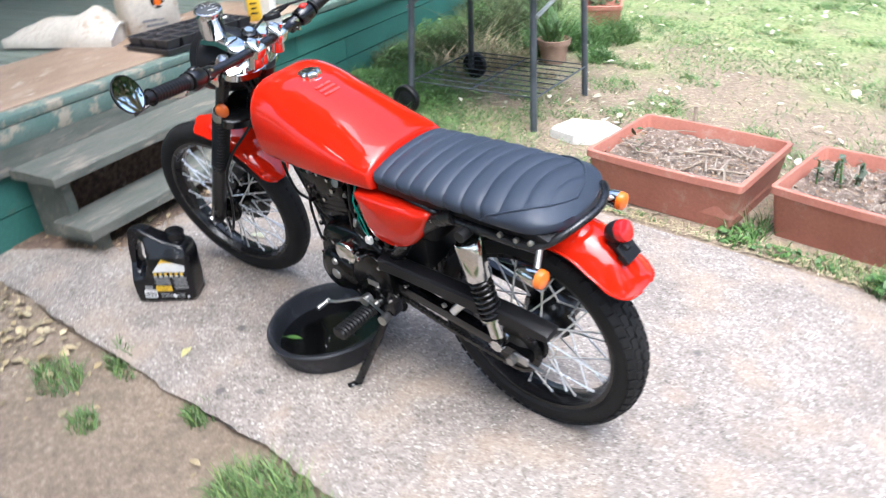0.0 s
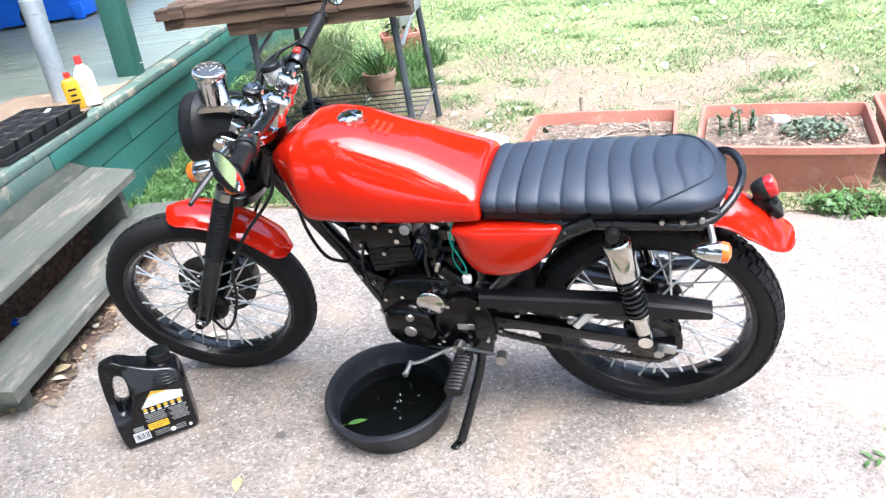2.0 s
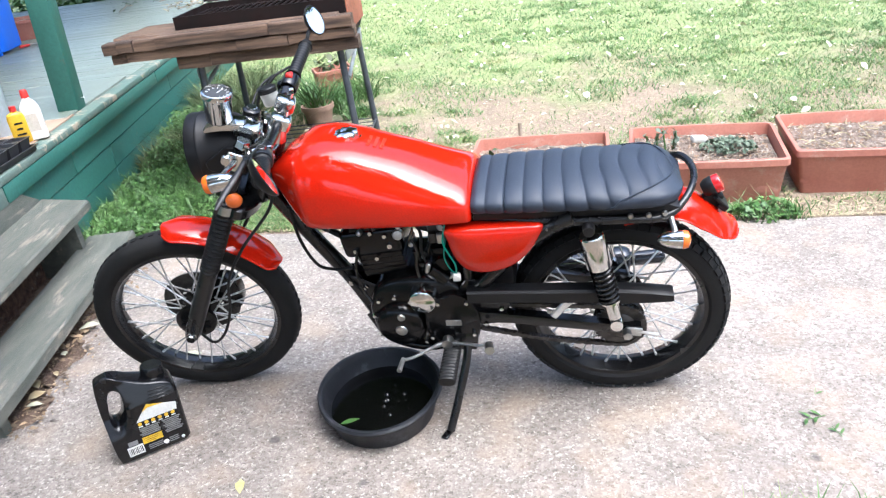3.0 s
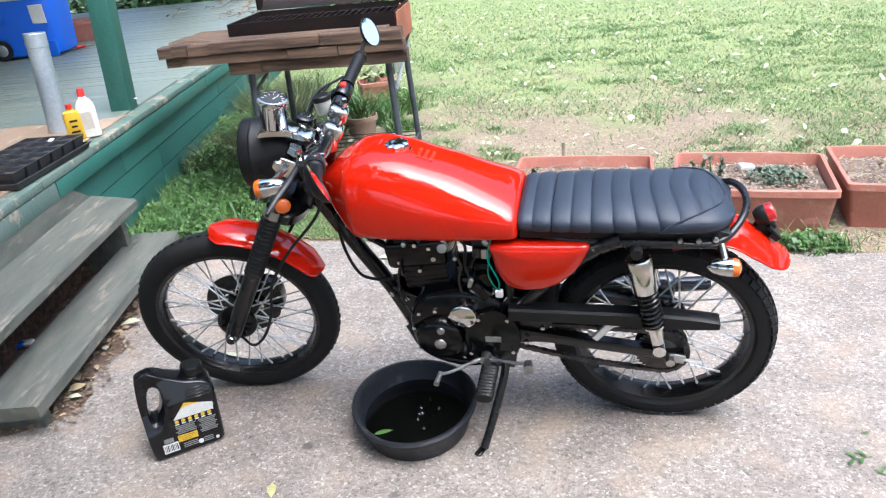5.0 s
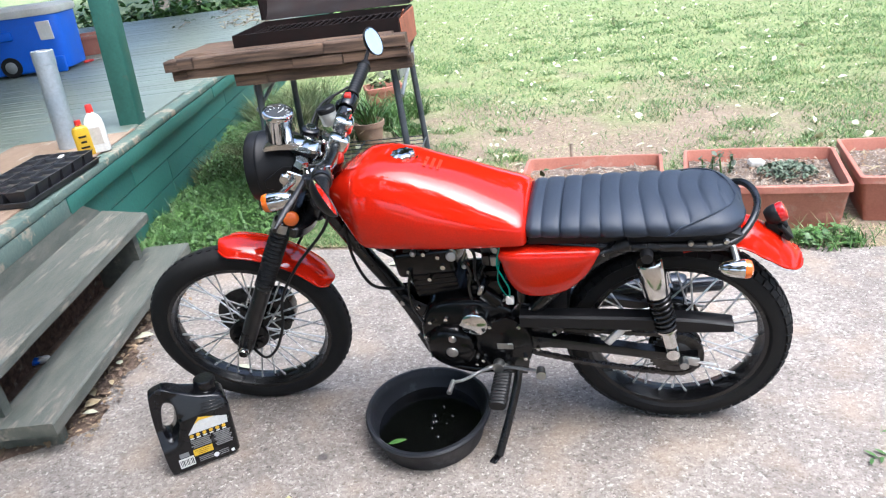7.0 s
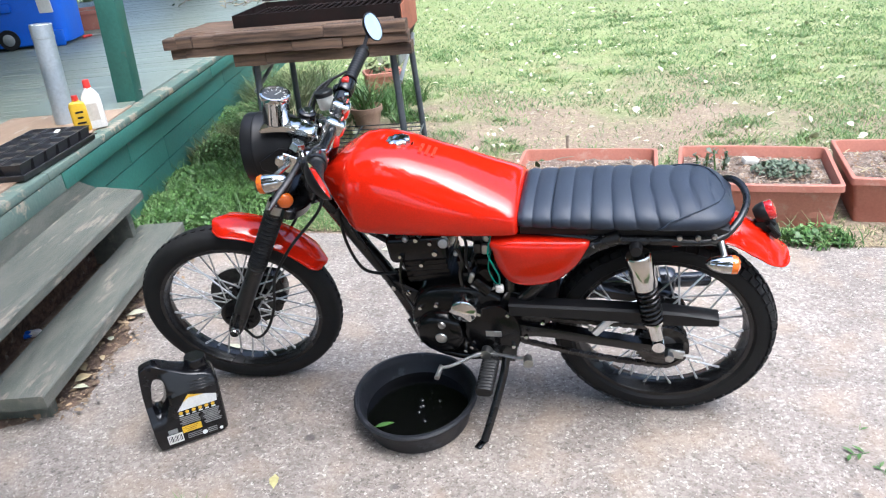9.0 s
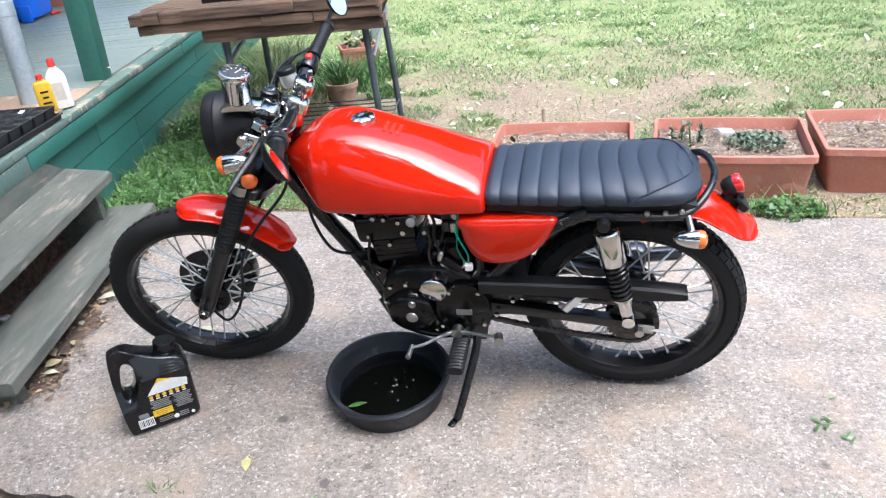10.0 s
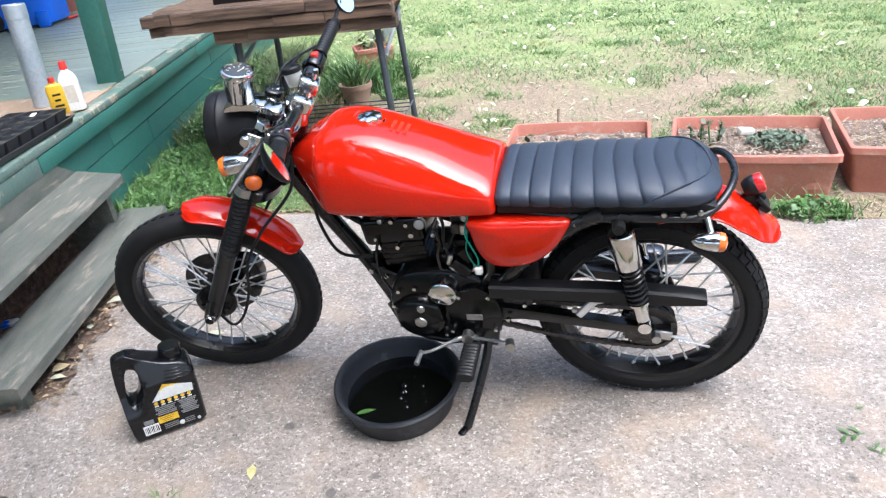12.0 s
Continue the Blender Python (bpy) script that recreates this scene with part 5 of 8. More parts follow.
    lathe(bm, [(0.024, 0.033), (0.0245, 0.036), (0.0245, 0.044), (0.022, 0.047), (0.0, 0.047)], (-0.254, 0.125, 0.905), (-0.12, 0.1, 1), 28)
    part("reservoir_cap", move(bm, B), black_satin, rv, "black cap")
    # headlight bowl
    hc, hd = V(-0.41, 0.015, 0.835), V(-0.985, 0, 0.03).normalized()
    bm = bmesh.new()
    lathe(bm, [(0.0, -0.112), (0.03, -0.108), (0.058, -0.09), (0.078, -0.058), (0.088, -0.015), (0.0895, 0.02), (0.091, 0.022), (0.091, 0.027), (0.0895, 0.029), (0.0905, 0.05), (0.088, 0.056), (0.082, 0.054)], tuple(hc), tuple(hd), 48)
    hl = part("headlight", move(bm, S), black_satin, bike, "satin black round headlight shell")
    bm = bmesh.new()
    lathe(bm, [(0.083, 0.053), (0.06, 0.064), (0.03, 0.07), (0.0, 0.072)], tuple(hc), tuple(hd), 40)
    part("headlight_lens", move(bm, S), resin, hl, "clear headlight lens")
    # speedometer cup
    gc, gd = V(-0.362, -0.038, 0.932), V(0.24, -0.02, 0.96).normalized()
    bm = bmesh.new()
    lathe(bm, [(0.0, 0.0), (0.028, 0.0), (0.032, 0.005), (0.033, 0.06), (0.036, 0.064), (0.0375, 0.07), (0.036, 0.078), (0.032, 0.079), (0.031, 0.071), (0.0, 0.0705)], tuple(gc), tuple(gd), 36)
    sp = part("speedometer", move(bm, S), chrome, bike, "chrome speedometer cup")
    bm = bmesh.new()
    lathe(bm, [(0.0, 0.0725), (0.0305, 0.0725)], tuple(gc), tuple(gd), 32)
    part("dial", move(bm, S), pale_dial, sp, "grey speedometer dial")
    gx = gd.orthogonal().normalized()
    gy = gd.cross(gx)
    for i in range(11):
        a = radians(-130 + 26 * i)
        bm = bmesh.new()
        o = gc + gd * 0.0732
        d = gx * math.cos(a) + gy * math.sin(a)
        tube(bm, [o + d * 0.021, o + d * 0.027], 0.0009, 4)
        part("dial_mark", move(bm, S), white_mark, sp)
    bm = bmesh.new()
    tube(bm, [gc + gd * 0.0738, gc + gd * 0.0738 + gx * 0.02 + gy * 0.006], 0.001, 4)
    part("needle", move(bm, S), white_mark, sp, "pale needle")
    bm = bmesh.new()
    prism(bm, round_outline([(-0.40, 0.925), (-0.36, 0.933), (-0.28, 0.905), (-0.28, 0.89), (-0.36, 0.918), (-0.40, 0.912)], 4), -0.06, -0.01, 0.003, 1)
    box(bm, (-0.322, -0.035, 0.916), (0.035, 0.045, 0.02), Euler((0, 0.25, 0)).to_matrix(), 0.005)
    part("speedometer_bracket", move(bm, S), chrome, sp, "chrome bracket")
    # ignition switch block
    bm = bmesh.new()
    tube(bm, [V(-0.315, 0.025, 0.87), V(-0.298, 0.025, 0.917), V(-0.297, 0.025, 0.92)], [0.024, 0.022, 0.018], 18)
    box(bm, (-0.315, -0.01, 0.885), (0.06, 0.06, 0.05), None, 0.012)
    ig = part("ignition_switch", move(bm, S), black_gloss, bike, "black ignition switch block")
    bm = bmesh.new()
    lathe(bm, [(0.0, 0.006), (0.011, 0.006), (0.0135, 0.003), (0.0135, -0.002)], (-0.297, 0.025, 0.919), (0.33, 0, 0.94), 22)
    part("key_barrel", move(bm, S), chrome, ig, "chrome key barrel")
    # front mudguard
    bm = bmesh.new()
    rings = []
    n = 26
    for i in range(n + 1):
        a = radians(27 + 61 * i / n)
        e = min(i, n - i) / n
        w = 0.058 * (1 - max(0, 0.13 - e) ** 2 * 34)
        r = 0.330 + 0.006 * math.exp(-i / 6)
        outer, inner = [], []
        for j in range(11):
            u = -1 + 2 * j / 10
            rr = r - 0.020 * abs(u) ** 2.6
            outer.append(FW + V(math.cos(a) * rr, u * w, math.sin(a) * rr))
            inner.append(FW + V(math.cos(a) * (rr - 0.0035), u * (w - 0.002), math.sin(a) * (rr - 0.0035)))
        rings.append(outer + list(reversed(inner)))
    loft(bm, rings)
    for k in (0, 10):
        tube(bm, [r[k] for r in rings], 0.003, 6)
    fg = part("front_mudguard", move(bm, S), red_paint, bike, "glossy red short front mudguard")
    for s in (-1, 1):
        bm = bmesh.new()
        tube(bm, [FW + V(0.15, s * 0.05, 0.275), FW + V(0.125, s * 0.06, 0.22), FW + V(0.11, s * 0.075, 0.17)], [0.006, 0.007, 0.006], 8)
        part("stay", move(bm, S), red_paint, fg, "red mudguard stay")
    # caliper on the right leg
    bm = bmesh.new()
    prism(bm, round_outline([(-0.60, 0.39), (-0.53, 0.38), (-0.52, 0.30), (-0.55, 0.27), (-0.60, 0.33)], 4), 0.025, 0.07, 0.006)
    part("brake_caliper", move(bm, S), engine_black, bike, "black brake caliper")
    # hoses and cables
    for pts, r, lab in (([(-0.28, -0.06, 0.78), (-0.30, -0.09, 0.70), (-0.40, -0.115, 0.60), (-0.47, -0.12, 0.50), (-0.50, -0.12, 0.40), (-0.545, -0.115, 0.31), (-0.60, -0.095, 0.255), (-0.645, -0.062, 0.265)], 0.0042, "black speedometer cable"),
                        ([(-0.25, 0.15, 0.94), (-0.30, 0.10, 0.90), (-0.31, 0.04, 0.80), (-0.36, 0.07, 0.66), (-0.46, 0.085, 0.52), (-0.54, 0.08, 0.40)], 0.0045, "black brake hose"),
                        ([(-0.22, -0.20, 0.935), (-0.28, -0.14, 0.90), (-0.29, -0.06, 0.80), (-0.25, -0.03, 0.70), (-0.235, -0.03, 0.62)], 0.0038, "black clutch cable"),
                        ([(-0.22, 0.20, 0.935), (-0.29, 0.10, 0.93), (-0.31, -0.02, 0.86), (-0.27, -0.04, 0.74), (-0.22, -0.03, 0.66)], 0.0035, "black throttle cable"),
                        ([(-0.30, 0.02, 0.76), (-0.26, 0.015, 0.68), (-0.245, 0.0, 0.60), (-0.25, -0.01, 0.565), (-0.27, -0.02, 0.585)], 0.007, "black drooping hose")):
        bm = bmesh.new()
        tube(bm, smooth_path(pts, 6), r, 8)
        part("cable", move(bm, S), soft_rubber, bike, lab)


def build_body(bike):
    # fuel tank
    bm = bmesh.new()
    prof = [  # x, half width, bottom, top, widest, squareness, narrowing of the crown
        (-0.278, 0.042, 0.751, 0.775, 0.763, 3.0, 0.1), (-0.270, 0.053, 0.741, 0.786, 0.763, 3.3, 0.12), (-0.236, 0.088, 0.703, 0.810, 0.757, 3.8, 0.16),
        (-0.200, 0.122, 0.662, 0.828, 0.748, 4.0, 0.2), (-0.180, 0.139, 0.648, 0.838, 0.744, 4.0, 0.22), (-0.162, 0.1445, 0.643, 0.843, 0.740, 3.9, 0.24),
        (-0.12, 0.1465, 0.641, 0.847, 0.733, 3.7, 0.26), (-0.06, 0.1475, 0.640, 0.839, 0.725, 3.4, 0.28), (0.0, 0.148, 0.640, 0.820, 0.714, 3.1, 0.3),
        (0.08, 0.146, 0.640, 0.793, 0.704, 2.9, 0.32), (0.15, 0.142, 0.640, 0.763, 0.698, 2.9, 0.33), (0.20, 0.138, 0.640, 0.742, 0.693, 2.9, 0.33),
        (0.224, 0.133, 0.641, 0.730, 0.688, 2.9, 0.33), (0.231, 0.122, 0.646, 0.720, 0.686, 2.9, 0.33)]
    rings = []
    for i in range(len(prof) * 4 - 3):
        a, f = divmod(i, 4)
        f /= 4
        p0, p1, p2, p3 = (prof[max(0, min(len(prof) - 1, a + k - 1))] for k in range(4))
        q = [0.5 * (2 * u1 + (u2 - u0) * f + (2 * u0 - 5 * u1 + 4 * u2 - u3) * f * f + (3 * u1 - u0 - 3 * u2 + u3) * f ** 3) for u0, u1, u2, u3 in zip(p0, p1, p2, p3)]
        ring = []
        for y, z in oval(q[1], q[2], q[3], 96, q[5], q[4], 7.0):
            # shoulders fall away towards a narrow crown
            h = max(0.0, (z - q[4]) / (q[3] - q[4]))
            y *= 1 - q[6] * h ** 1.3
            ring.append((q[0], y, z))
        rings.append(ring)
    loft(bm, rings)
    tank = part("fuel_tank", bm, red_paint, bike, "glossy bright red fuel tank", sharp=60)
    bm = bmesh.new()
    lathe(bm, [(0.038, 0.0), (0.04, 0.002), (0.037, 0.006), (0.03, 0.007)], (-0.072, 0, 0.8285), (0.06, 0, 1), 40)
    cap = part("filler_cap", bm, chrome, tank, "chrome fuel filler cap")
    bm = bmesh.new()
    rings = []
    for z, k in ((0.004, 1.0), (0.012, 1.03), (0.017, 1.0), (0.020, 0.85), (0.021, 0.4)):
        rings.append([V(-0.072, 0, 0.8285) + V(0.029 * k * (1 + 0.07 * math.cos(a * 9)) * math.cos(a), 0.029 * k * (1 + 0.07 * math.cos(a * 9)) * math.sin(a), z) for a in (i * math.pi / 36 for i in range(72))])
    loft(bm, rings)
    part("cap_knob", bm, chrome, cap, "fluted chrome knob")
    for k in range(3):
        bm = bmesh.new()
        box(bm, (-0.012 + 0.016 * k, -0.012, 0.8252 - 0.0052 * k), (0.008, 0.05, 0.0012), Euler((0, 0.32, 0)).to_matrix())
        part("sticker_print", bm, faint_orange, tank, "faint orange sticker print")
    # quilted seat; a seam runs up each side and over the tail, a plain panel lies outside it
    x0, x1, zm = 0.232, 0.724, 0.686

    def seam(x):
        return radians(float(np.interp(x, (0.528, 0.545, 0.579, 0.61, 0.64, 0.67, 0.69, 0.70, 0.706), (-75, -25, 8, 22, 34, 47, 60, 74, 90))))

    def seat_point(x, ang):
        f = (x - x0) / (x1 - x0)
        tail, nose = max(0.0, (f - 0.80) / 0.20), max(0.0, 1 - f / 0.035)
        top = 0.718 + 0.008 * min(1.0, f / 0.5) + 0.002 * math.sin(math.pi * f) - 0.05 * tail ** 2.6 - 0.010 * nose ** 2
        w = (0.128 + 0.008 * math.sin(math.pi * f)) * math.sqrt(max(0.0, 1 - 0.86 * tail ** 3.2)) * (1 - 0.05 * nose ** 2)
        c, sn = math.cos(ang), math.sin(ang)
        e = 2.05 if sn >= 0 else 3.4
        y = w * math.copysign(abs(c) ** (2 / e), c)
        z = zm + ((top - zm) if sn >= 0 else (zm - 0.654)) * math.copysign(abs(sn) ** (2 / e), sn)
        return f, w, top, y, z

    bm = bmesh.new()
    n, m = 260, 44
    rings = []
    for i in range(n + 1):
        x = x0 + (x1 - x0) * i / n
        ring = []
        for j in range(m):
            ang = 2 * math.pi * j / m
            f, w, top, y, z = seat_point(x, ang)
            rise = math.asin(max(-1.0, min(1.0, math.sin(ang))))
            panel = x > 0.528 and rise < seam(x)
            if panel:
                y *= 1 + 0.02 * min(1.0, (seam(x) - rise) * 3)
            elif z > 0.657:
                # rolls across the seat, leaning back towards the tail
                ph = (x - 0.42 * max(0, f - 0.3) * (1.1 * (math.hypot(y, 0.03) - 0.03) + 1.8 * max(0, 0.70 - z))) / 0.0445
                g = abs(math.sin(math.pi * ph)) ** 0.28
                y *= 1 - 0.0095 / max(w, 0.05) * (1 - g)
                z -= (0.0095 * (1 - g)) * max(0, (z - zm) / (top - zm)) if z > zm else 0
            ring.append((x, y, z))
        rings.append(ring)
    loft(bm, rings)
    seat = part("seat", bm, vinyl, bike, "black quilted vinyl seat with cross rolls", sharp=70)
    bm = bmesh.new()
    side = []
    for k in range(29):
        x = 0.529 + 0.177 * k / 28
        f, w, top, y, z = seat_point(x, seam(x))
        side.append(V(x, -y * 1.006, z + 0.0008))
    tube(bm, side + [V(p.x, -p.y, p.z) for p in reversed(side[:-1])], 0.0024, 6)
    part("piping", bm, vinyl, seat, "black piping seam")
    bm = bmesh.new()
    prism(bm, [(0.235, 0.645), (0.69, 0.645), (0.71, 0.66), (0.68, 0.67), (0.235, 0.67)], -0.118, 0.118, 0.004)
    part("seat_pan", bm, black_satin, seat, "black seat base")
    # side cover
    out = round_outline([(0.162, 0.632), (0.25, 0.635), (0.36, 0.637), (0.398, 0.634), (0.396, 0.612), (0.366, 0.560), (0.318, 0.517), (0.258, 0.500), (0.205, 0.508), (0.177, 0.545), (0.163, 0.60)], 5)
    cx, cz = 0.28, 0.585
    for s in (-1, 1):
        bm = bmesh.new()
        rings = []
        for y, k in ((0.10, 0.97), (0.118, 1.0), (0.127, 0.985), (0.133, 0.955), (0.139, 0.88), (0.143, 0.72), (0.146, 0.45), (0.147, 0.15)):
            rings.append([(cx + (x - cx) * k, s * y, cz + (z - cz) * k) for x, z in out])
        loft(bm, rings)
        part("side_cover", bm, red_paint, bike, "glossy red side cover", sharp=60)
    # rear mudguard
    bm = bmesh.new()
    ctrl = smooth_path([(0.58, 0, 0.628), (0.66, 0, 0.645), (0.735, 0, 0.636), (0.795, 0, 0.602), (0.835, 0, 0.562), (0.852, 0, 0.541), (0.864, 0, 0.533)], 6)
    rings = []
    k = len(ctrl)
    for i, p in enumerate(ctrl):
        d = (ctrl[min(i + 1, k - 1)] - ctrl[max(i - 1, 0)]).normalized()
        nn = V(d.z, 0, -d.x)
        if nn.z < 0:
            nn = -nn
        f = i / (k - 1)
        w = (0.068 + 0.006 * f) * math.sqrt(1 - 0.93 * (max(0, f - 0.6) / 0.4) ** 2)
        outer, inner = [], []
        for j in range(13):
            u = -1 + 2 * j / 12
            dip = 0.044 * abs(u) ** 2.2 * (1 - 0.9 * max(0, f - 0.5) / 0.5)
            outer.append(p + V(0, u * w, 0) - nn * dip)
            inner.append(p + V(0, u * (w - 0.002), 0) - nn * (dip + 0.003))
        rings.append(outer + list(reversed(inner)))
    loft(bm, rings)
    for k in (0, 12):
        tube(bm, [r[k] for r in rings], 0.003, 6)
    rg = part("rear_mudguard", bm, red_paint, bike, "glossy red rear mudguard with flared lip", sharp=60)
    # tail light
    td = V(0.86, 0, 0.42).normalized()
    tc = V(0.792, 0, 0.640)
    bm = bmesh.new()
    lathe(bm, [(0.0, -0.02), (0.016, -0.018), (0.022, -0.008), (0.0245, 0.008), (0.0235, 0.011), (0.0, 0.011)], tuple(tc), tuple(td), 32)
    box(bm, tc + V(0.006, 0, -0.03), (0.042, 0.026, 0.044), Euler((0, 0.6, 0)).to_matrix(), 0.006)
    tl = part("tail_light", bm, black_satin, bike, "round red tail light in black housing")
    bm = bmesh.new()
    lathe(bm, [(0.0235, 0.011), (0.024, 0.022), (0.022, 0.027), (0.017, 0.029), (0.0, 0.031)], tuple(tc), tuple(td), 32)
    part("lens", bm, tail_red, tl, "red lens")
    bm = bmesh.new()
    prism(bm, [(0.80, 0.618), (0.83, 0.585), (0.836, 0.592), (0.808, 0.624)], -0.026, 0.026, 0.002, 1)
    tube(bm, [(0.81, -0.02, 0.60), (0.828, -0.02, 0.585)], 0.006, 8)
    part("plate_bracket", bm, black_satin, bike, "black plate bracket")
    # grab rail
    bm = bmesh.new()
    loop = [(0.56, -0.122, 0.638), (0.64, -0.126, 0.636), (0.69, -0.117, 0.643), (0.722, -0.09, 0.661), (0.744, -0.05, 0.677), (0.753, 0.0, 0.684), (0.745, 0.04, 0.692), (0.726, 0.07, 0.692), (0.70, 0.095, 0.675), (0.66, 0.116, 0.648), (0.60, 0.124, 0.636)]
    tube(bm, smooth_path(loop, 6), 0.0085, 12)
    part("grab_rail", bm, black_gloss, bike, "black tubular grab rail")
    # rear indicators
    for s in (-1, 1):
        ip = V(0.698, s * 0.16, 0.600)
        bm = bmesh.new()
        lathe(bm, [(0.0, -0.042), (0.006, -0.040), (0.0135, -0.03), (0.019, -0.012), (0.0212, 0.008), (0.0212, 0.013), (0.0, 0.013)], tuple(ip), (1, 0, -0.05), 24)
        ind = part("rear_indicator", bm, chrome, bike, "chrome bullet turn signal")
        bm = bmesh.new()
        lathe(bm, [(0.0212, 0.013), (0.0217, 0.018), (0.0198, 0.026), (0.012, 0.031), (0.0, 0.033)], tuple(ip), (1, 0, -0.05), 24)
        part("lens", bm, amber, ind, "amber lens")
        bm = bmesh.new()
        tube(bm, smooth_path([ip + V(0, -s * 0.015, 0.01), ip + V(-0.005, -s * 0.03, 0.026), ip + V(-0.01, -s * 0.045, 0.042)], 4), 0.007, 10)
        part("stalk", bm, alloy, ind, "silver stalk")


def build_frame(bike):
    def rail(pts, r, lab="black frame tube", mat=black_gloss, per=6, name="frame_tube"):
        bm = bmesh.new()
        tube(bm, smooth_path(pts, per), r, 12)
        return part(name, bm, mat, bike, lab)

    rail([(-0.30, 0, 0.76), (-0.1, 0, 0.70), (0.1, 0, 0.68), (0.25, 0, 0.66)], 0.024)
    rail([(-0.315, 0, 0.70), (-0.225, 0, 0.535), (-0.155, 0, 0.41), (-0.105, 0, 0.29)], 0.0215, "black frame downtube")
    for s in (-1, 1):
        rail([(0.22, s * 0.085, 0.64), (0.4, s * 0.11, 0.634), (0.55, s * 0.118, 0.634), (0.68, s * 0.115, 0.634)], 0.0125)
        rail([(0.20, s * 0.095, 0.40), (0.30, s * 0.108, 0.52), (0.40, s * 0.115, 0.61), (0.47, s * 0.117, 0.645)], 0.019, "black rear frame strut")
        rail([(0.21, s * 0.08, 0.63), (0.2, s * 0.085, 0.5), (0.195, s * 0.09, 0.36), (0.19, s * 0.085, 0.26)], 0.016)
        rail([(-0.115, s * 0.02, 0.29), (-0.06, s * 0.05, 0.225), (0.05, s * 0.07, 0.205), (0.19, s * 0.08, 0.235)], 0.0135)
        bm = bmesh.new()
        prism(bm, [(0.15, 0.30), (0.26, 0.31), (0.30, 0.37), (0.26, 0.45), (0.19, 0.46), (0.15, 0.40)], s * 0.098 - 0.005, s * 0.098 + 0.005, 0.003, 1)
        part("frame_plate", bm, black_gloss, bike, "black pivot plate")
        # swingarm
        bm = bmesh.new()
        rings = []
        for x, z, h in ((0.19, 0.345, 0.018), (0.3, 0.334, 0.014), (0.48, 0.308, 0.013), (0.63, 0.287, 0.014)):
            rings.append([(x, s * 0.10 + dy, z + dz) for dy, dz in ((-0.014, -h), (0.014, -h), (0.016, 0), (0.014, h), (-0.014, h), (-0.016, 0))])
        loft(bm, rings)
        sa = part("swingarm", bm, black_gloss, bike, "black swingarm leg", sharp=50)
        bm = bmesh.new()
        box(bm, (0.612, s * 0.118, 0.289), (0.04, 0.006, 0.026), Euler((0, 0.18, 0)).to_matrix(), 0.002, 1)
        tube(bm, [(0.595, s * 0.105, 0.29), (0.595, s * 0.14, 0.29)], 0.012, 6)
        tube(bm, [(0.62, s * 0.118, 0.288), (0.672, s * 0.118, 0.278)], 0.004, 6)
        part("chain_adjuster", bm, alloy, sa, "bright chain adjuster and axle nut")
        # shock absorber
        a, b = V(0.505, s * 0.132, 0.622), V(0.567, s * 0.132, 0.334)
        d = (b - a).normalized()
        L = (b - a).length
        bm = bmesh.new()
        lathe(bm, [(0.0, -0.02), (0.013, -0.02), (0.015, 0.0), (0.013, 0.02), (0.0, 0.02)], tuple(a), (0, 1, 0), 20)
        sh = part("shock_absorber", bm, black_satin, bike, "chrome and black rear shock absorber")
        bm = bmesh.new()
        lathe(bm, [(0.0, 0.018), (0.028, 0.018), (0.031, 0.024), (0.031, L * 0.37), (0.029, L * 0.38), (0.0, L * 0.38)], tuple(a), tuple(d), 28)
        part("shroud", bm, chrome, sh, "chrome upper shroud")
        bm = bmesh.new()
        tube(bm, [a + d * L * 0.4, a + d * L * 0.8], 0.014, 12)
        part("damper_rod", bm, black_satin, sh)
        bm = bmesh.new()
        turns, per = 7.5, 18
        x = d.orthogonal().normalized()
        y = d.cross(x)
        tube(bm, [a + d * (L * 0.38 + L * 0.36 * i / (turns * per)) + (x * math.cos(2 * math.pi * i / per) + y * math.sin(2 * math.pi * i / per)) * 0.0245 for i in range(int(turns * per) + 1)], 0.0038, 8)
        part("spring", bm, black_gloss, sh, "black coil spring")
        bm = bmesh.new()
        lathe(bm, [(0.0, L * 0.735), (0.027, L * 0.735), (0.027, L * 0.755), (0.0185, L * 0.765), (0.0175, L * 0.93), (0.0, L * 0.93)], tuple(a), tuple(d), 24)
        lathe(bm, [(0.0, -0.018), (0.016, -0.018), (0.018, 0.0), (0.016, 0.018), (0.0, 0.018)], tuple(b), (0, 1, 0), 18)
        part("lower_mount", bm, chrome, sh, "chrome lower mount")
    # chain guard
    bm = bmesh.new()
    rings = []
    for x, z, h in ((0.195, 0.425, 0.017), (0.30, 0.424, 0.017), (0.46, 0.421, 0.018), (0.58, 0.417, 0.02), (0.65, 0.414, 0.016), (0.698, 0.411, 0.011), (0.704, 0.411, 0.008)):
        rings.append([(x, -0.115 + dy, z + dz) for dy, dz in ((-0.022, -h), (0.02, -h), (0.022, h * 0.7), (0.016, h), (-0.016, h), (-0.022, h * 0.7))])
    loft(bm, rings)
    part("chain_guard", bm, black_satin, bike, "black chain guard", sharp=40)
    # sprocket and chain
    sc = V(RW.x, -0.088, RW.z)
    bm = bmesh.new()
    teeth = 36
    out = []
    for i in range(teeth * 4):
        r = (0.06, 0.067, 0.067, 0.06)[i % 4]
        a = 2 * math.pi * i / (teeth * 4)
        out.append((sc.x + r * math.cos(a), sc.z + r * math.sin(a)))
    prism(bm, out, sc.y - 0.003, sc.y + 0.003)
    lathe(bm, [(0.0, -0.012), (0.025, -0.012), (0.036, -0.006), (0.045, 0.0), (0.0, 0.0)], tuple(sc), (0, 1, 0), 28)
    part("sprocket", bm, dark_steel, bike, "dark steel rear sprocket", sharp=30)
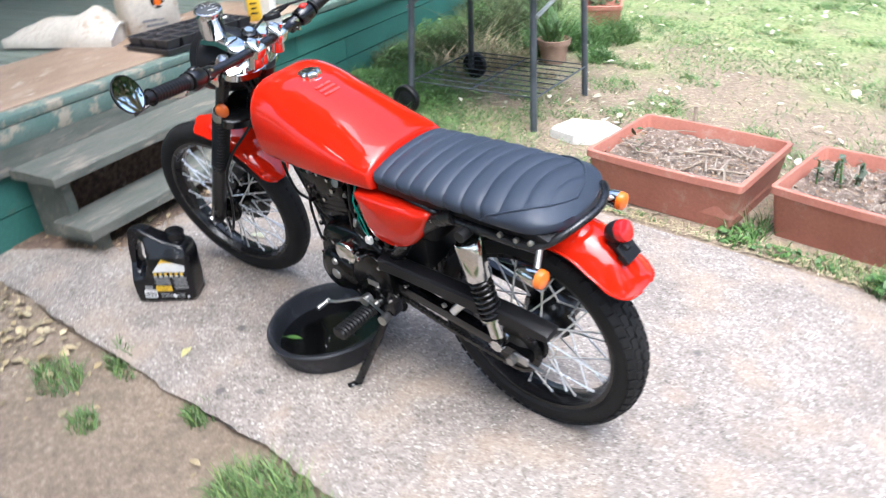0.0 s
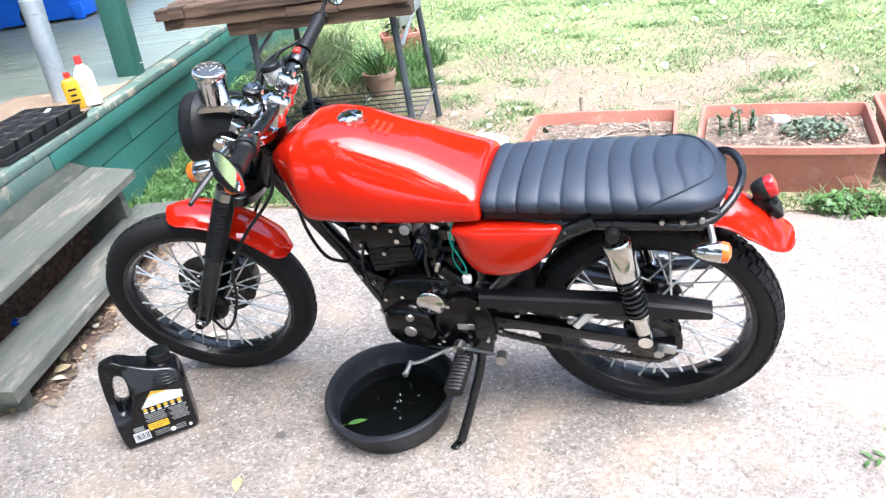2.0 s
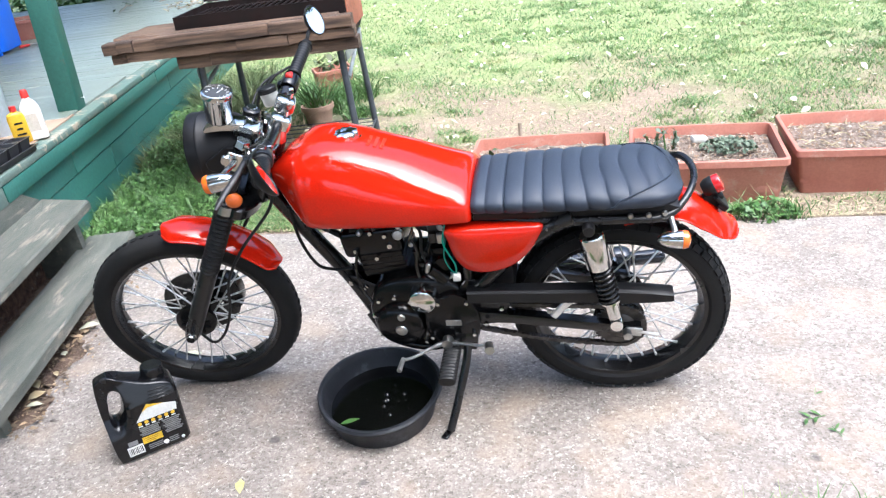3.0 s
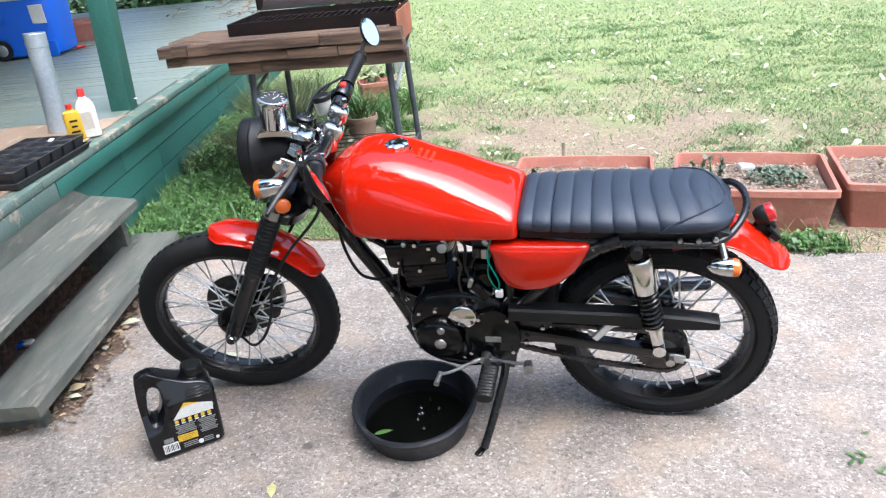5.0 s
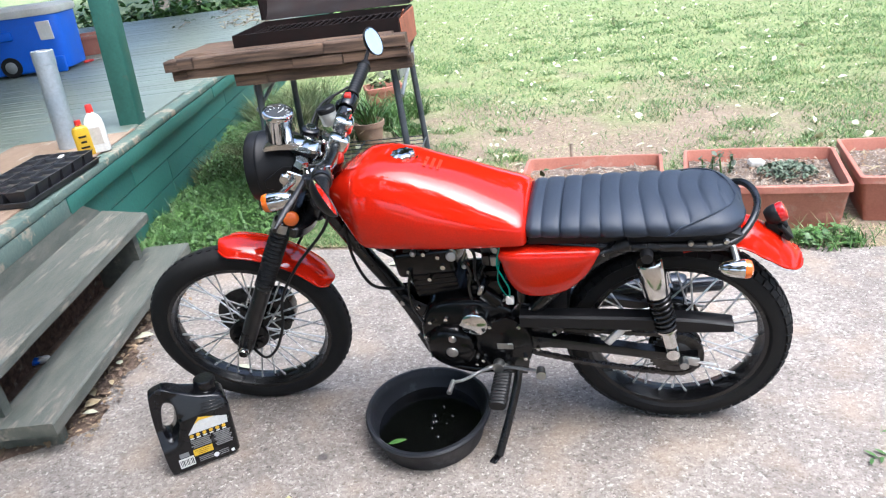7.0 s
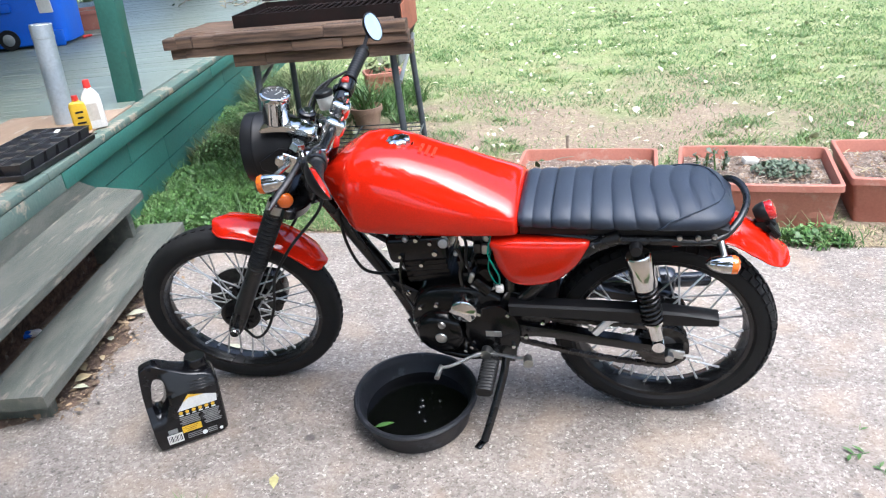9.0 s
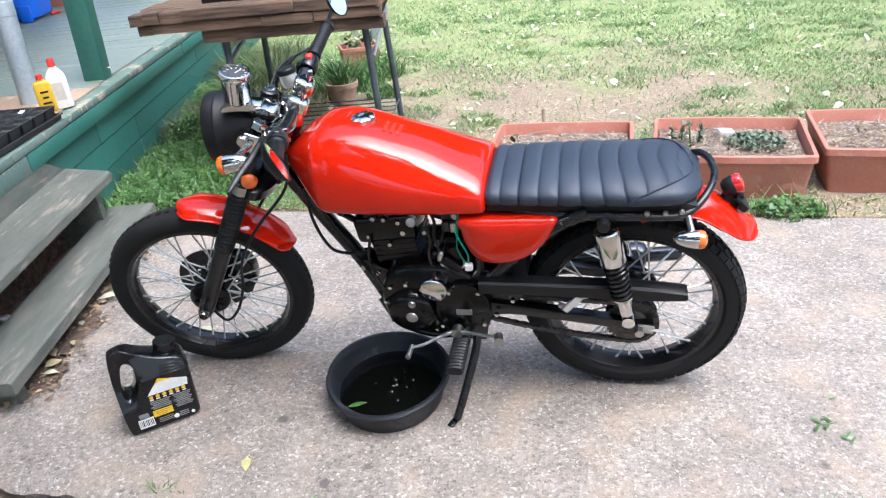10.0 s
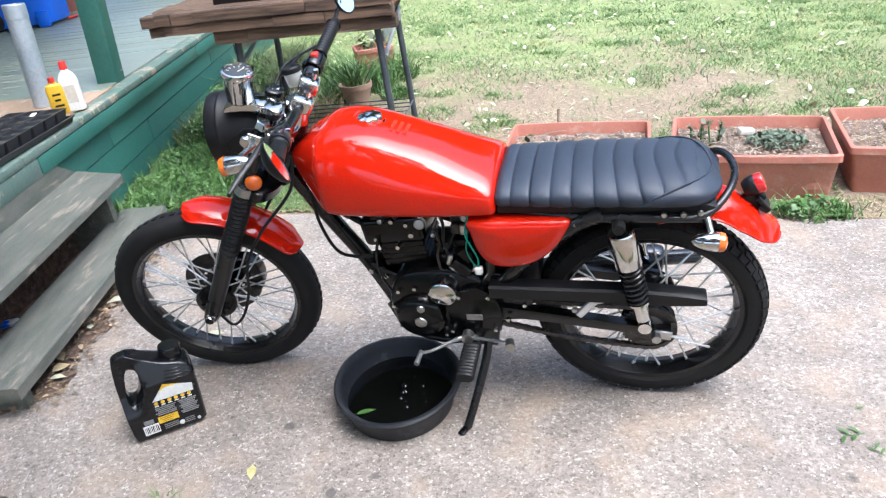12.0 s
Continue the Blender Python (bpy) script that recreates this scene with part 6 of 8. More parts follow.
    fs, fr, rr = V(0.165, -0.088, 0.335), 0.036, 0.064
    path = []
    for i in range(40):
        path.append(V(fs.x + (sc.x - fs.x) * i / 39, 0, fs.z - fr + (sc.z - rr - fs.z + fr) * i / 39 - 0.012 * math.sin(math.pi * i / 39)))
    for i in range(1, 16):
        a = -math.pi / 2 + math.pi * i / 16
        path.append(V(sc.x + rr * math.cos(a), 0, sc.z + rr * math.sin(a)))
    for i in range(40):
        path.append(V(sc.x + (fs.x - sc.x) * i / 39, 0, sc.z + rr + (fs.z + fr - sc.z - rr) * i / 39))
    bm = bmesh.new()
    cum = 0.0
    prev = path[0]
    want = 0.0
    flip = False
    for p in path[1:]:
        seg = (p - prev).length
        while want <= cum + seg:
            q = prev + (p - prev) * ((want - cum) / max(seg, 1e-6))
            a = math.atan2(p.z - prev.z, p.x - prev.x)
            o = 0.0065 if flip else 0.0045
            for s in (-1, 1):
                box(bm, (q.x, -0.088 + s * o, q.z), (0.0155, 0.0016, 0.0105), Matrix.Rotation(-a, 3, "Y"))
            box(bm, (q.x, -0.088, q.z), (0.006, 0.009, 0.008), Matrix.Rotation(-a, 3, "Y"))
            want += 0.0125
            flip = not flip
        cum += seg
        prev = p
    tagged(part("chain", bm, dark_steel, bike, "oily drive chain", sharp=20), kind="stuff")
    # side stand
    bm = bmesh.new()
    tube(bm, smooth_path([(0.178, -0.115, 0.275), (0.168, -0.15, 0.21), (0.138, -0.205, 0.11), (0.116, -0.24, 0.045)], 5), 0.0115, 12)
    stand = part("side_stand", bm, black_gloss, bike, "black side stand leg")
    bm = bmesh.new()
    box(bm, (0.106, -0.250, 0.0395), (0.02, 0.036, 0.008), Euler((-0.139, 0, -0.35)).to_matrix(), 0.003, 1)
    part("stand_foot", bm, black_gloss, stand, "flat black stand foot")
    bm = bmesh.new()
    prism(bm, [(0.14, 0.24), (0.20, 0.24), (0.21, 0.30), (0.14, 0.30)], -0.13, -0.09, 0.006)
    part("stand_bracket", bm, black_gloss, stand)
    # foot pegs
    for s in (-1, 1):
        bm = bmesh.new()
        rings = []
        for i in range(23):
            y = 0.148 + 0.125 * i / 22
            k = 1.0 if i % 2 else 0.86
            rings.append([(0.138 + 0.0235 * k * math.copysign(abs(math.cos(a)) ** 0.6, math.cos(a)), s * y, 0.262 + 0.015 * k * math.copysign(abs(math.sin(a)) ** 0.6, math.sin(a))) for a in (t * math.pi / 8 for t in range(16))])
        loft(bm, rings)
        peg = part("foot_peg", bm, soft_rubber, bike, "ribbed black rubber foot peg", sharp=30)
        bm = bmesh.new()
        tube(bm, [(0.142, s * 0.09, 0.268), (0.142, s * 0.158, 0.263)], 0.012, 10)
        part("peg_mount", bm, alloy, peg, "grey metal peg mount")
    # gear lever
    bm = bmesh.new()
    tube(bm, smooth_path([(0.125, -0.15, 0.288), (0.09, -0.162, 0.282), (0.04, -0.185, 0.268), (0.007, -0.192, 0.262)], 5), [0.0065] * 5 + [0.0045] * 10 + [0.0045], 10)
    lathe(bm, [(0.0, -0.012), (0.015, -0.012), (0.015, 0.012), (0.0, 0.012)], (0.128, -0.15, 0.288), (0, 1, 0), 16)
    gl = part("gear_lever", bm, alloy, bike, "silver gear shift lever")
    bm = bmesh.new()
    tube(bm, [(0.008, -0.185, 0.262), (0.004, -0.228, 0.258)], [0.006, 0.007], 12)
    part("toe_piece", bm, alloy, gl, "silver toe piece")
    bm = bmesh.new()
    tube(bm, smooth_path([(0.13, -0.15, 0.288), (0.18, -0.165, 0.294), (0.242, -0.185, 0.304)], 5), 0.0042, 10)
    tube(bm, [(0.243, -0.18, 0.306), (0.247, -0.208, 0.308)], [0.011, 0.013], 12)
    part("heel_piece", bm, alloy, gl, "silver heel piece")


def build_engine(bike):
    tilt = Matrix.Translation((-0.008, 0, 0.40)) @ Matrix.Rotation(radians(-7), 4, "Y")
    bm = bmesh.new()
    case = round_outline([(-0.075, 0.40), (-0.085, 0.33), (-0.06, 0.262), (0.0, 0.232), (0.10, 0.235), (0.17, 0.255), (0.20, 0.32), (0.20, 0.40), (0.15, 0.455), (0.06, 0.47), (-0.03, 0.455)], 5)
    cx, cz = 0.06, 0.35
    rings = [[(cx + (x - cx) * k, y, cz + (z - cz) * k) for x, z in case] for y, k in ((-0.105, 0.9), (-0.095, 0.97), (-0.08, 1.0), (0.08, 1.0), (0.095, 0.97), (0.105, 0.9))]
    loft(bm, rings)
    eng = part("engine", bm, engine_black, bike, "black single-cylinder engine", sharp=50)
    # finned barrel and head
    for i in range(13):
        z = 0.075 + 0.0165 * i
        bm = bmesh.new()
        w = 0.062 if i < 9 else 0.066
        box(bm, (-0.008, 0, z), (w * 2 - 0.002, 0.138 if i < 9 else 0.142, 0.0138), None, 0.0022, 1)
        part("cooling_fin", move(bm, tilt), engine_black, eng, sharp=30)
    bm = bmesh.new()
    box(bm, (-0.008, 0, 0.16), (0.1185, 0.1355, 0.2), None, 0.004)
    part("barrel", move(bm, tilt), engine_black, eng)
    bm = bmesh.new()
    box(bm, (-0.008, 0, 0.262), (0.128, 0.14, 0.05), None, 0.014, 3)
    box(bm, (-0.01, 0, 0.29), (0.1, 0.1, 0.03), None, 0.01)
    part("head_cover", move(bm, tilt), engine_black, eng, "black cylinder head cover")
    bm = bmesh.new()
    box(bm, (-0.047, 0, 0.562), (0.166, 0.152, 0.082), Euler((0, -0.1, 0)).to_matrix(), 0.016, 3)
    box(bm, (-0.04, 0, 0.605), (0.11, 0.11, 0.03), Euler((0, -0.1, 0)).to_matrix(), 0.01)
    tube(bm, [(-0.09, 0.02, 0.57), (-0.125, 0.03, 0.568)], 0.026, 14)
    part("cylinder_head", bm, engine_black, eng, "black cylinder head")
    for x, z, r in ((-0.091, 0.543, 0.006), (0.003, 0.556, 0.0075), (-0.006, 0.587, 0.006), (-0.038, 0.519, 0.006), (-0.086, 0.425, 0.007)):
        bm = bmesh.new()
        lathe(bm, [(0.0, 0.008), (r * 0.9, 0.007), (r, 0.0), (0.0, 0.0)], (x, -0.076, z), (0, -1, 0), 10)
        part("bolt", bm, chrome, eng)
    bm = bmesh.new()
    lathe(bm, [(0.0, 0.02), (0.012, 0.019), (0.0145, 0.012), (0.0145, 0.0), (0.0, 0.0)], (0.027, -0.066, 0.585), (0.15, -1, 0.3), 18)
    part("sensor_cap", bm, alloy, eng, "silver round cap on the head")
    bm = bmesh.new()
    tube(bm, [(0.072, -0.06, 0.47), (0.068, -0.062, 0.53)], [0.016, 0.013], 12)
    tube(bm, [(0.085, -0.06, 0.50), (0.105, -0.05, 0.545)], [0.012, 0.01], 10)
    box(bm, (0.074, -0.07, 0.49), (0.03, 0.025, 0.02), None, 0.005)
    part("breather", bm, black_gloss, eng, "glossy black breather fittings")
    bolts = [(-0.06, -0.077, 0.24), (0.045, -0.077, 0.24), (-0.05, -0.074, 0.275), (0.04, -0.074, 0.275), (-0.01, -0.077, 0.20)]
    for p in bolts:
        bm = bmesh.new()
        lathe(bm, [(0.0, 0.008), (0.006, 0.007), (0.0068, 0.0), (0.0, 0.0)], p, (0, -1, 0), 6)
        part("bolt", move(bm, tilt), chrome, eng)
    bm = bmesh.new()
    box(bm, (0.055, -0.078, 0.272), (0.03, 0.02, 0.026), None, 0.006)
    part("tappet_cap", move(bm, tilt), alloy, eng, "silver tappet cap")
    # left covers
    bm = bmesh.new()
    lathe(bm, [(0.0, 0.036), (0.03, 0.036), (0.055, 0.032), (0.067, 0.02), (0.071, 0.0), (0.0, -0.01)], (0.0, -0.1, 0.322), (0, -1, 0), 40)
    gen = part("generator_cover", bm, engine_black, eng, "round black generator cover")
    for x, z, r in ((0.004, 0.318, 0.018), (0.010, 0.362, 0.011)):
        bm = bmesh.new()
        lathe(bm, [(0.0, 0.006), (r * 0.8, 0.005), (r, 0.0)], (x, -0.134, z), (0, -1, 0), 18)
        part("inspection_cap", bm, alloy, gen, "silver inspection cap")
    bm = bmesh.new()
    lathe(bm, [(0.0, 0.05), (0.028, 0.049), (0.034, 0.045), (0.036, 0.038), (0.036, 0.0), (0.0, 0.0)], (0.078, -0.1, 0.42), (0, -1, 0), 32)
    part("starter_cap", bm, chrome, eng, "polished round starter cap")
    bm = bmesh.new()
    prism(bm, round_outline([(0.07, 0.36), (0.10, 0.27), (0.17, 0.262), (0.215, 0.30), (0.21, 0.39), (0.16, 0.43), (0.11, 0.41)], 4), -0.128, -0.09, 0.008)
    sc = part("sprocket_cover", bm, engine_black, eng, "black sprocket cover")
    bm = bmesh.new()
    box(bm, (0.148, -0.1295, 0.337), (0.042, 0.002, 0.018), None, 0.0005, 1)
    part("label_plate", bm, alloy, sc, "small silver label plate")
    for x, z in ((0.085, 0.29), (0.20, 0.30), (0.115, 0.405), (-0.05, 0.40), (-0.07, 0.35), (-0.06, 0.285), (0.06, 0.255), (0.19, 0.405), (-0.005, 0.41), (0.035, 0.395), (0.235, 0.335), (0.28, 0.385)):
        bm = bmesh.new()
        lathe(bm, [(0.0, 0.01), (0.0055, 0.009), (0.0065, 0.0), (0.0, 0.0)], (x, -0.128 if x > 0.08 else -0.106, z), (0, -1, 0), 6)
        part("bolt", bm, chrome, eng)
    # carburettor, intake and air box
    bm = bmesh.new()
    tube(bm, [(0.07, -0.01, 0.585), (0.11, -0.015, 0.575), (0.15, -0.02, 0.575), (0.2, -0.02, 0.58)], [0.022, 0.022, 0.026, 0.034], 16)
    part("intake", bm, soft_rubber, eng, "black rubber intake")
    bm = bmesh.new()
    box(bm, (0.125, -0.03, 0.575), (0.05, 0.055, 0.055), None, 0.01)
    tube(bm, [(0.125, -0.03, 0.60), (0.125, -0.03, 0.635)], [0.02, 0.018], 14)
    tube(bm, [(0.125, -0.03, 0.555), (0.125, -0.03, 0.515)], [0.024, 0.018], 14)
    box(bm, (0.115, -0.065, 0.57), (0.02, 0.02, 0.03), None, 0.004)
    part("carburettor", bm, dark_steel, eng, "dark metal carburettor")
    bm = bmesh.new()
    box(bm, (0.285, 0.0, 0.575), (0.16, 0.17, 0.14), None, 0.02)
    part("air_box", bm, black_satin, bike, "black air box")
    bm = bmesh.new()
    box(bm, (0.25, 0.0, 0.45), (0.13, 0.15, 0.1), None, 0.015)
    part("battery_tray", bm, black_satin, bike, "black battery tray")
    bm = bmesh.new()
    tube(bm, [(0.10, -0.09, 0.49), (0.135, -0.085, 0.45)], 0.022, 14)
    part("starter_motor", bm, engine_black, eng, "black starter motor")
    bm = bmesh.new()
    lathe(bm, [(0.0, 0.034), (0.02, 0.033), (0.026, 0.026), (0.027, -0.03), (0.0, -0.03)], (0.128, -0.055, 0.492), (0.15, -1, 0.1), 24)
    box(bm, (0.128, -0.05, 0.525), (0.05, 0.05, 0.03), None, 0.008)
    part("float_bowl", bm, engine_black, eng, "glossy black float bowl")
    bm = bmesh.new()
    tube(bm, smooth_path([(-0.086, -0.082, 0.545), (-0.098, -0.088, 0.49), (-0.094, -0.09, 0.43), (-0.07, -0.1, 0.385)], 6), 0.004, 8)
    part("oil_line", bm, black_gloss, eng, "black oil line along the barrel")
    bm = bmesh.new()
    tube(bm, smooth_path([(0.062, -0.08, 0.575), (0.075, -0.085, 0.54), (0.066, -0.088, 0.50), (0.072, -0.095, 0.45)], 6), 0.005, 8)
    part("oil_line", bm, black_gloss, eng, "black oil line behind the barrel")
    for x, z, r in ((-0.07, 0.60, 0.008), (0.035, 0.615, 0.007), (-0.03, 0.612, 0.006), (0.06, 0.56, 0.007), (-0.098, 0.50, 0.006), (0.088, 0.522, 0.007), (0.11, 0.46, 0.006), (0.148, 0.455, 0.007), (0.02, 0.452, 0.0065)):
        bm = bmesh.new()
        lathe(bm, [(0.0, 0.01), (r * 0.7, 0.009), (r, 0.004), (r, -0.012), (0.0, -0.012)], (x, -0.08, z), (0.1, -1, 0.25), 12)
        part("fitting", bm, alloy if r > 0.0065 else black_gloss, eng)
    # mounting plates between the downtube and the crankcase, with their bolts
    for s in (-1, 1):
        bm = bmesh.new()
        prism(bm, [(-0.165, 0.425), (-0.135, 0.43), (-0.06, 0.385), (-0.055, 0.30), (-0.075, 0.275), (-0.105, 0.285)], s * 0.03 - 0.004, s * 0.03 + 0.004, 0.003, 1)
        mp = part("engine_mount", bm, black_gloss, bike, "black engine mounting plate")
        for x, z in ((-0.142, 0.408), (-0.085, 0.36), (-0.092, 0.30)):
            bm = bmesh.new()
            lathe(bm, [(0.0, 0.008), (0.0075, 0.007), (0.0085, 0.0), (0.0, 0.0)], (x, s * 0.034, z), (0, s, 0), 6)
            part("bolt", bm, alloy, mp)
    # horn bracket, regulator and cable clips hanging below the front of the tank
    bm = bmesh.new()
    box(bm, (-0.195, -0.045, 0.625), (0.022, 0.02, 0.045), Euler((0, 0.25, 0)).to_matrix(), 0.004)
    box(bm, (-0.17, -0.055, 0.632), (0.012, 0.024, 0.05), None, 0.003)
    tube(bm, smooth_path([(-0.16, -0.06, 0.645), (-0.152, -0.065, 0.62), (-0.16, -0.062, 0.60), (-0.175, -0.055, 0.605)], 4), 0.005, 8)
    part("ignition_coil", bm, dark_steel, bike, "small ignition coil and bracket under the tank")
    bm = bmesh.new()
    tube(bm, smooth_path([(-0.165, -0.04, 0.59), (-0.13, -0.055, 0.58), (-0.095, -0.06, 0.566)], 5), [0.009] * 6 + [0.012] * 5, 10)
    part("spark_plug_cap", bm, soft_rubber, eng, "black spark plug cap and lead")
    # clutch arm, cables and fittings behind the barrel
    bm = bmesh.new()
    tube(bm, smooth_path([(0.075, -0.085, 0.64), (0.092, -0.09, 0.60), (0.088, -0.095, 0.55), (0.098, -0.098, 0.505)], 5), 0.0042, 8)
    part("cable", bm, soft_rubber, bike, "black clutch cable")
    bm = bmesh.new()
    box(bm, (0.098, -0.1, 0.498), (0.014, 0.012, 0.03), Euler((0, 0.3, 0)).to_matrix(), 0.003, 1)
    tube(bm, [(0.092, -0.1, 0.486), (0.118, -0.1, 0.482)], 0.0045, 8)
    part("clutch_arm", bm, alloy, eng, "small silver clutch arm")
    bm = bmesh.new()
    lathe(bm, [(0.0, 0.012), (0.010, 0.011), (0.013, 0.006), (0.013, 0.0), (0.0, 0.0)], (0.142, -0.06, 0.60), (0.1, -1, 0.15), 18)
    box(bm, (0.135, -0.066, 0.566), (0.02, 0.012, 0.03), None, 0.003, 1)
    part("throttle_fitting", bm, alloy, eng, "silver carburettor fitting")
    # exhaust
    bm = bmesh.new()
    tube(bm, smooth_path([(-0.07, 0.0, 0.575), (-0.118, 0.01, 0.562), (-0.142, 0.06, 0.48), (-0.125, 0.1, 0.36), (-0.07, 0.115, 0.26), (0.05, 0.125, 0.215), (0.2, 0.13, 0.235), (0.34, 0.14, 0.285), (0.4, 0.15, 0.305)], 6), 0.0175, 14)
    ex = part("exhaust", bm, black_satin, bike, "black exhaust pipe and silencer")
    bm = bmesh.new()
    tube(bm, [(0.30, 0.148, 0.285), (0.32, 0.149, 0.29), (0.36, 0.15, 0.298), (0.60, 0.158, 0.318), (0.615, 0.158, 0.319), (0.62, 0.158, 0.319)], [0.02, 0.034, 0.041, 0.041, 0.036, 0.03], 24)
    tube(bm, [(0.60, 0.158, 0.318), (0.715, 0.162, 0.326), (0.716, 0.162, 0.326), (0.70, 0.162, 0.325)], [0.021, 0.021, 0.017, 0.016], 20)
    part("silencer", bm, silencer_black, ex, "glossy black silencer")
    bm = bmesh.new()
    prism(bm, [(0.32, 0.30), (0.52, 0.325), (0.53, 0.345), (0.34, 0.335)], 0.112, 0.12, 0.002, 1)
    part("heat_shield", bm, chrome, ex, "chrome heat shield strip")
    # wiring
    for pts, r, mat, lab in (([(0.165, -0.125, 0.645), (0.155, -0.135, 0.60), (0.165, -0.135, 0.565), (0.178, -0.135, 0.53), (0.176, -0.13, 0.50)], 0.0022, wire_green, "green wire"),
                             ([(0.16, -0.12, 0.60), (0.152, -0.13, 0.55), (0.165, -0.13, 0.51), (0.177, -0.128, 0.5)], 0.0017, wire_green, "green wire"),
                             ([(-0.26, -0.03, 0.66), (-0.255, -0.035, 0.56), (-0.225, -0.04, 0.48), (-0.18, -0.04, 0.46), (-0.12, -0.05, 0.47)], 0.0045, soft_rubber, "black cable"),
                             ([(-0.25, 0.0, 0.65), (-0.22, -0.03, 0.58), (-0.18, -0.035, 0.5), (-0.13, -0.04, 0.4), (-0.06, -0.08, 0.36)], 0.004, soft_rubber, "black cable"),
                             ([(0.06, -0.08, 0.635), (0.10, -0.085, 0.64), (0.14, -0.08, 0.625), (0.155, -0.07, 0.6)], 0.005, soft_rubber, "black hose")):
        bm = bmesh.new()
        tube(bm, smooth_path(pts, 6), r, 8)
        part("wire", bm, mat, bike, lab)
    bm = bmesh.new()
    box(bm, (0.176, -0.131, 0.49), (0.02, 0.014, 0.022), None, 0.003, 1)
    part("connector", bm, white_plastic, bike, "white wire connector")
    bm = bmesh.new()
    lathe(bm, [(0.0, 0.012), (0.013, 0.011), (0.0165, 0.006), (0.017, -0.02), (0.0, -0.02)], (0.458, -0.118, 0.404), (-0.3, -1, 0.75), 20)
    box(bm, (0.43, -0.112, 0.365), (0.02, 0.012, 0.07), Euler((0, 0.7, 0)).to_matrix(), 0.003, 1)
    part("passenger_peg", bm, steel, bike, "folded passenger foot peg with bright end")
    # bolts along the rear rail
    for x, z in ((0.60, 0.648), (0.64, 0.648), (0.675, 0.652), (0.41, 0.62), (0.33, 0.41), (0.40, 0.37)):
        bm = bmesh.new()
        lathe(bm, [(0.0, 0.008), (0.006, 0.007), (0.007, 0.0), (0.0, 0.0)], (x, -0.126, z), (0, -1, 0), 6)
        part("bolt", bm, alloy, bike)


def build_motorcycle():
    bike = thing("motorcycle", BIKE, "red and black cafe-style motorcycle leaning on its side stand", "motorcycle")
    build_front(bike)
    build_wheel(bike, "rear_wheel", RW, 0.2855, 0.2155, 0.088, 0.062, Matrix(), False)
    build_body(bike)
    build_frame(bike)
    build_engine(bike)


# ---- drain tub and oil jug ----
def build_tub():
    tub = thing("drain_tub", pose(-0.097, -0.076, 0, 0, 0, 14), "black rubber tub holding used engine oil", "tub")
    bm = bmesh.new()
    n = 56
    prof = [(0.142, 0.0), (0.149, 0.003), (0.168, 0.068), (0.172, 0.071), (0.178, 0.075), (0.180, 0.082), (0.176, 0.088), (0.168, 0.088), (0.163, 0.082), (0.160, 0.068), (0.146, 0.014), (0.14, 0.008)]
    rings = []
    for r, z in prof:
        rings.append([((r * (1 + 0.012 * math.cos(2 * a + 0.6) + 0.006 * math.cos(3 * a))) * math.cos(a), r * 1.16 * (1 + 0.012 * math.cos(2 * a)) * math.sin(a), z + (0.004 * math.cos(2 * a + 0.5) if z > 0.06 else 0)) for a in (2 * math.pi * i / n for i in range(n))])
    loft(bm, rings)
    part("bowl", bm, tub_rubber, tub)
    bm = bmesh.new()
    lathe(bm, [(0.0, 0.030), (0.1, 0.030), (0.1495, 0.0298)], n=48)
    move(bm, Matrix.Diagonal((1, 1.155, 1, 1)))
    part("oil", bm, oil, tub, "dark used oil")
    bm = bmesh.new()
    out = [(0.0, 0.0), (0.012, 0.007), (0.027, 0.0095), (0.042, 0.006), (0.056, 0.0), (0.042, -0.006), (0.027, -0.0095), (0.012, -0.007)]
    loft(bm, [[(x, y, z + abs(y) * 0.25) for x, y in out] for z in (0.0315, 0.0325)])
    tube(bm, [(-0.022, -0.004, 0.034), (0.0, 0, 0.033)], 0.0012, 5)
    part("leaf", move(bm, Matrix.Translation((-0.118, -0.082, 0)) @ Matrix.Rotation(radians(14), 4, "Z")), green_leaf, tub, "green leaf floating on the oil")
    # bubbles standing on the oil
    rng = random.Random(9)
    bm = bmesh.new()
    for k in range(18):
        a, d = rng.uniform(0, 6.28), 0.095 * math.sqrt(rng.uniform(0, 1))
        r = rng.choice((0.002, 0.003, 0.0035, 0.007, 0.009))
        lathe(bm, [(0.0, r * 0.7), (r * 0.6, r * 0.52), (r, 0.0)], (0.01 + d * math.cos(a), 0.005 + 0.8 * d * math.sin(a), 0.0298), (0, 0, 1), 10)
    part("bubbles", bm, oil, tub, "bubbles on the oil")["kind"] = "stuff"


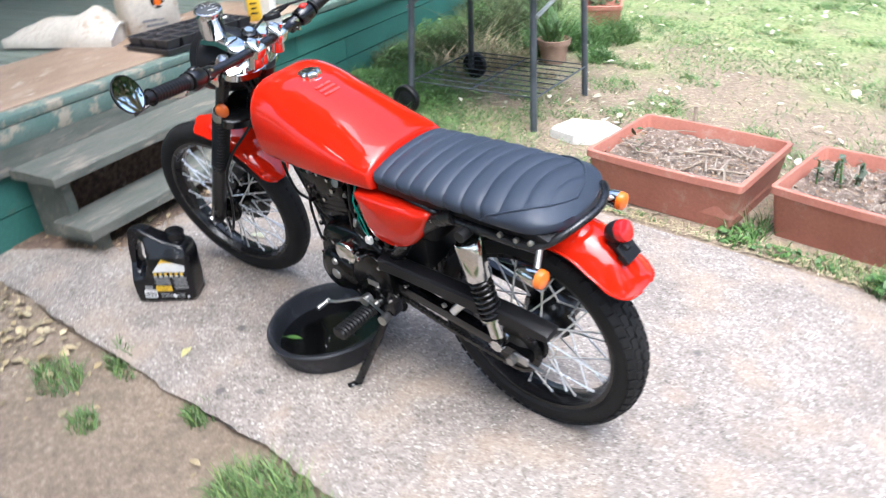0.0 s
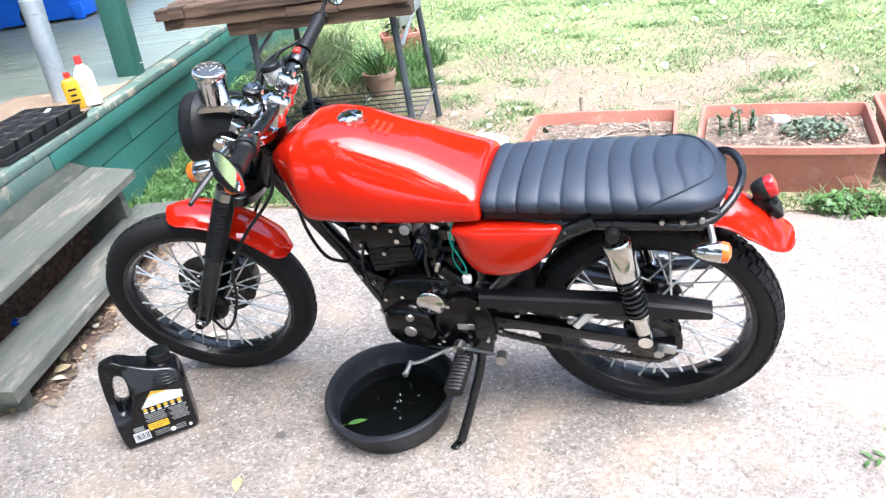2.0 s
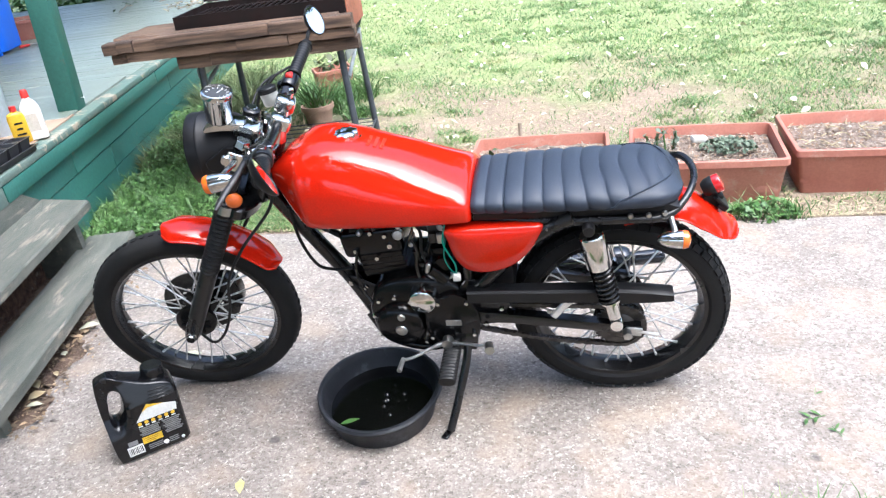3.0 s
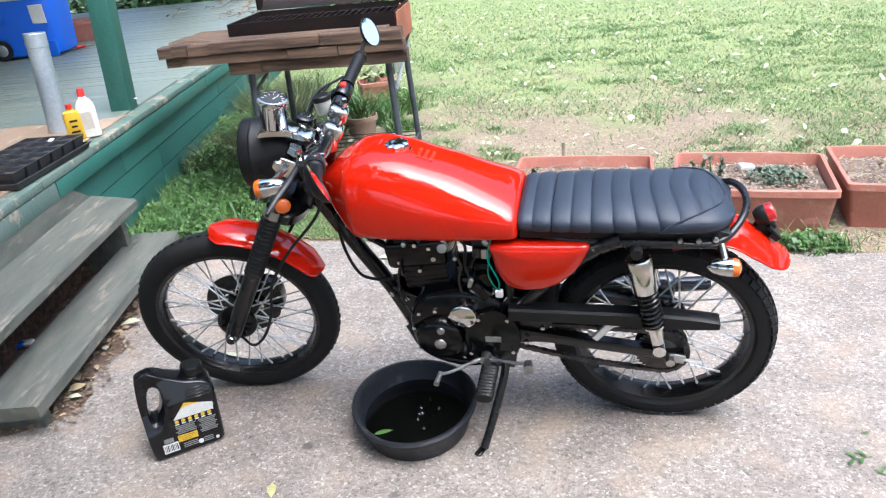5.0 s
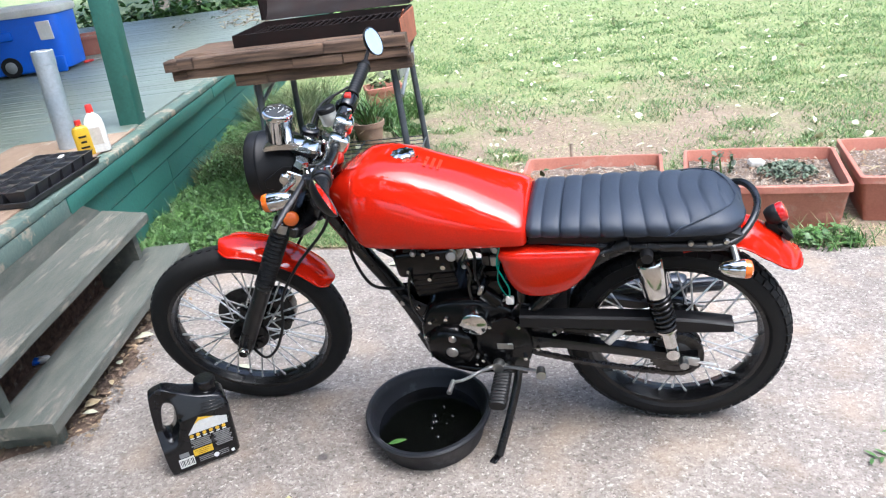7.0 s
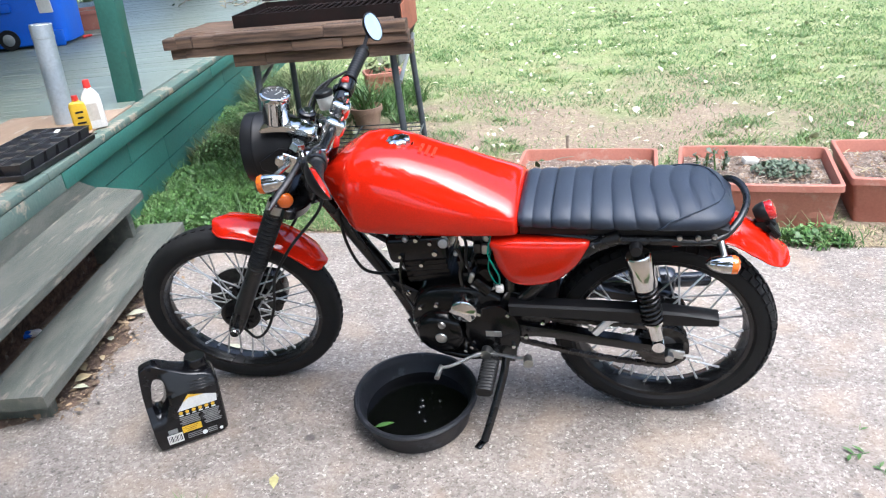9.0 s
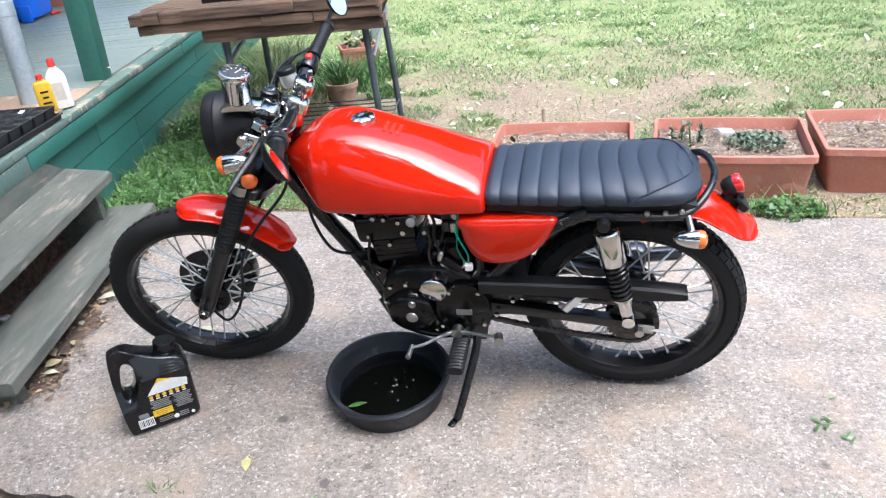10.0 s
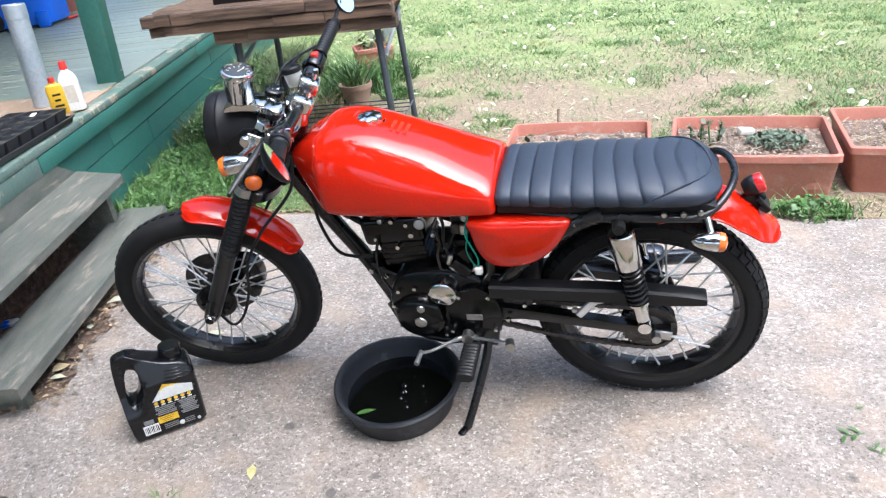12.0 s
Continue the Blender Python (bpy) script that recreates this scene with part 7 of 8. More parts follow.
def build_jug():
    # jug frame: x along the front face, y behind it, z up
    jug = thing("oil_jug", pose(-0.712, -0.288, 0, 0, 0, 40), "black plastic motor oil jug with yellow and white label", "oil jug")
    # one moulded shell: rings of points run from the rim of the grip hole out to the outline
    corner = round_outline([(-0.097, 0.002), (0.0, 0.0), (0.088, 0.002), (0.0955, 0.02), (0.098, 0.1), (0.0975, 0.182), (0.085, 0.206), (0.03, 0.222), (-0.02, 0.246), (-0.056, 0.266), (-0.088, 0.264), (-0.1, 0.245), (-0.107, 0.17), (-0.106, 0.1), (-0.103, 0.02)], 10)
    hx, hz = -0.065, 0.172
    n = 96

    def outline_at(a):
        """Distance from the middle of the hole to the outline in the direction a."""
        best, d = 0.1, V(math.cos(a), math.sin(a))
        for (x0, z0), (x1, z1) in zip(corner, corner[1:] + corner[:1]):
            p, e = V(x0 - hx, z0 - hz), V(x1 - x0, z1 - z0)
            den = d.x * e.y - d.y * e.x
            if abs(den) > 1e-9:
                k, u = (p.x * e.y - p.y * e.x) / den, (p.x * d.y - p.y * d.x) / den
                if k > 0 and -1e-6 <= u <= 1 + 1e-6:
                    best = k
        return best

    def half_depth(x, z):
        top = min(1.0, max(0.0, (z - 0.168) / 0.075))
        grip = min(1.0, max(0.0, (-0.042 - x) / 0.03)) * min(1.0, max(0.0, (z - 0.085) / 0.06))
        return 0.056 - 0.026 * top - 0.03 * grip * (1 - 0.6 * top)

    lobes = []
    for f, e in ((0.0, 0.35), (0.025, 0.75), (0.06, 0.95), (0.12, 1.0), (0.25, 1.0), (0.4, 1.0), (0.55, 1.0), (0.7, 1.0), (0.82, 1.0), (0.9, 1.0), (0.945, 0.97), (0.975, 0.88), (0.993, 0.7), (1.0, 0.45)):
        ring = []
        for i in range(n):
            a = 2 * math.pi * i / n
            c, q = math.cos(a + 0.2), math.sin(a + 0.2)
            r0 = (abs(c / 0.0175) ** 3 + abs(q / 0.052) ** 3) ** (-1 / 3)
            r = r0 + (outline_at(a) - r0) * f
            x, z = hx + r * math.cos(a), max(0.0, hz + r * math.sin(a))
            ring.append((x, z, half_depth(x, z) * e))
        lobes.append(ring)
    bm = bmesh.new()
    rings = [[(x, 0.056 - h, z) for x, z, h in r] for r in lobes] + [[(x, 0.056 + h, z) for x, z, h in r] for r in reversed(lobes)]
    vs = loft(bm, rings, False)
    ring_faces(bm, vs[-1], vs[0])
    part("body", bm, jug_plastic, jug, "moulded black body with grip hole", sharp=60)
    bm = bmesh.new()
    ca = V(0.12, 0.0, 1).normalized()
    co = V(0.05, 0.056, 0.206)
    prof = [(0.03, 0.0), (0.031, 0.012), (0.028, 0.014)]
    lathe(bm, prof, tuple(co), tuple(ca), 28)
    rings = []
    x = ca.orthogonal().normalized()
    y = ca.cross(x)
    for h, r in ((0.012, 0.0285), (0.015, 0.03), (0.04, 0.0295), (0.044, 0.0275)):
        rings.append([co + ca * h + (x * math.cos(a) + y * math.sin(a)) * (r + (0.0009 if i % 2 else 0)) for i, a in ((i, i * math.pi / 32) for i in range(64))])
    loft(bm, rings)
    part("cap", bm, jug_plastic, jug, "ribbed black screw cap", sharp=60)
    # ridges under the shoulder
    for k in range(4):
        z = 0.172 + 0.0085 * k
        bm = bmesh.new()
        box(bm, (0.05, 0.056 - half_depth(0.05, z) - 0.0005, z), (0.07 - 0.006 * k, 0.004, 0.0035), None, 0.001, 1)
        part("ridge", bm, jug_plastic, jug)
    # label print
    f = -0.0008

    def bar(x, z, w, h, mat, name="print"):
        bm = bmesh.new()
        box(bm, (x, f, z), (w, 0.0012, h))
        part(name, bm, mat, jug)

    bm = bmesh.new()
    prism(bm, [(-0.029, 0.1205), (0.081, 0.119), (0.084, 0.142), (0.0095, 0.167)], f - 0.0006, f + 0.0006)
    part("label_band", bm, white_mark, jug, "white label band")
    bm = bmesh.new()
    prism(bm, [(-0.006, 0.149), (0.0095, 0.167), (0.048, 0.1545), (0.01, 0.157)], f - 0.0012, f + 0.0002)
    part("label_flash", bm, yellow_mark, jug, "yellow flash")
    for k in range(6):
        bm = bmesh.new()
        lathe(bm, [(0.0, 0.0015), (0.0052, 0.0012), (0.0056, 0.0)], (-0.022 + 0.018 * k, f + 0.0006, 0.1125), (0, -1, 0), 14)
        part("icon", bm, yellow_mark, jug, "round yellow icon")
        bar(-0.022 + 0.018 * k, 0.104, 0.011, 0.0035, white_mark)
    for k in range(5):
        bar(-0.001 - 0.002 * (k % 2), 0.0965 - 0.0058 * k, 0.056 - 0.005 * (k % 3), 0.0032, grey_mark)
    for k in range(8):
        bar(0.058, 0.0965 - 0.0058 * k, 0.05 - 0.006 * (k % 3), 0.0032, grey_mark)
    bar(-0.003, 0.056, 0.054, 0.021, yellow_mark, "label_panel")
    for k in range(3):
        bar(-0.006, 0.062 - 0.006 * k, 0.04 - 0.007 * k, 0.0018, dial_black)
    bm = bmesh.new()
    box(bm, (-0.053, f, 0.036), (0.042, 0.0012, 0.03))
    part("label_barcode", bm, white_mark, jug, "white barcode patch")
    for k in range(9):
        bm = bmesh.new()
        box(bm, (-0.07 + 0.0042 * k, f - 0.0008, 0.036), (0.0012 + 0.0008 * (k % 3), 0.0008, 0.02))
        part("barcode_bar", bm, dial_black, jug)
    bar(-0.055, 0.061, 0.026, 0.014, grey_mark)
    for k in range(3):
        bar(0.0, 0.036 - 0.006 * k, 0.04, 0.002, grey_mark)
        bar(0.05, 0.034 - 0.006 * k, 0.026, 0.002, grey_mark)
    for x, z, r in ((0.0276, 0.026, 0.0075), (0.074, 0.022, 0.005)):
        bm = bmesh.new()
        lathe(bm, [(0.0, 0.0012), (r * 0.95, 0.001), (r, 0.0)], (x, f + 0.0006, z), (0, -1, 0), 16)
        part("seal", bm, white_mark, jug, "round white seal")


build_motorcycle()
build_tub()
build_jug()

# ---- grass, weeds and fallen leaves ----
def free_lawn(x, y):
    """Where turf may grow: behind the path, clear of the porch and the planters."""
    ok = (y > 1.19) & (x > deck_edge_x(y) + 0.05)
    for px, py, w, d in ((0.255, 1.55, 0.33, 0.27), (0.99, 1.59, 0.33, 0.26), (1.70, 1.66, 0.35, 0.27)):
        ok &= ~((abs(x - px) < w) & (abs(y - py) < d))
    return ok


def patchiness(x, y, s=1.1, off=0.0):
    return np.array([noise.noise((a * s + off, b * s, 1.7)) for a, b in zip(x, y)])


def zs(x, y):
    return np.array([ground_z(a, b) for a, b in zip(x, y)])


def stuff(name, v, t, mat, label, cat):
    ob = part_of(name, array_mesh(name, v, t), mat, sharp=0)
    tagged(ob, label, cat, kind="stuff")
    return ob


def build_lawn():
    rng = np.random.default_rng(11)
    xs, ys = [], []
    for n, y0, y1 in ((330000, 1.2, 16.0),):
        # density thins out evenly with distance
        y = y0 / (1 - rng.uniform(0, 1, n) * (1 - y0 / y1))
        x = 0.4 + (rng.uniform(0, 1, n) - 0.5) * (5.0 + 1.2 * y)
        p = patchiness(x, y) + 0.5 * patchiness(x, y, 3.1, 5)
        grow = np.clip(0.42 + 0.9 * p + 0.16 * (y - 2.6) - 0.62 * np.exp(-((x + 0.2) ** 2 / 1.8 + (y - 2.9) ** 2 / 1.3)), 0.05, 1)
        k = free_lawn(x, y) & (rng.uniform(0, 1, n) < grow)
        xs.append(x[k])
        ys.append(y[k])
    x, y = np.concatenate(xs), np.concatenate(ys)
    n = len(x)
    far = np.clip((y - 2.0) / 8, 0, 1)
    h = rng.uniform(0.01, 0.036, n) * (1 - 0.1 * far)
    w = rng.uniform(0.0025, 0.005, n) * (1 + 2.2 * far)
    v, t = blades(x, y, zs(x, y) - 0.002, h, w, rng.uniform(0.3, 2.2, n), rng)
    stuff("lawn_grass", v, t, grass_blade, "thin patchy lawn grass, green mixed with straw", "grass")
    # coarse tufts standing out of the thin turf
    parts = []
    for k in range(330):
        cx, cy = rng.uniform(-1.8, 4.4), 1.85 + 5.5 * rng.uniform(0, 1) ** 1.4
        if not bool(free_lawn(np.array([cx]), np.array([cy]))[0]):
            continue
        if (cx + 0.2) ** 2 / 1.0 + (cy - 2.9) ** 2 / 0.8 < 1 and k % 2:
            continue
        r = rng.uniform(0.05, 0.2)
        parts.append(clump(cx, cy, r, r * rng.uniform(0.5, 1.0), int(40 + 520 * r), 0.015, 0.06, 0.005, rng, (0.6, 2.2)))
    v, t = join(parts)
    stuff("lawn_tufts", v, t, grass_blade, "coarse green tufts in the thin lawn", "grass")
    # straw lying in the turf
    n = 62000
    x, y = rng.uniform(-3, 5, n), 1.2 + 7.5 * rng.uniform(0, 1, n) ** 1.7
    k = free_lawn(x, y)
    x, y = x[k], y[k]
    c = np.stack([x, y, zs(x, y) + 0.006], 1)
    v, t = leaves(c, rng.uniform(0.02, 0.06, len(c)), 0.12, rng)
    v = v.reshape(-1, 6, 3)
    m = v.mean(1, keepdims=True)
    ax = v[:, 5:6] - v[:, 0:1]
    ax /= np.linalg.norm(ax, axis=2, keepdims=True)
    along = ((v - m) * ax).sum(2, keepdims=True) * ax
    v = m + along + (v - m - along) * 0.14
    stuff("straw_litter", v.reshape(-1, 3), t, straw, "dry straw and dead stems lying in the lawn", "straw")
    # pale fallen leaves
    n = 2600
    x, y = rng.uniform(-4, 7, n), 1.9 + 11 * rng.uniform(0, 1, n) ** 1.2
    k = free_lawn(x, y)
    x, y = x[k], y[k]
    c = np.stack([x, y, zs(x, y) + rng.uniform(0.012, 0.035, len(x))], 1)
    v, t = leaves(c, 0.02 + 0.05 * rng.uniform(0, 1, len(c)) ** 2.4, 0.35, rng)
    stuff("fallen_leaves", v, t, pale_leaf, "pale yellow-white leaves scattered over the lawn", "leaves")


def clump(cx, cy, rx, ry, n, h0, h1, w, rng, lean=(0.3, 1.2)):
    a, r = rng.uniform(0, 2 * np.pi, n), np.sqrt(rng.uniform(0, 1, n))
    x, y = cx + rx * r * np.cos(a), cy + ry * r * np.sin(a)
    h = rng.uniform(h0, h1, n) * (1.1 - 0.4 * r)
    return blades(x, y, zs(x, y) - 0.003, h, np.full(n, w) * rng.uniform(0.7, 1.3, n), rng.uniform(*lean, n), rng)


def join(parts):
    vs, ts, o = [], [], 0
    for v, t in parts:
        vs.append(v)
        ts.append(t + o)
        o += len(v)
    return np.concatenate(vs), np.concatenate(ts)


def weeds(cx, cy, rx, ry, n, h, size, rng):
    a, r = rng.uniform(0, 2 * np.pi, n), np.sqrt(rng.uniform(0, 1, n))
    x, y = cx + rx * r * np.cos(a), cy + ry * r * np.sin(a)
    lump = 0.55 + 0.45 * patchiness(x, y, 6.0)
    c = np.stack([x, y, zs(x, y) + h * lump * np.sqrt(rng.uniform(0.05, 1, n)) * (1.05 - 0.6 * r ** 2)], 1)
    return leaves(c, rng.uniform(0.6, 1.3, n) * size, 0.45, rng)


def build_weeds():
    rng = np.random.default_rng(21)
    # leafy weeds between the porch and the path
    parts = []
    for u, off, rx, n in ((1.15, 0.22, 0.3, 1500), (1.5, 0.24, 0.32, 1700), (1.9, 0.22, 0.32, 1500), (2.3, 0.25, 0.3, 900), (1.35, 0.5, 0.26, 900), (1.75, 0.55, 0.28, 700), (1.2, 0.62, 0.18, 260)):
        p = DECK @ V(off, u, 0)
        parts.append(weeds(p.x, p.y, rx, rx * 0.8, int(n * 2.4), 0.11, 0.019, rng))
        parts.append(clump(p.x, p.y, rx, rx * 0.8, n // 3, 0.05, 0.15, 0.005, rng, (0.3, 1.4)))
    v, t = join(parts)
    stuff("weed_patch", v, t, green_leaf, "lush green leafy weeds growing beside the porch", "weeds")
    # weeds at planter feet
    v, t = join([weeds(1.2, 1.22, 0.14, 0.1, 330, 0.13, 0.024, rng), weeds(0.6, 1.3, 0.07, 0.1, 110, 0.07, 0.024, rng), weeds(0.0, 1.24, 0.3, 0.05, 120, 0.04, 0.022, rng), weeds(0.8, 1.25, 0.16, 0.05, 90, 0.05, 0.022, rng), clump(1.22, 1.2, 0.16, 0.09, 120, 0.05, 0.14, 0.005, rng), clump(0.62, 1.33, 0.08, 0.14, 110, 0.04, 0.11, 0.005, rng)])
    stuff("planter_weeds", v, t, green_leaf, "small green weeds at the feet of the planters", "weeds")
    # tall drying grass under and behind the grill
    parts = []
    for k in range(44):
        u = rng.uniform(2.2, 4.2)
        off = 0.08 + rng.uniform(0, 0.55) * min(1.0, 0.45 + 0.4 * (u - 1.95))
        p = DECK @ V(off, u, 0)
        parts.append(clump(p.x, p.y, 0.12, 0.12, 220, 0.07, 0.16 + 0.16 * min(1.0, u - 1.95), 0.006, rng, (0.3, 1.5)))
    v, t = join(parts)
    stuff("tall_grass", v, t, dry_grass, "tall drying ornamental grass beside the porch", "grass")
    # straw-dry clumps in front of the pot and shaggy growth beside it
    parts = []
    for x, y, r, n, h in ((-1.62, 2.55, 0.14, 260, 0.24), (-1.75, 2.35, 0.12, 200, 0.2), (-1.5, 2.75, 0.12, 180, 0.2), (-1.85, 2.75, 0.16, 260, 0.26), (-1.2, 2.6, 0.1, 90, 0.08)):
        parts.append(clump(x, y, r, r, n, 0.06, h, 0.006, rng, (0.4, 1.8)))
    v, t = join(parts)
    stuff("dry_clumps", v, t, straw, "straw-coloured dry grass clumps behind the grill", "grass")
    parts = []
    for x, y, r, n, h in ((-1.52, 3.05, 0.14, 420, 0.22), (-1.6, 3.3, 0.2, 500, 0.3), (-1.35, 3.35, 0.16, 400, 0.26), (-1.1, 3.1, 0.12, 220, 0.12), (-1.3, 3.62, 0.2, 380, 0.3)):
        parts.append(clump(x, y, r, r, n, 0.05, h, 0.007, rng, (0.4, 1.8)))
        parts.append(weeds(x, y, r, r, n // 2, h * 0.7, 0.022, rng))
    v, t = join(parts)
    stuff("shaggy_weeds", v, t, green_leaf, "shaggy green weeds round the flower pot", "weeds")
    parts = []
    for u, off, rx, h in ((1.9, 0.14, 0.18, 0.18), (2.3, 0.17, 0.22, 0.26), (2.75, 0.2, 0.26, 0.32), (3.2, 0.24, 0.3, 0.36)):
        p = DECK @ V(off, u, 0)
        parts.append(weeds(p.x, p.y, rx, rx * 0.8, 2600, h, 0.018, rng))
    v, t = join(parts)
    stuff("weed_bush", v, t, green_leaf, "bushy dark green weeds against the porch boards", "weeds")
    parts = []
    for k in range(22):
        u, off = rng.uniform(1.7, 4.0), rng.uniform(0.08, 1.0)
        p = DECK @ V(off, u, 0)
        parts.append(clump(p.x, p.y, 0.1, 0.1, 60, 0.06, 0.2, 0.006, rng))
    v, t = join(parts)
    stuff("green_tufts", v, t, grass_blade, "rough green grass tufts round the grill", "grass")
    # tufts in the bare soil before the path
    for x, y, r, n, h in ((-0.66, -0.70, 0.1, 230, 0.075), (-0.59, -0.545, 0.05, 120, 0.07), (-0.40, -0.74, 0.06, 120, 0.06), (-0.16, -0.53, 0.035, 60, 0.07), (0.24, -0.60, 0.17, 900, 0.10), (0.42, -0.56, 0.13, 420, 0.08), (-0.52, -0.55, 0.05, 80, 0.055), (-0.17, -0.525, 0.06, 80, 0.05), (0.98, -0.50, 0.2, 620, 0.09), (1.2, -0.46, 0.2, 620, 0.09), (0.82, -0.52, 0.1, 160, 0.06), (1.45, -0.46, 0.2, 500, 0.08)):
        v, t = clump(x, y, r, r * 0.7, n, h * 0.4, h, 0.0042, rng)
        stuff("grass_tuft", v, t, grass_blade, "tuft of green grass by the path edge", "grass")
    # dead leaves on the soil before the path and along the steps
    n = 520
    x, y = rng.uniform(-1.6, 0.6, n), -0.58 - 1.1 * rng.uniform(0, 1, n) ** 1.6
    keep = rng.uniform(0, 1, n) < np.clip(0.25 - 0.55 * (x + 0.55), 0.12, 1)
    x, y = x[keep], y[keep]
    c = np.stack([x, y, zs(x, y) + 0.008], 1)
    v1, t1 = leaves(c, 0.01 + 0.035 * rng.uniform(0, 1, len(c)) ** 2, 0.2, rng)
    stuff("dead_leaves", v1, t1, dead_leaf, "dead leaves on bare soil before the path", "leaves")
    n = 120
    x, y = rng.normal(-1.15, 0.24, n), -0.58 - np.abs(rng.normal(0, 0.2, n))
    c = np.stack([x, y, zs(x, y) + 0.012], 1)
    v, t = leaves(c, rng.uniform(0.02, 0.05, n), 0.25, rng)
    stuff("tan_leaves", v, t, dead_leaf, "tan dry leaves gathered on soil before the path", "leaves")
    n = 2200
    off, u = rng.normal(0.37, 0.045, n), rng.uniform(-0.38, 0.95, n)
    off = np.where(rng.uniform(0, 1, n) < 0.55, rng.uniform(0.0, 0.36, n), off)
    p = np.array([tuple(DECK @ V(a, b, 0.013)) for a, b in zip(off, u)])
    v, t = leaves(p, 0.005 + 0.026 * rng.uniform(0, 1, n) ** 3.5, 0.3, rng)
    stuff("leaf_litter", v, t, litter_leaf, "brown leaf litter swept against the steps", "leaves")


def build_loose_leaves():
    rng = np.random.default_rng(5)
    for x, y, s, mat, lab in ((-0.405, -0.405, 0.05, yellow_leaf, "yellow fallen leaf on the concrete"), (-0.86, 0.18, 0.08, pale_leaf, "large pale dry leaf on the concrete"), (-1.375, 0.343, 0.085, pale_leaf, "large pale dry leaf by the steps"), (-1.354, 0.167, 0.035, pale_leaf, "small pale dry leaf by the steps"), (-1.328, -0.015, 0.065, dead_leaf, "tan dry leaf by the steps"), (-1.257, -0.118, 0.055, pale_leaf, "pale dry leaf by the steps"), (-1.285, -0.069, 0.06, dead_leaf, "tan dry leaf by the steps"), (-1.30, 0.05, 0.04, dead_leaf, "tan dry leaf by the steps"), (-0.55, 1.0, 0.06, pale_leaf, "pale leaf on the concrete")):
        v, t = leaves(np.array([(0, 0, 0.004)]), np.array([s]), 0.08, rng)
        ob = part_of("fallen_leaf", array_mesh("fallen_leaf", v, t), mat, sharp=0)
        ob.location = (x, y, 0.012 if x < -1.2 else 0)
        tagged(ob, lab, "leaf")
    # two small sprigs dropped on the path
    for x, y, turn, size, count in ((1.07, -0.07, 200, 0.6, 4), (1.11, -0.12, 110, 0.45, 3), (1.10, 0.04, 75, 0.4, 1)):
        sprig = thing("leaf_sprig", pose(x, y, 0.001, 0, 0, turn) @ Matrix.Scale(size, 4), "small green leaf sprig lying on the concrete", "leaf", "sprigs on the path")
        bm = bmesh.new()
        tube(bm, smooth_path([(-0.05, 0, 0.003), (-0.01, 0.006, 0.005), (0.04, 0, 0.003)], 4), 0.0016, 5)
        part("stem", bm, green_leaf, sprig)
        for k in range(count):
            bm = bmesh.new()
            out = [(0.0, 0.0), (0.012, 0.006), (0.027, 0.008), (0.042, 0.005), (0.055, 0.0), (0.042, -0.005), (0.027, -0.008), (0.012, -0.006)]
            loft(bm, [[(a, b, z + abs(b) * 0.5 + 0.15 * a) for a, b in out] for z in (0.003, 0.0036)])
            part("leaf", move(bm, Matrix.Translation((-0.03 + 0.022 * k, 0, 0)) @ Matrix.Rotation(radians(50 if k % 2 else -55), 4, "Z")), green_leaf, sprig)
    # pale flat stone beside the grill leg
    st = thing("stone_slab", pose(-0.42, 1.86, -0.02, 0, 0, 15), "pale broken concrete slab lying by the grill", "stone slab")
    bm = bmesh.new()
    out = [(-0.16, -0.06), (-0.02, -0.12), (0.14, -0.08), (0.2, 0.03), (0.1, 0.11), (-0.1, 0.1)]
    loft(bm, [[(x * k, y * k, z) for x, y in out] for z, k in ((0.0, 1.0), (0.05, 0.98), (0.062, 0.9))])
    part("slab", bm, white_stone, st, sharp=30)
    # garden growth past the far end of the porch
    rng2 = np.random.default_rng(31)
    parts = []
    for k in range(60):
        p = DECK @ V(rng2.uniform(-5.0, 0.6), rng2.uniform(9.5, 10.6), 0)
        parts.append(weeds(p.x, p.y, 0.4, 0.35, 220, 1.1, 0.12, rng2))
    v, t = join(parts)
    stuff("shrub_border", v, t, green_leaf, "leafy green plants past the end of the porch", "shrubs")


build_lawn()
build_weeds()
build_loose_leaves()


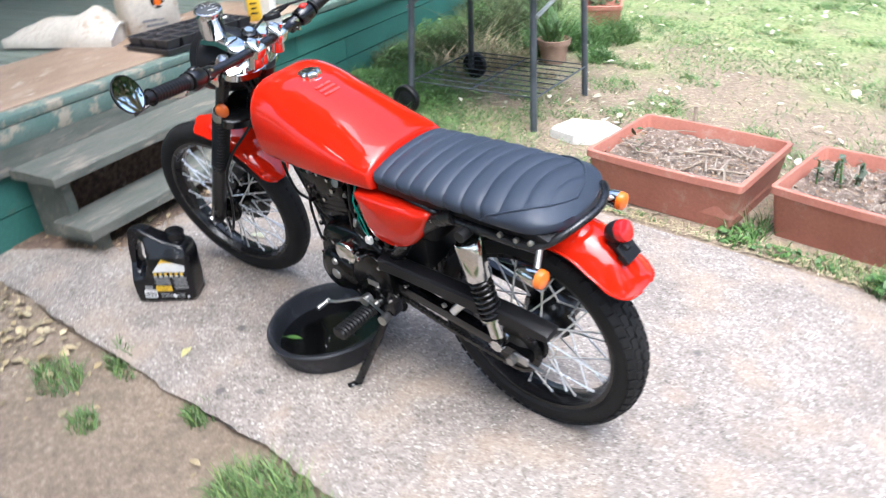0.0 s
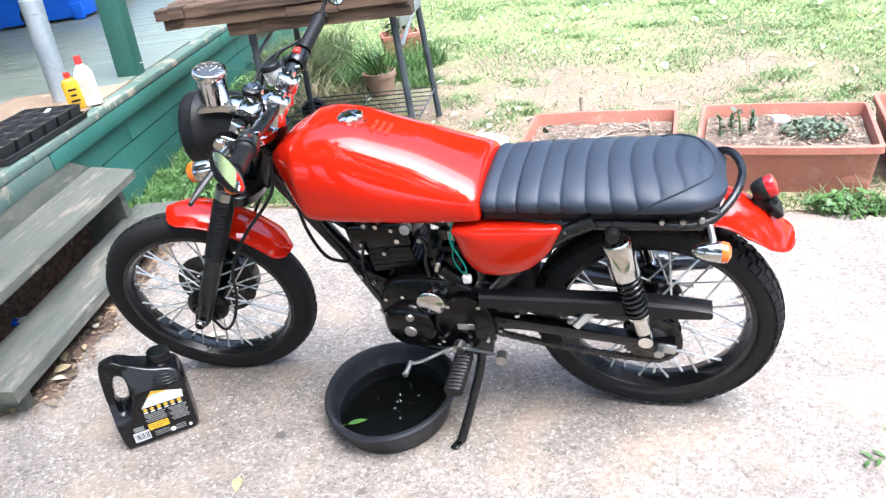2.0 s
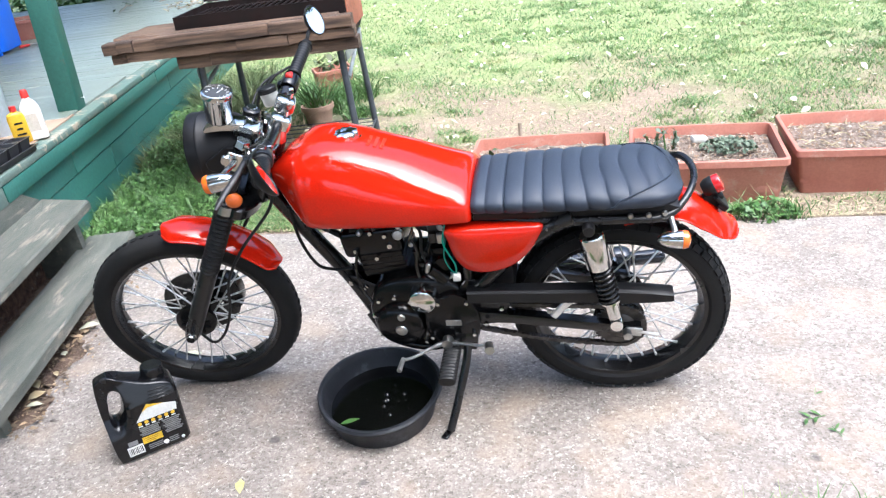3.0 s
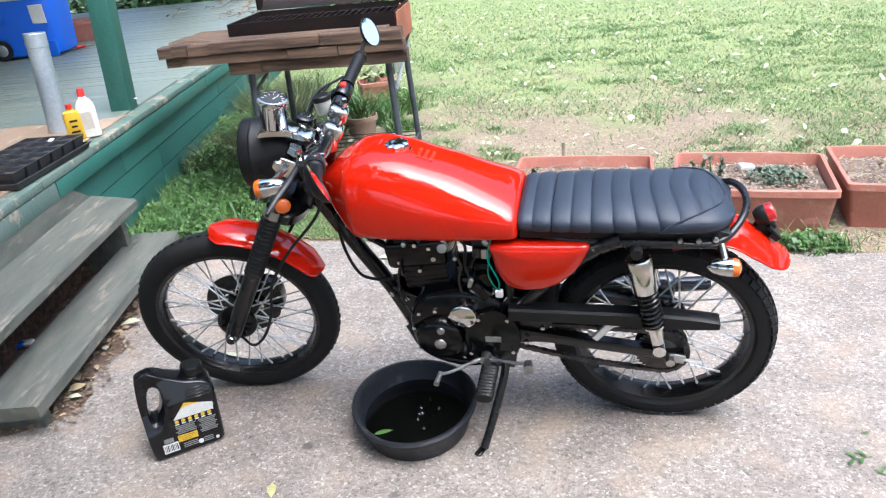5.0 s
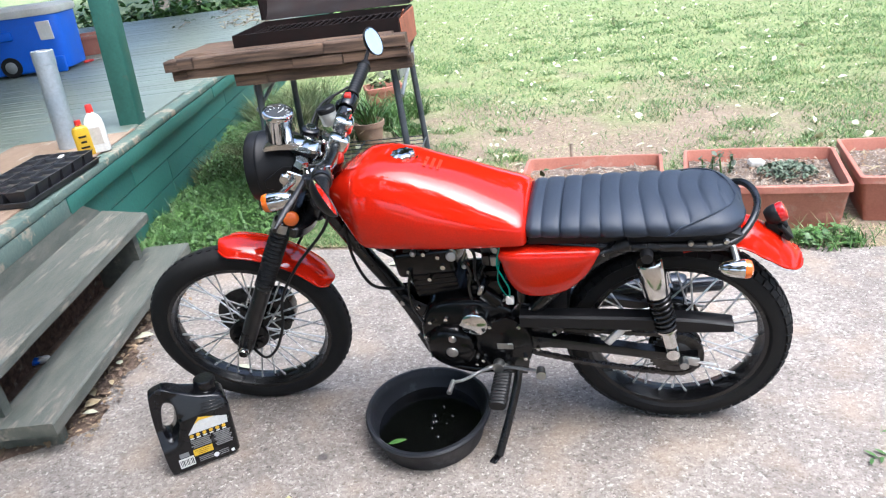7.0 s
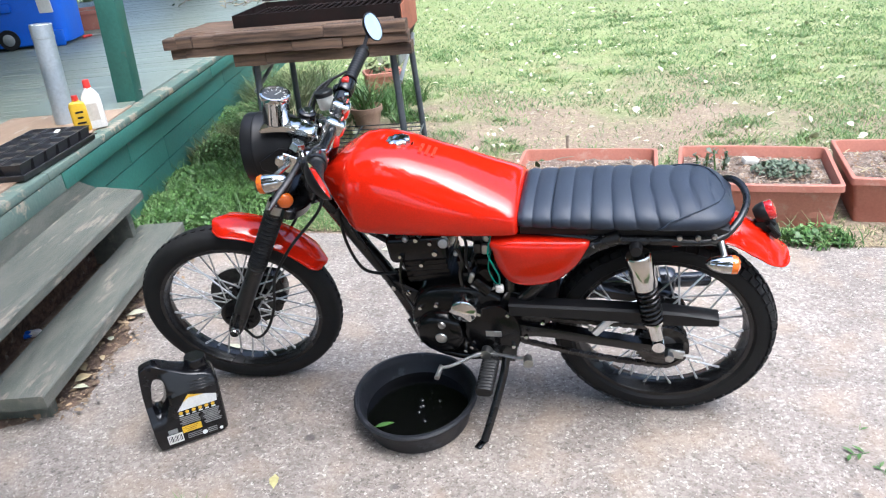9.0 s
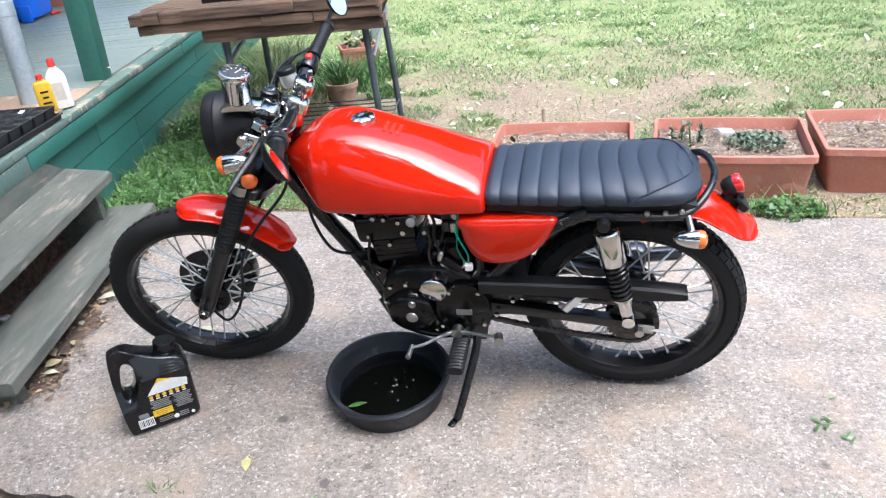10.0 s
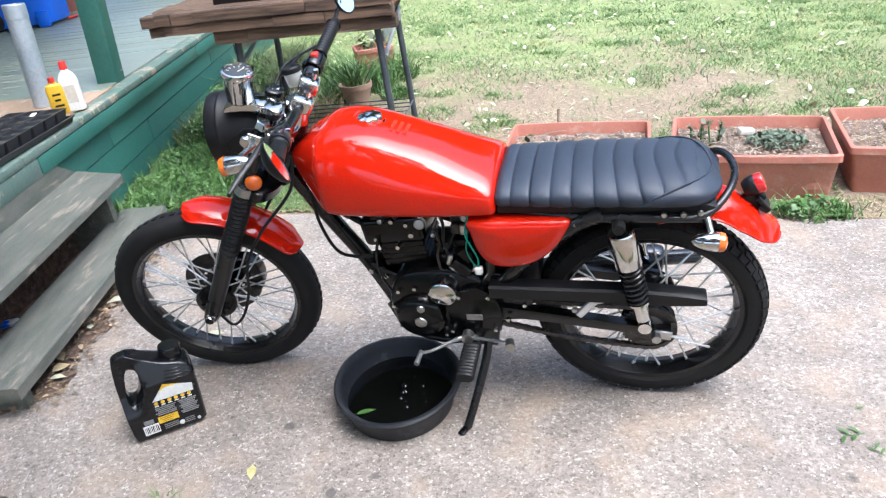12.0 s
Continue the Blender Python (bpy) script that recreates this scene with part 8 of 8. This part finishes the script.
# ---- unseen trees, added round the yard to block sky and fill reflections ----
def build_tree(m, seed, tall):
    rng = np.random.default_rng(seed)
    r = random.Random(seed)
    tree = thing("tree", m, "unseen leafy broad tree with grey trunk, added for shade and reflections", "tree", "trees round the yard")
    bm = bmesh.new()
    tube(bm, smooth_path([(0, 0, -0.1), (0.05, 0.03, tall * 0.2), (-0.04, 0.05, tall * 0.45), (0.06, -0.02, tall * 0.75)], 5), [0.24 - 0.011 * i for i in range(16)], 12)
    part("trunk", bm, twig_bark, tree, "grey bark trunk")
    cs = []
    for k in range(9):
        a, z0 = k * 2.4 + r.uniform(-0.3, 0.3), tall * r.uniform(0.28, 0.62)
        L = tall * r.uniform(0.22, 0.36)
        tip = V(math.cos(a) * L, math.sin(a) * L, z0 + L * r.uniform(0.35, 0.8))
        bm = bmesh.new()
        tube(bm, smooth_path([(0, 0, z0), tuple(V(0, 0, z0).lerp(tip, 0.5) + V(0, 0, 0.12)), tuple(tip)], 4), [0.09 - 0.0085 * i for i in range(9)], 8)
        part("limb", bm, twig_bark, tree)
        n = 420
        d = rng.normal(0, 1, (n, 3))
        d /= np.linalg.norm(d, axis=1, keepdims=True)
        cs.append(np.array(tip) + d * (tall * 0.17 * rng.uniform(0.35, 1, (n, 1))) * np.array([1, 1, 0.75]))
    c = np.concatenate(cs)
    v, t = leaves(c, rng.uniform(0.16, 0.3, len(c)), 0.6, rng)
    tagged(part_of("crown", array_mesh("crown", v, t), tree_leaf, tree, "green leafy crown", sharp=0), kind="stuff")
    return tree


def build_trees():
    # all out of view: near ones shade the left, far ones darken reflections
    first = build_tree(pose(-3.2, -7.2, 0), 41, 7.0)
    for i, (x, y, a, s) in enumerate(((0.6, -8.4, 70, 1), (4.2, -7.4, 150, 1), (7.6, -4.6, 210, 1), (-6.0, -4.4, 20, 1), (9.6, 0.4, 300, 1), (10.5, 5.4, 120, 1), (-1.3, -4.2, 250, 1.12), (-9, 27, 40, 2.7), (-1, 28, 100, 2.9), (-6, 20, 15, 3.0), (-3.5, 24, 200, 3.4), (-12, 17, 330, 2.8), (7, 27, 160, 2.7), (15, 25, 250, 2.8), (22, 18, 310, 2.7))):
        copy_thing(first, pose(x, y, 0, 0, 0, a) @ Matrix.Scale(s, 4))


build_trees()
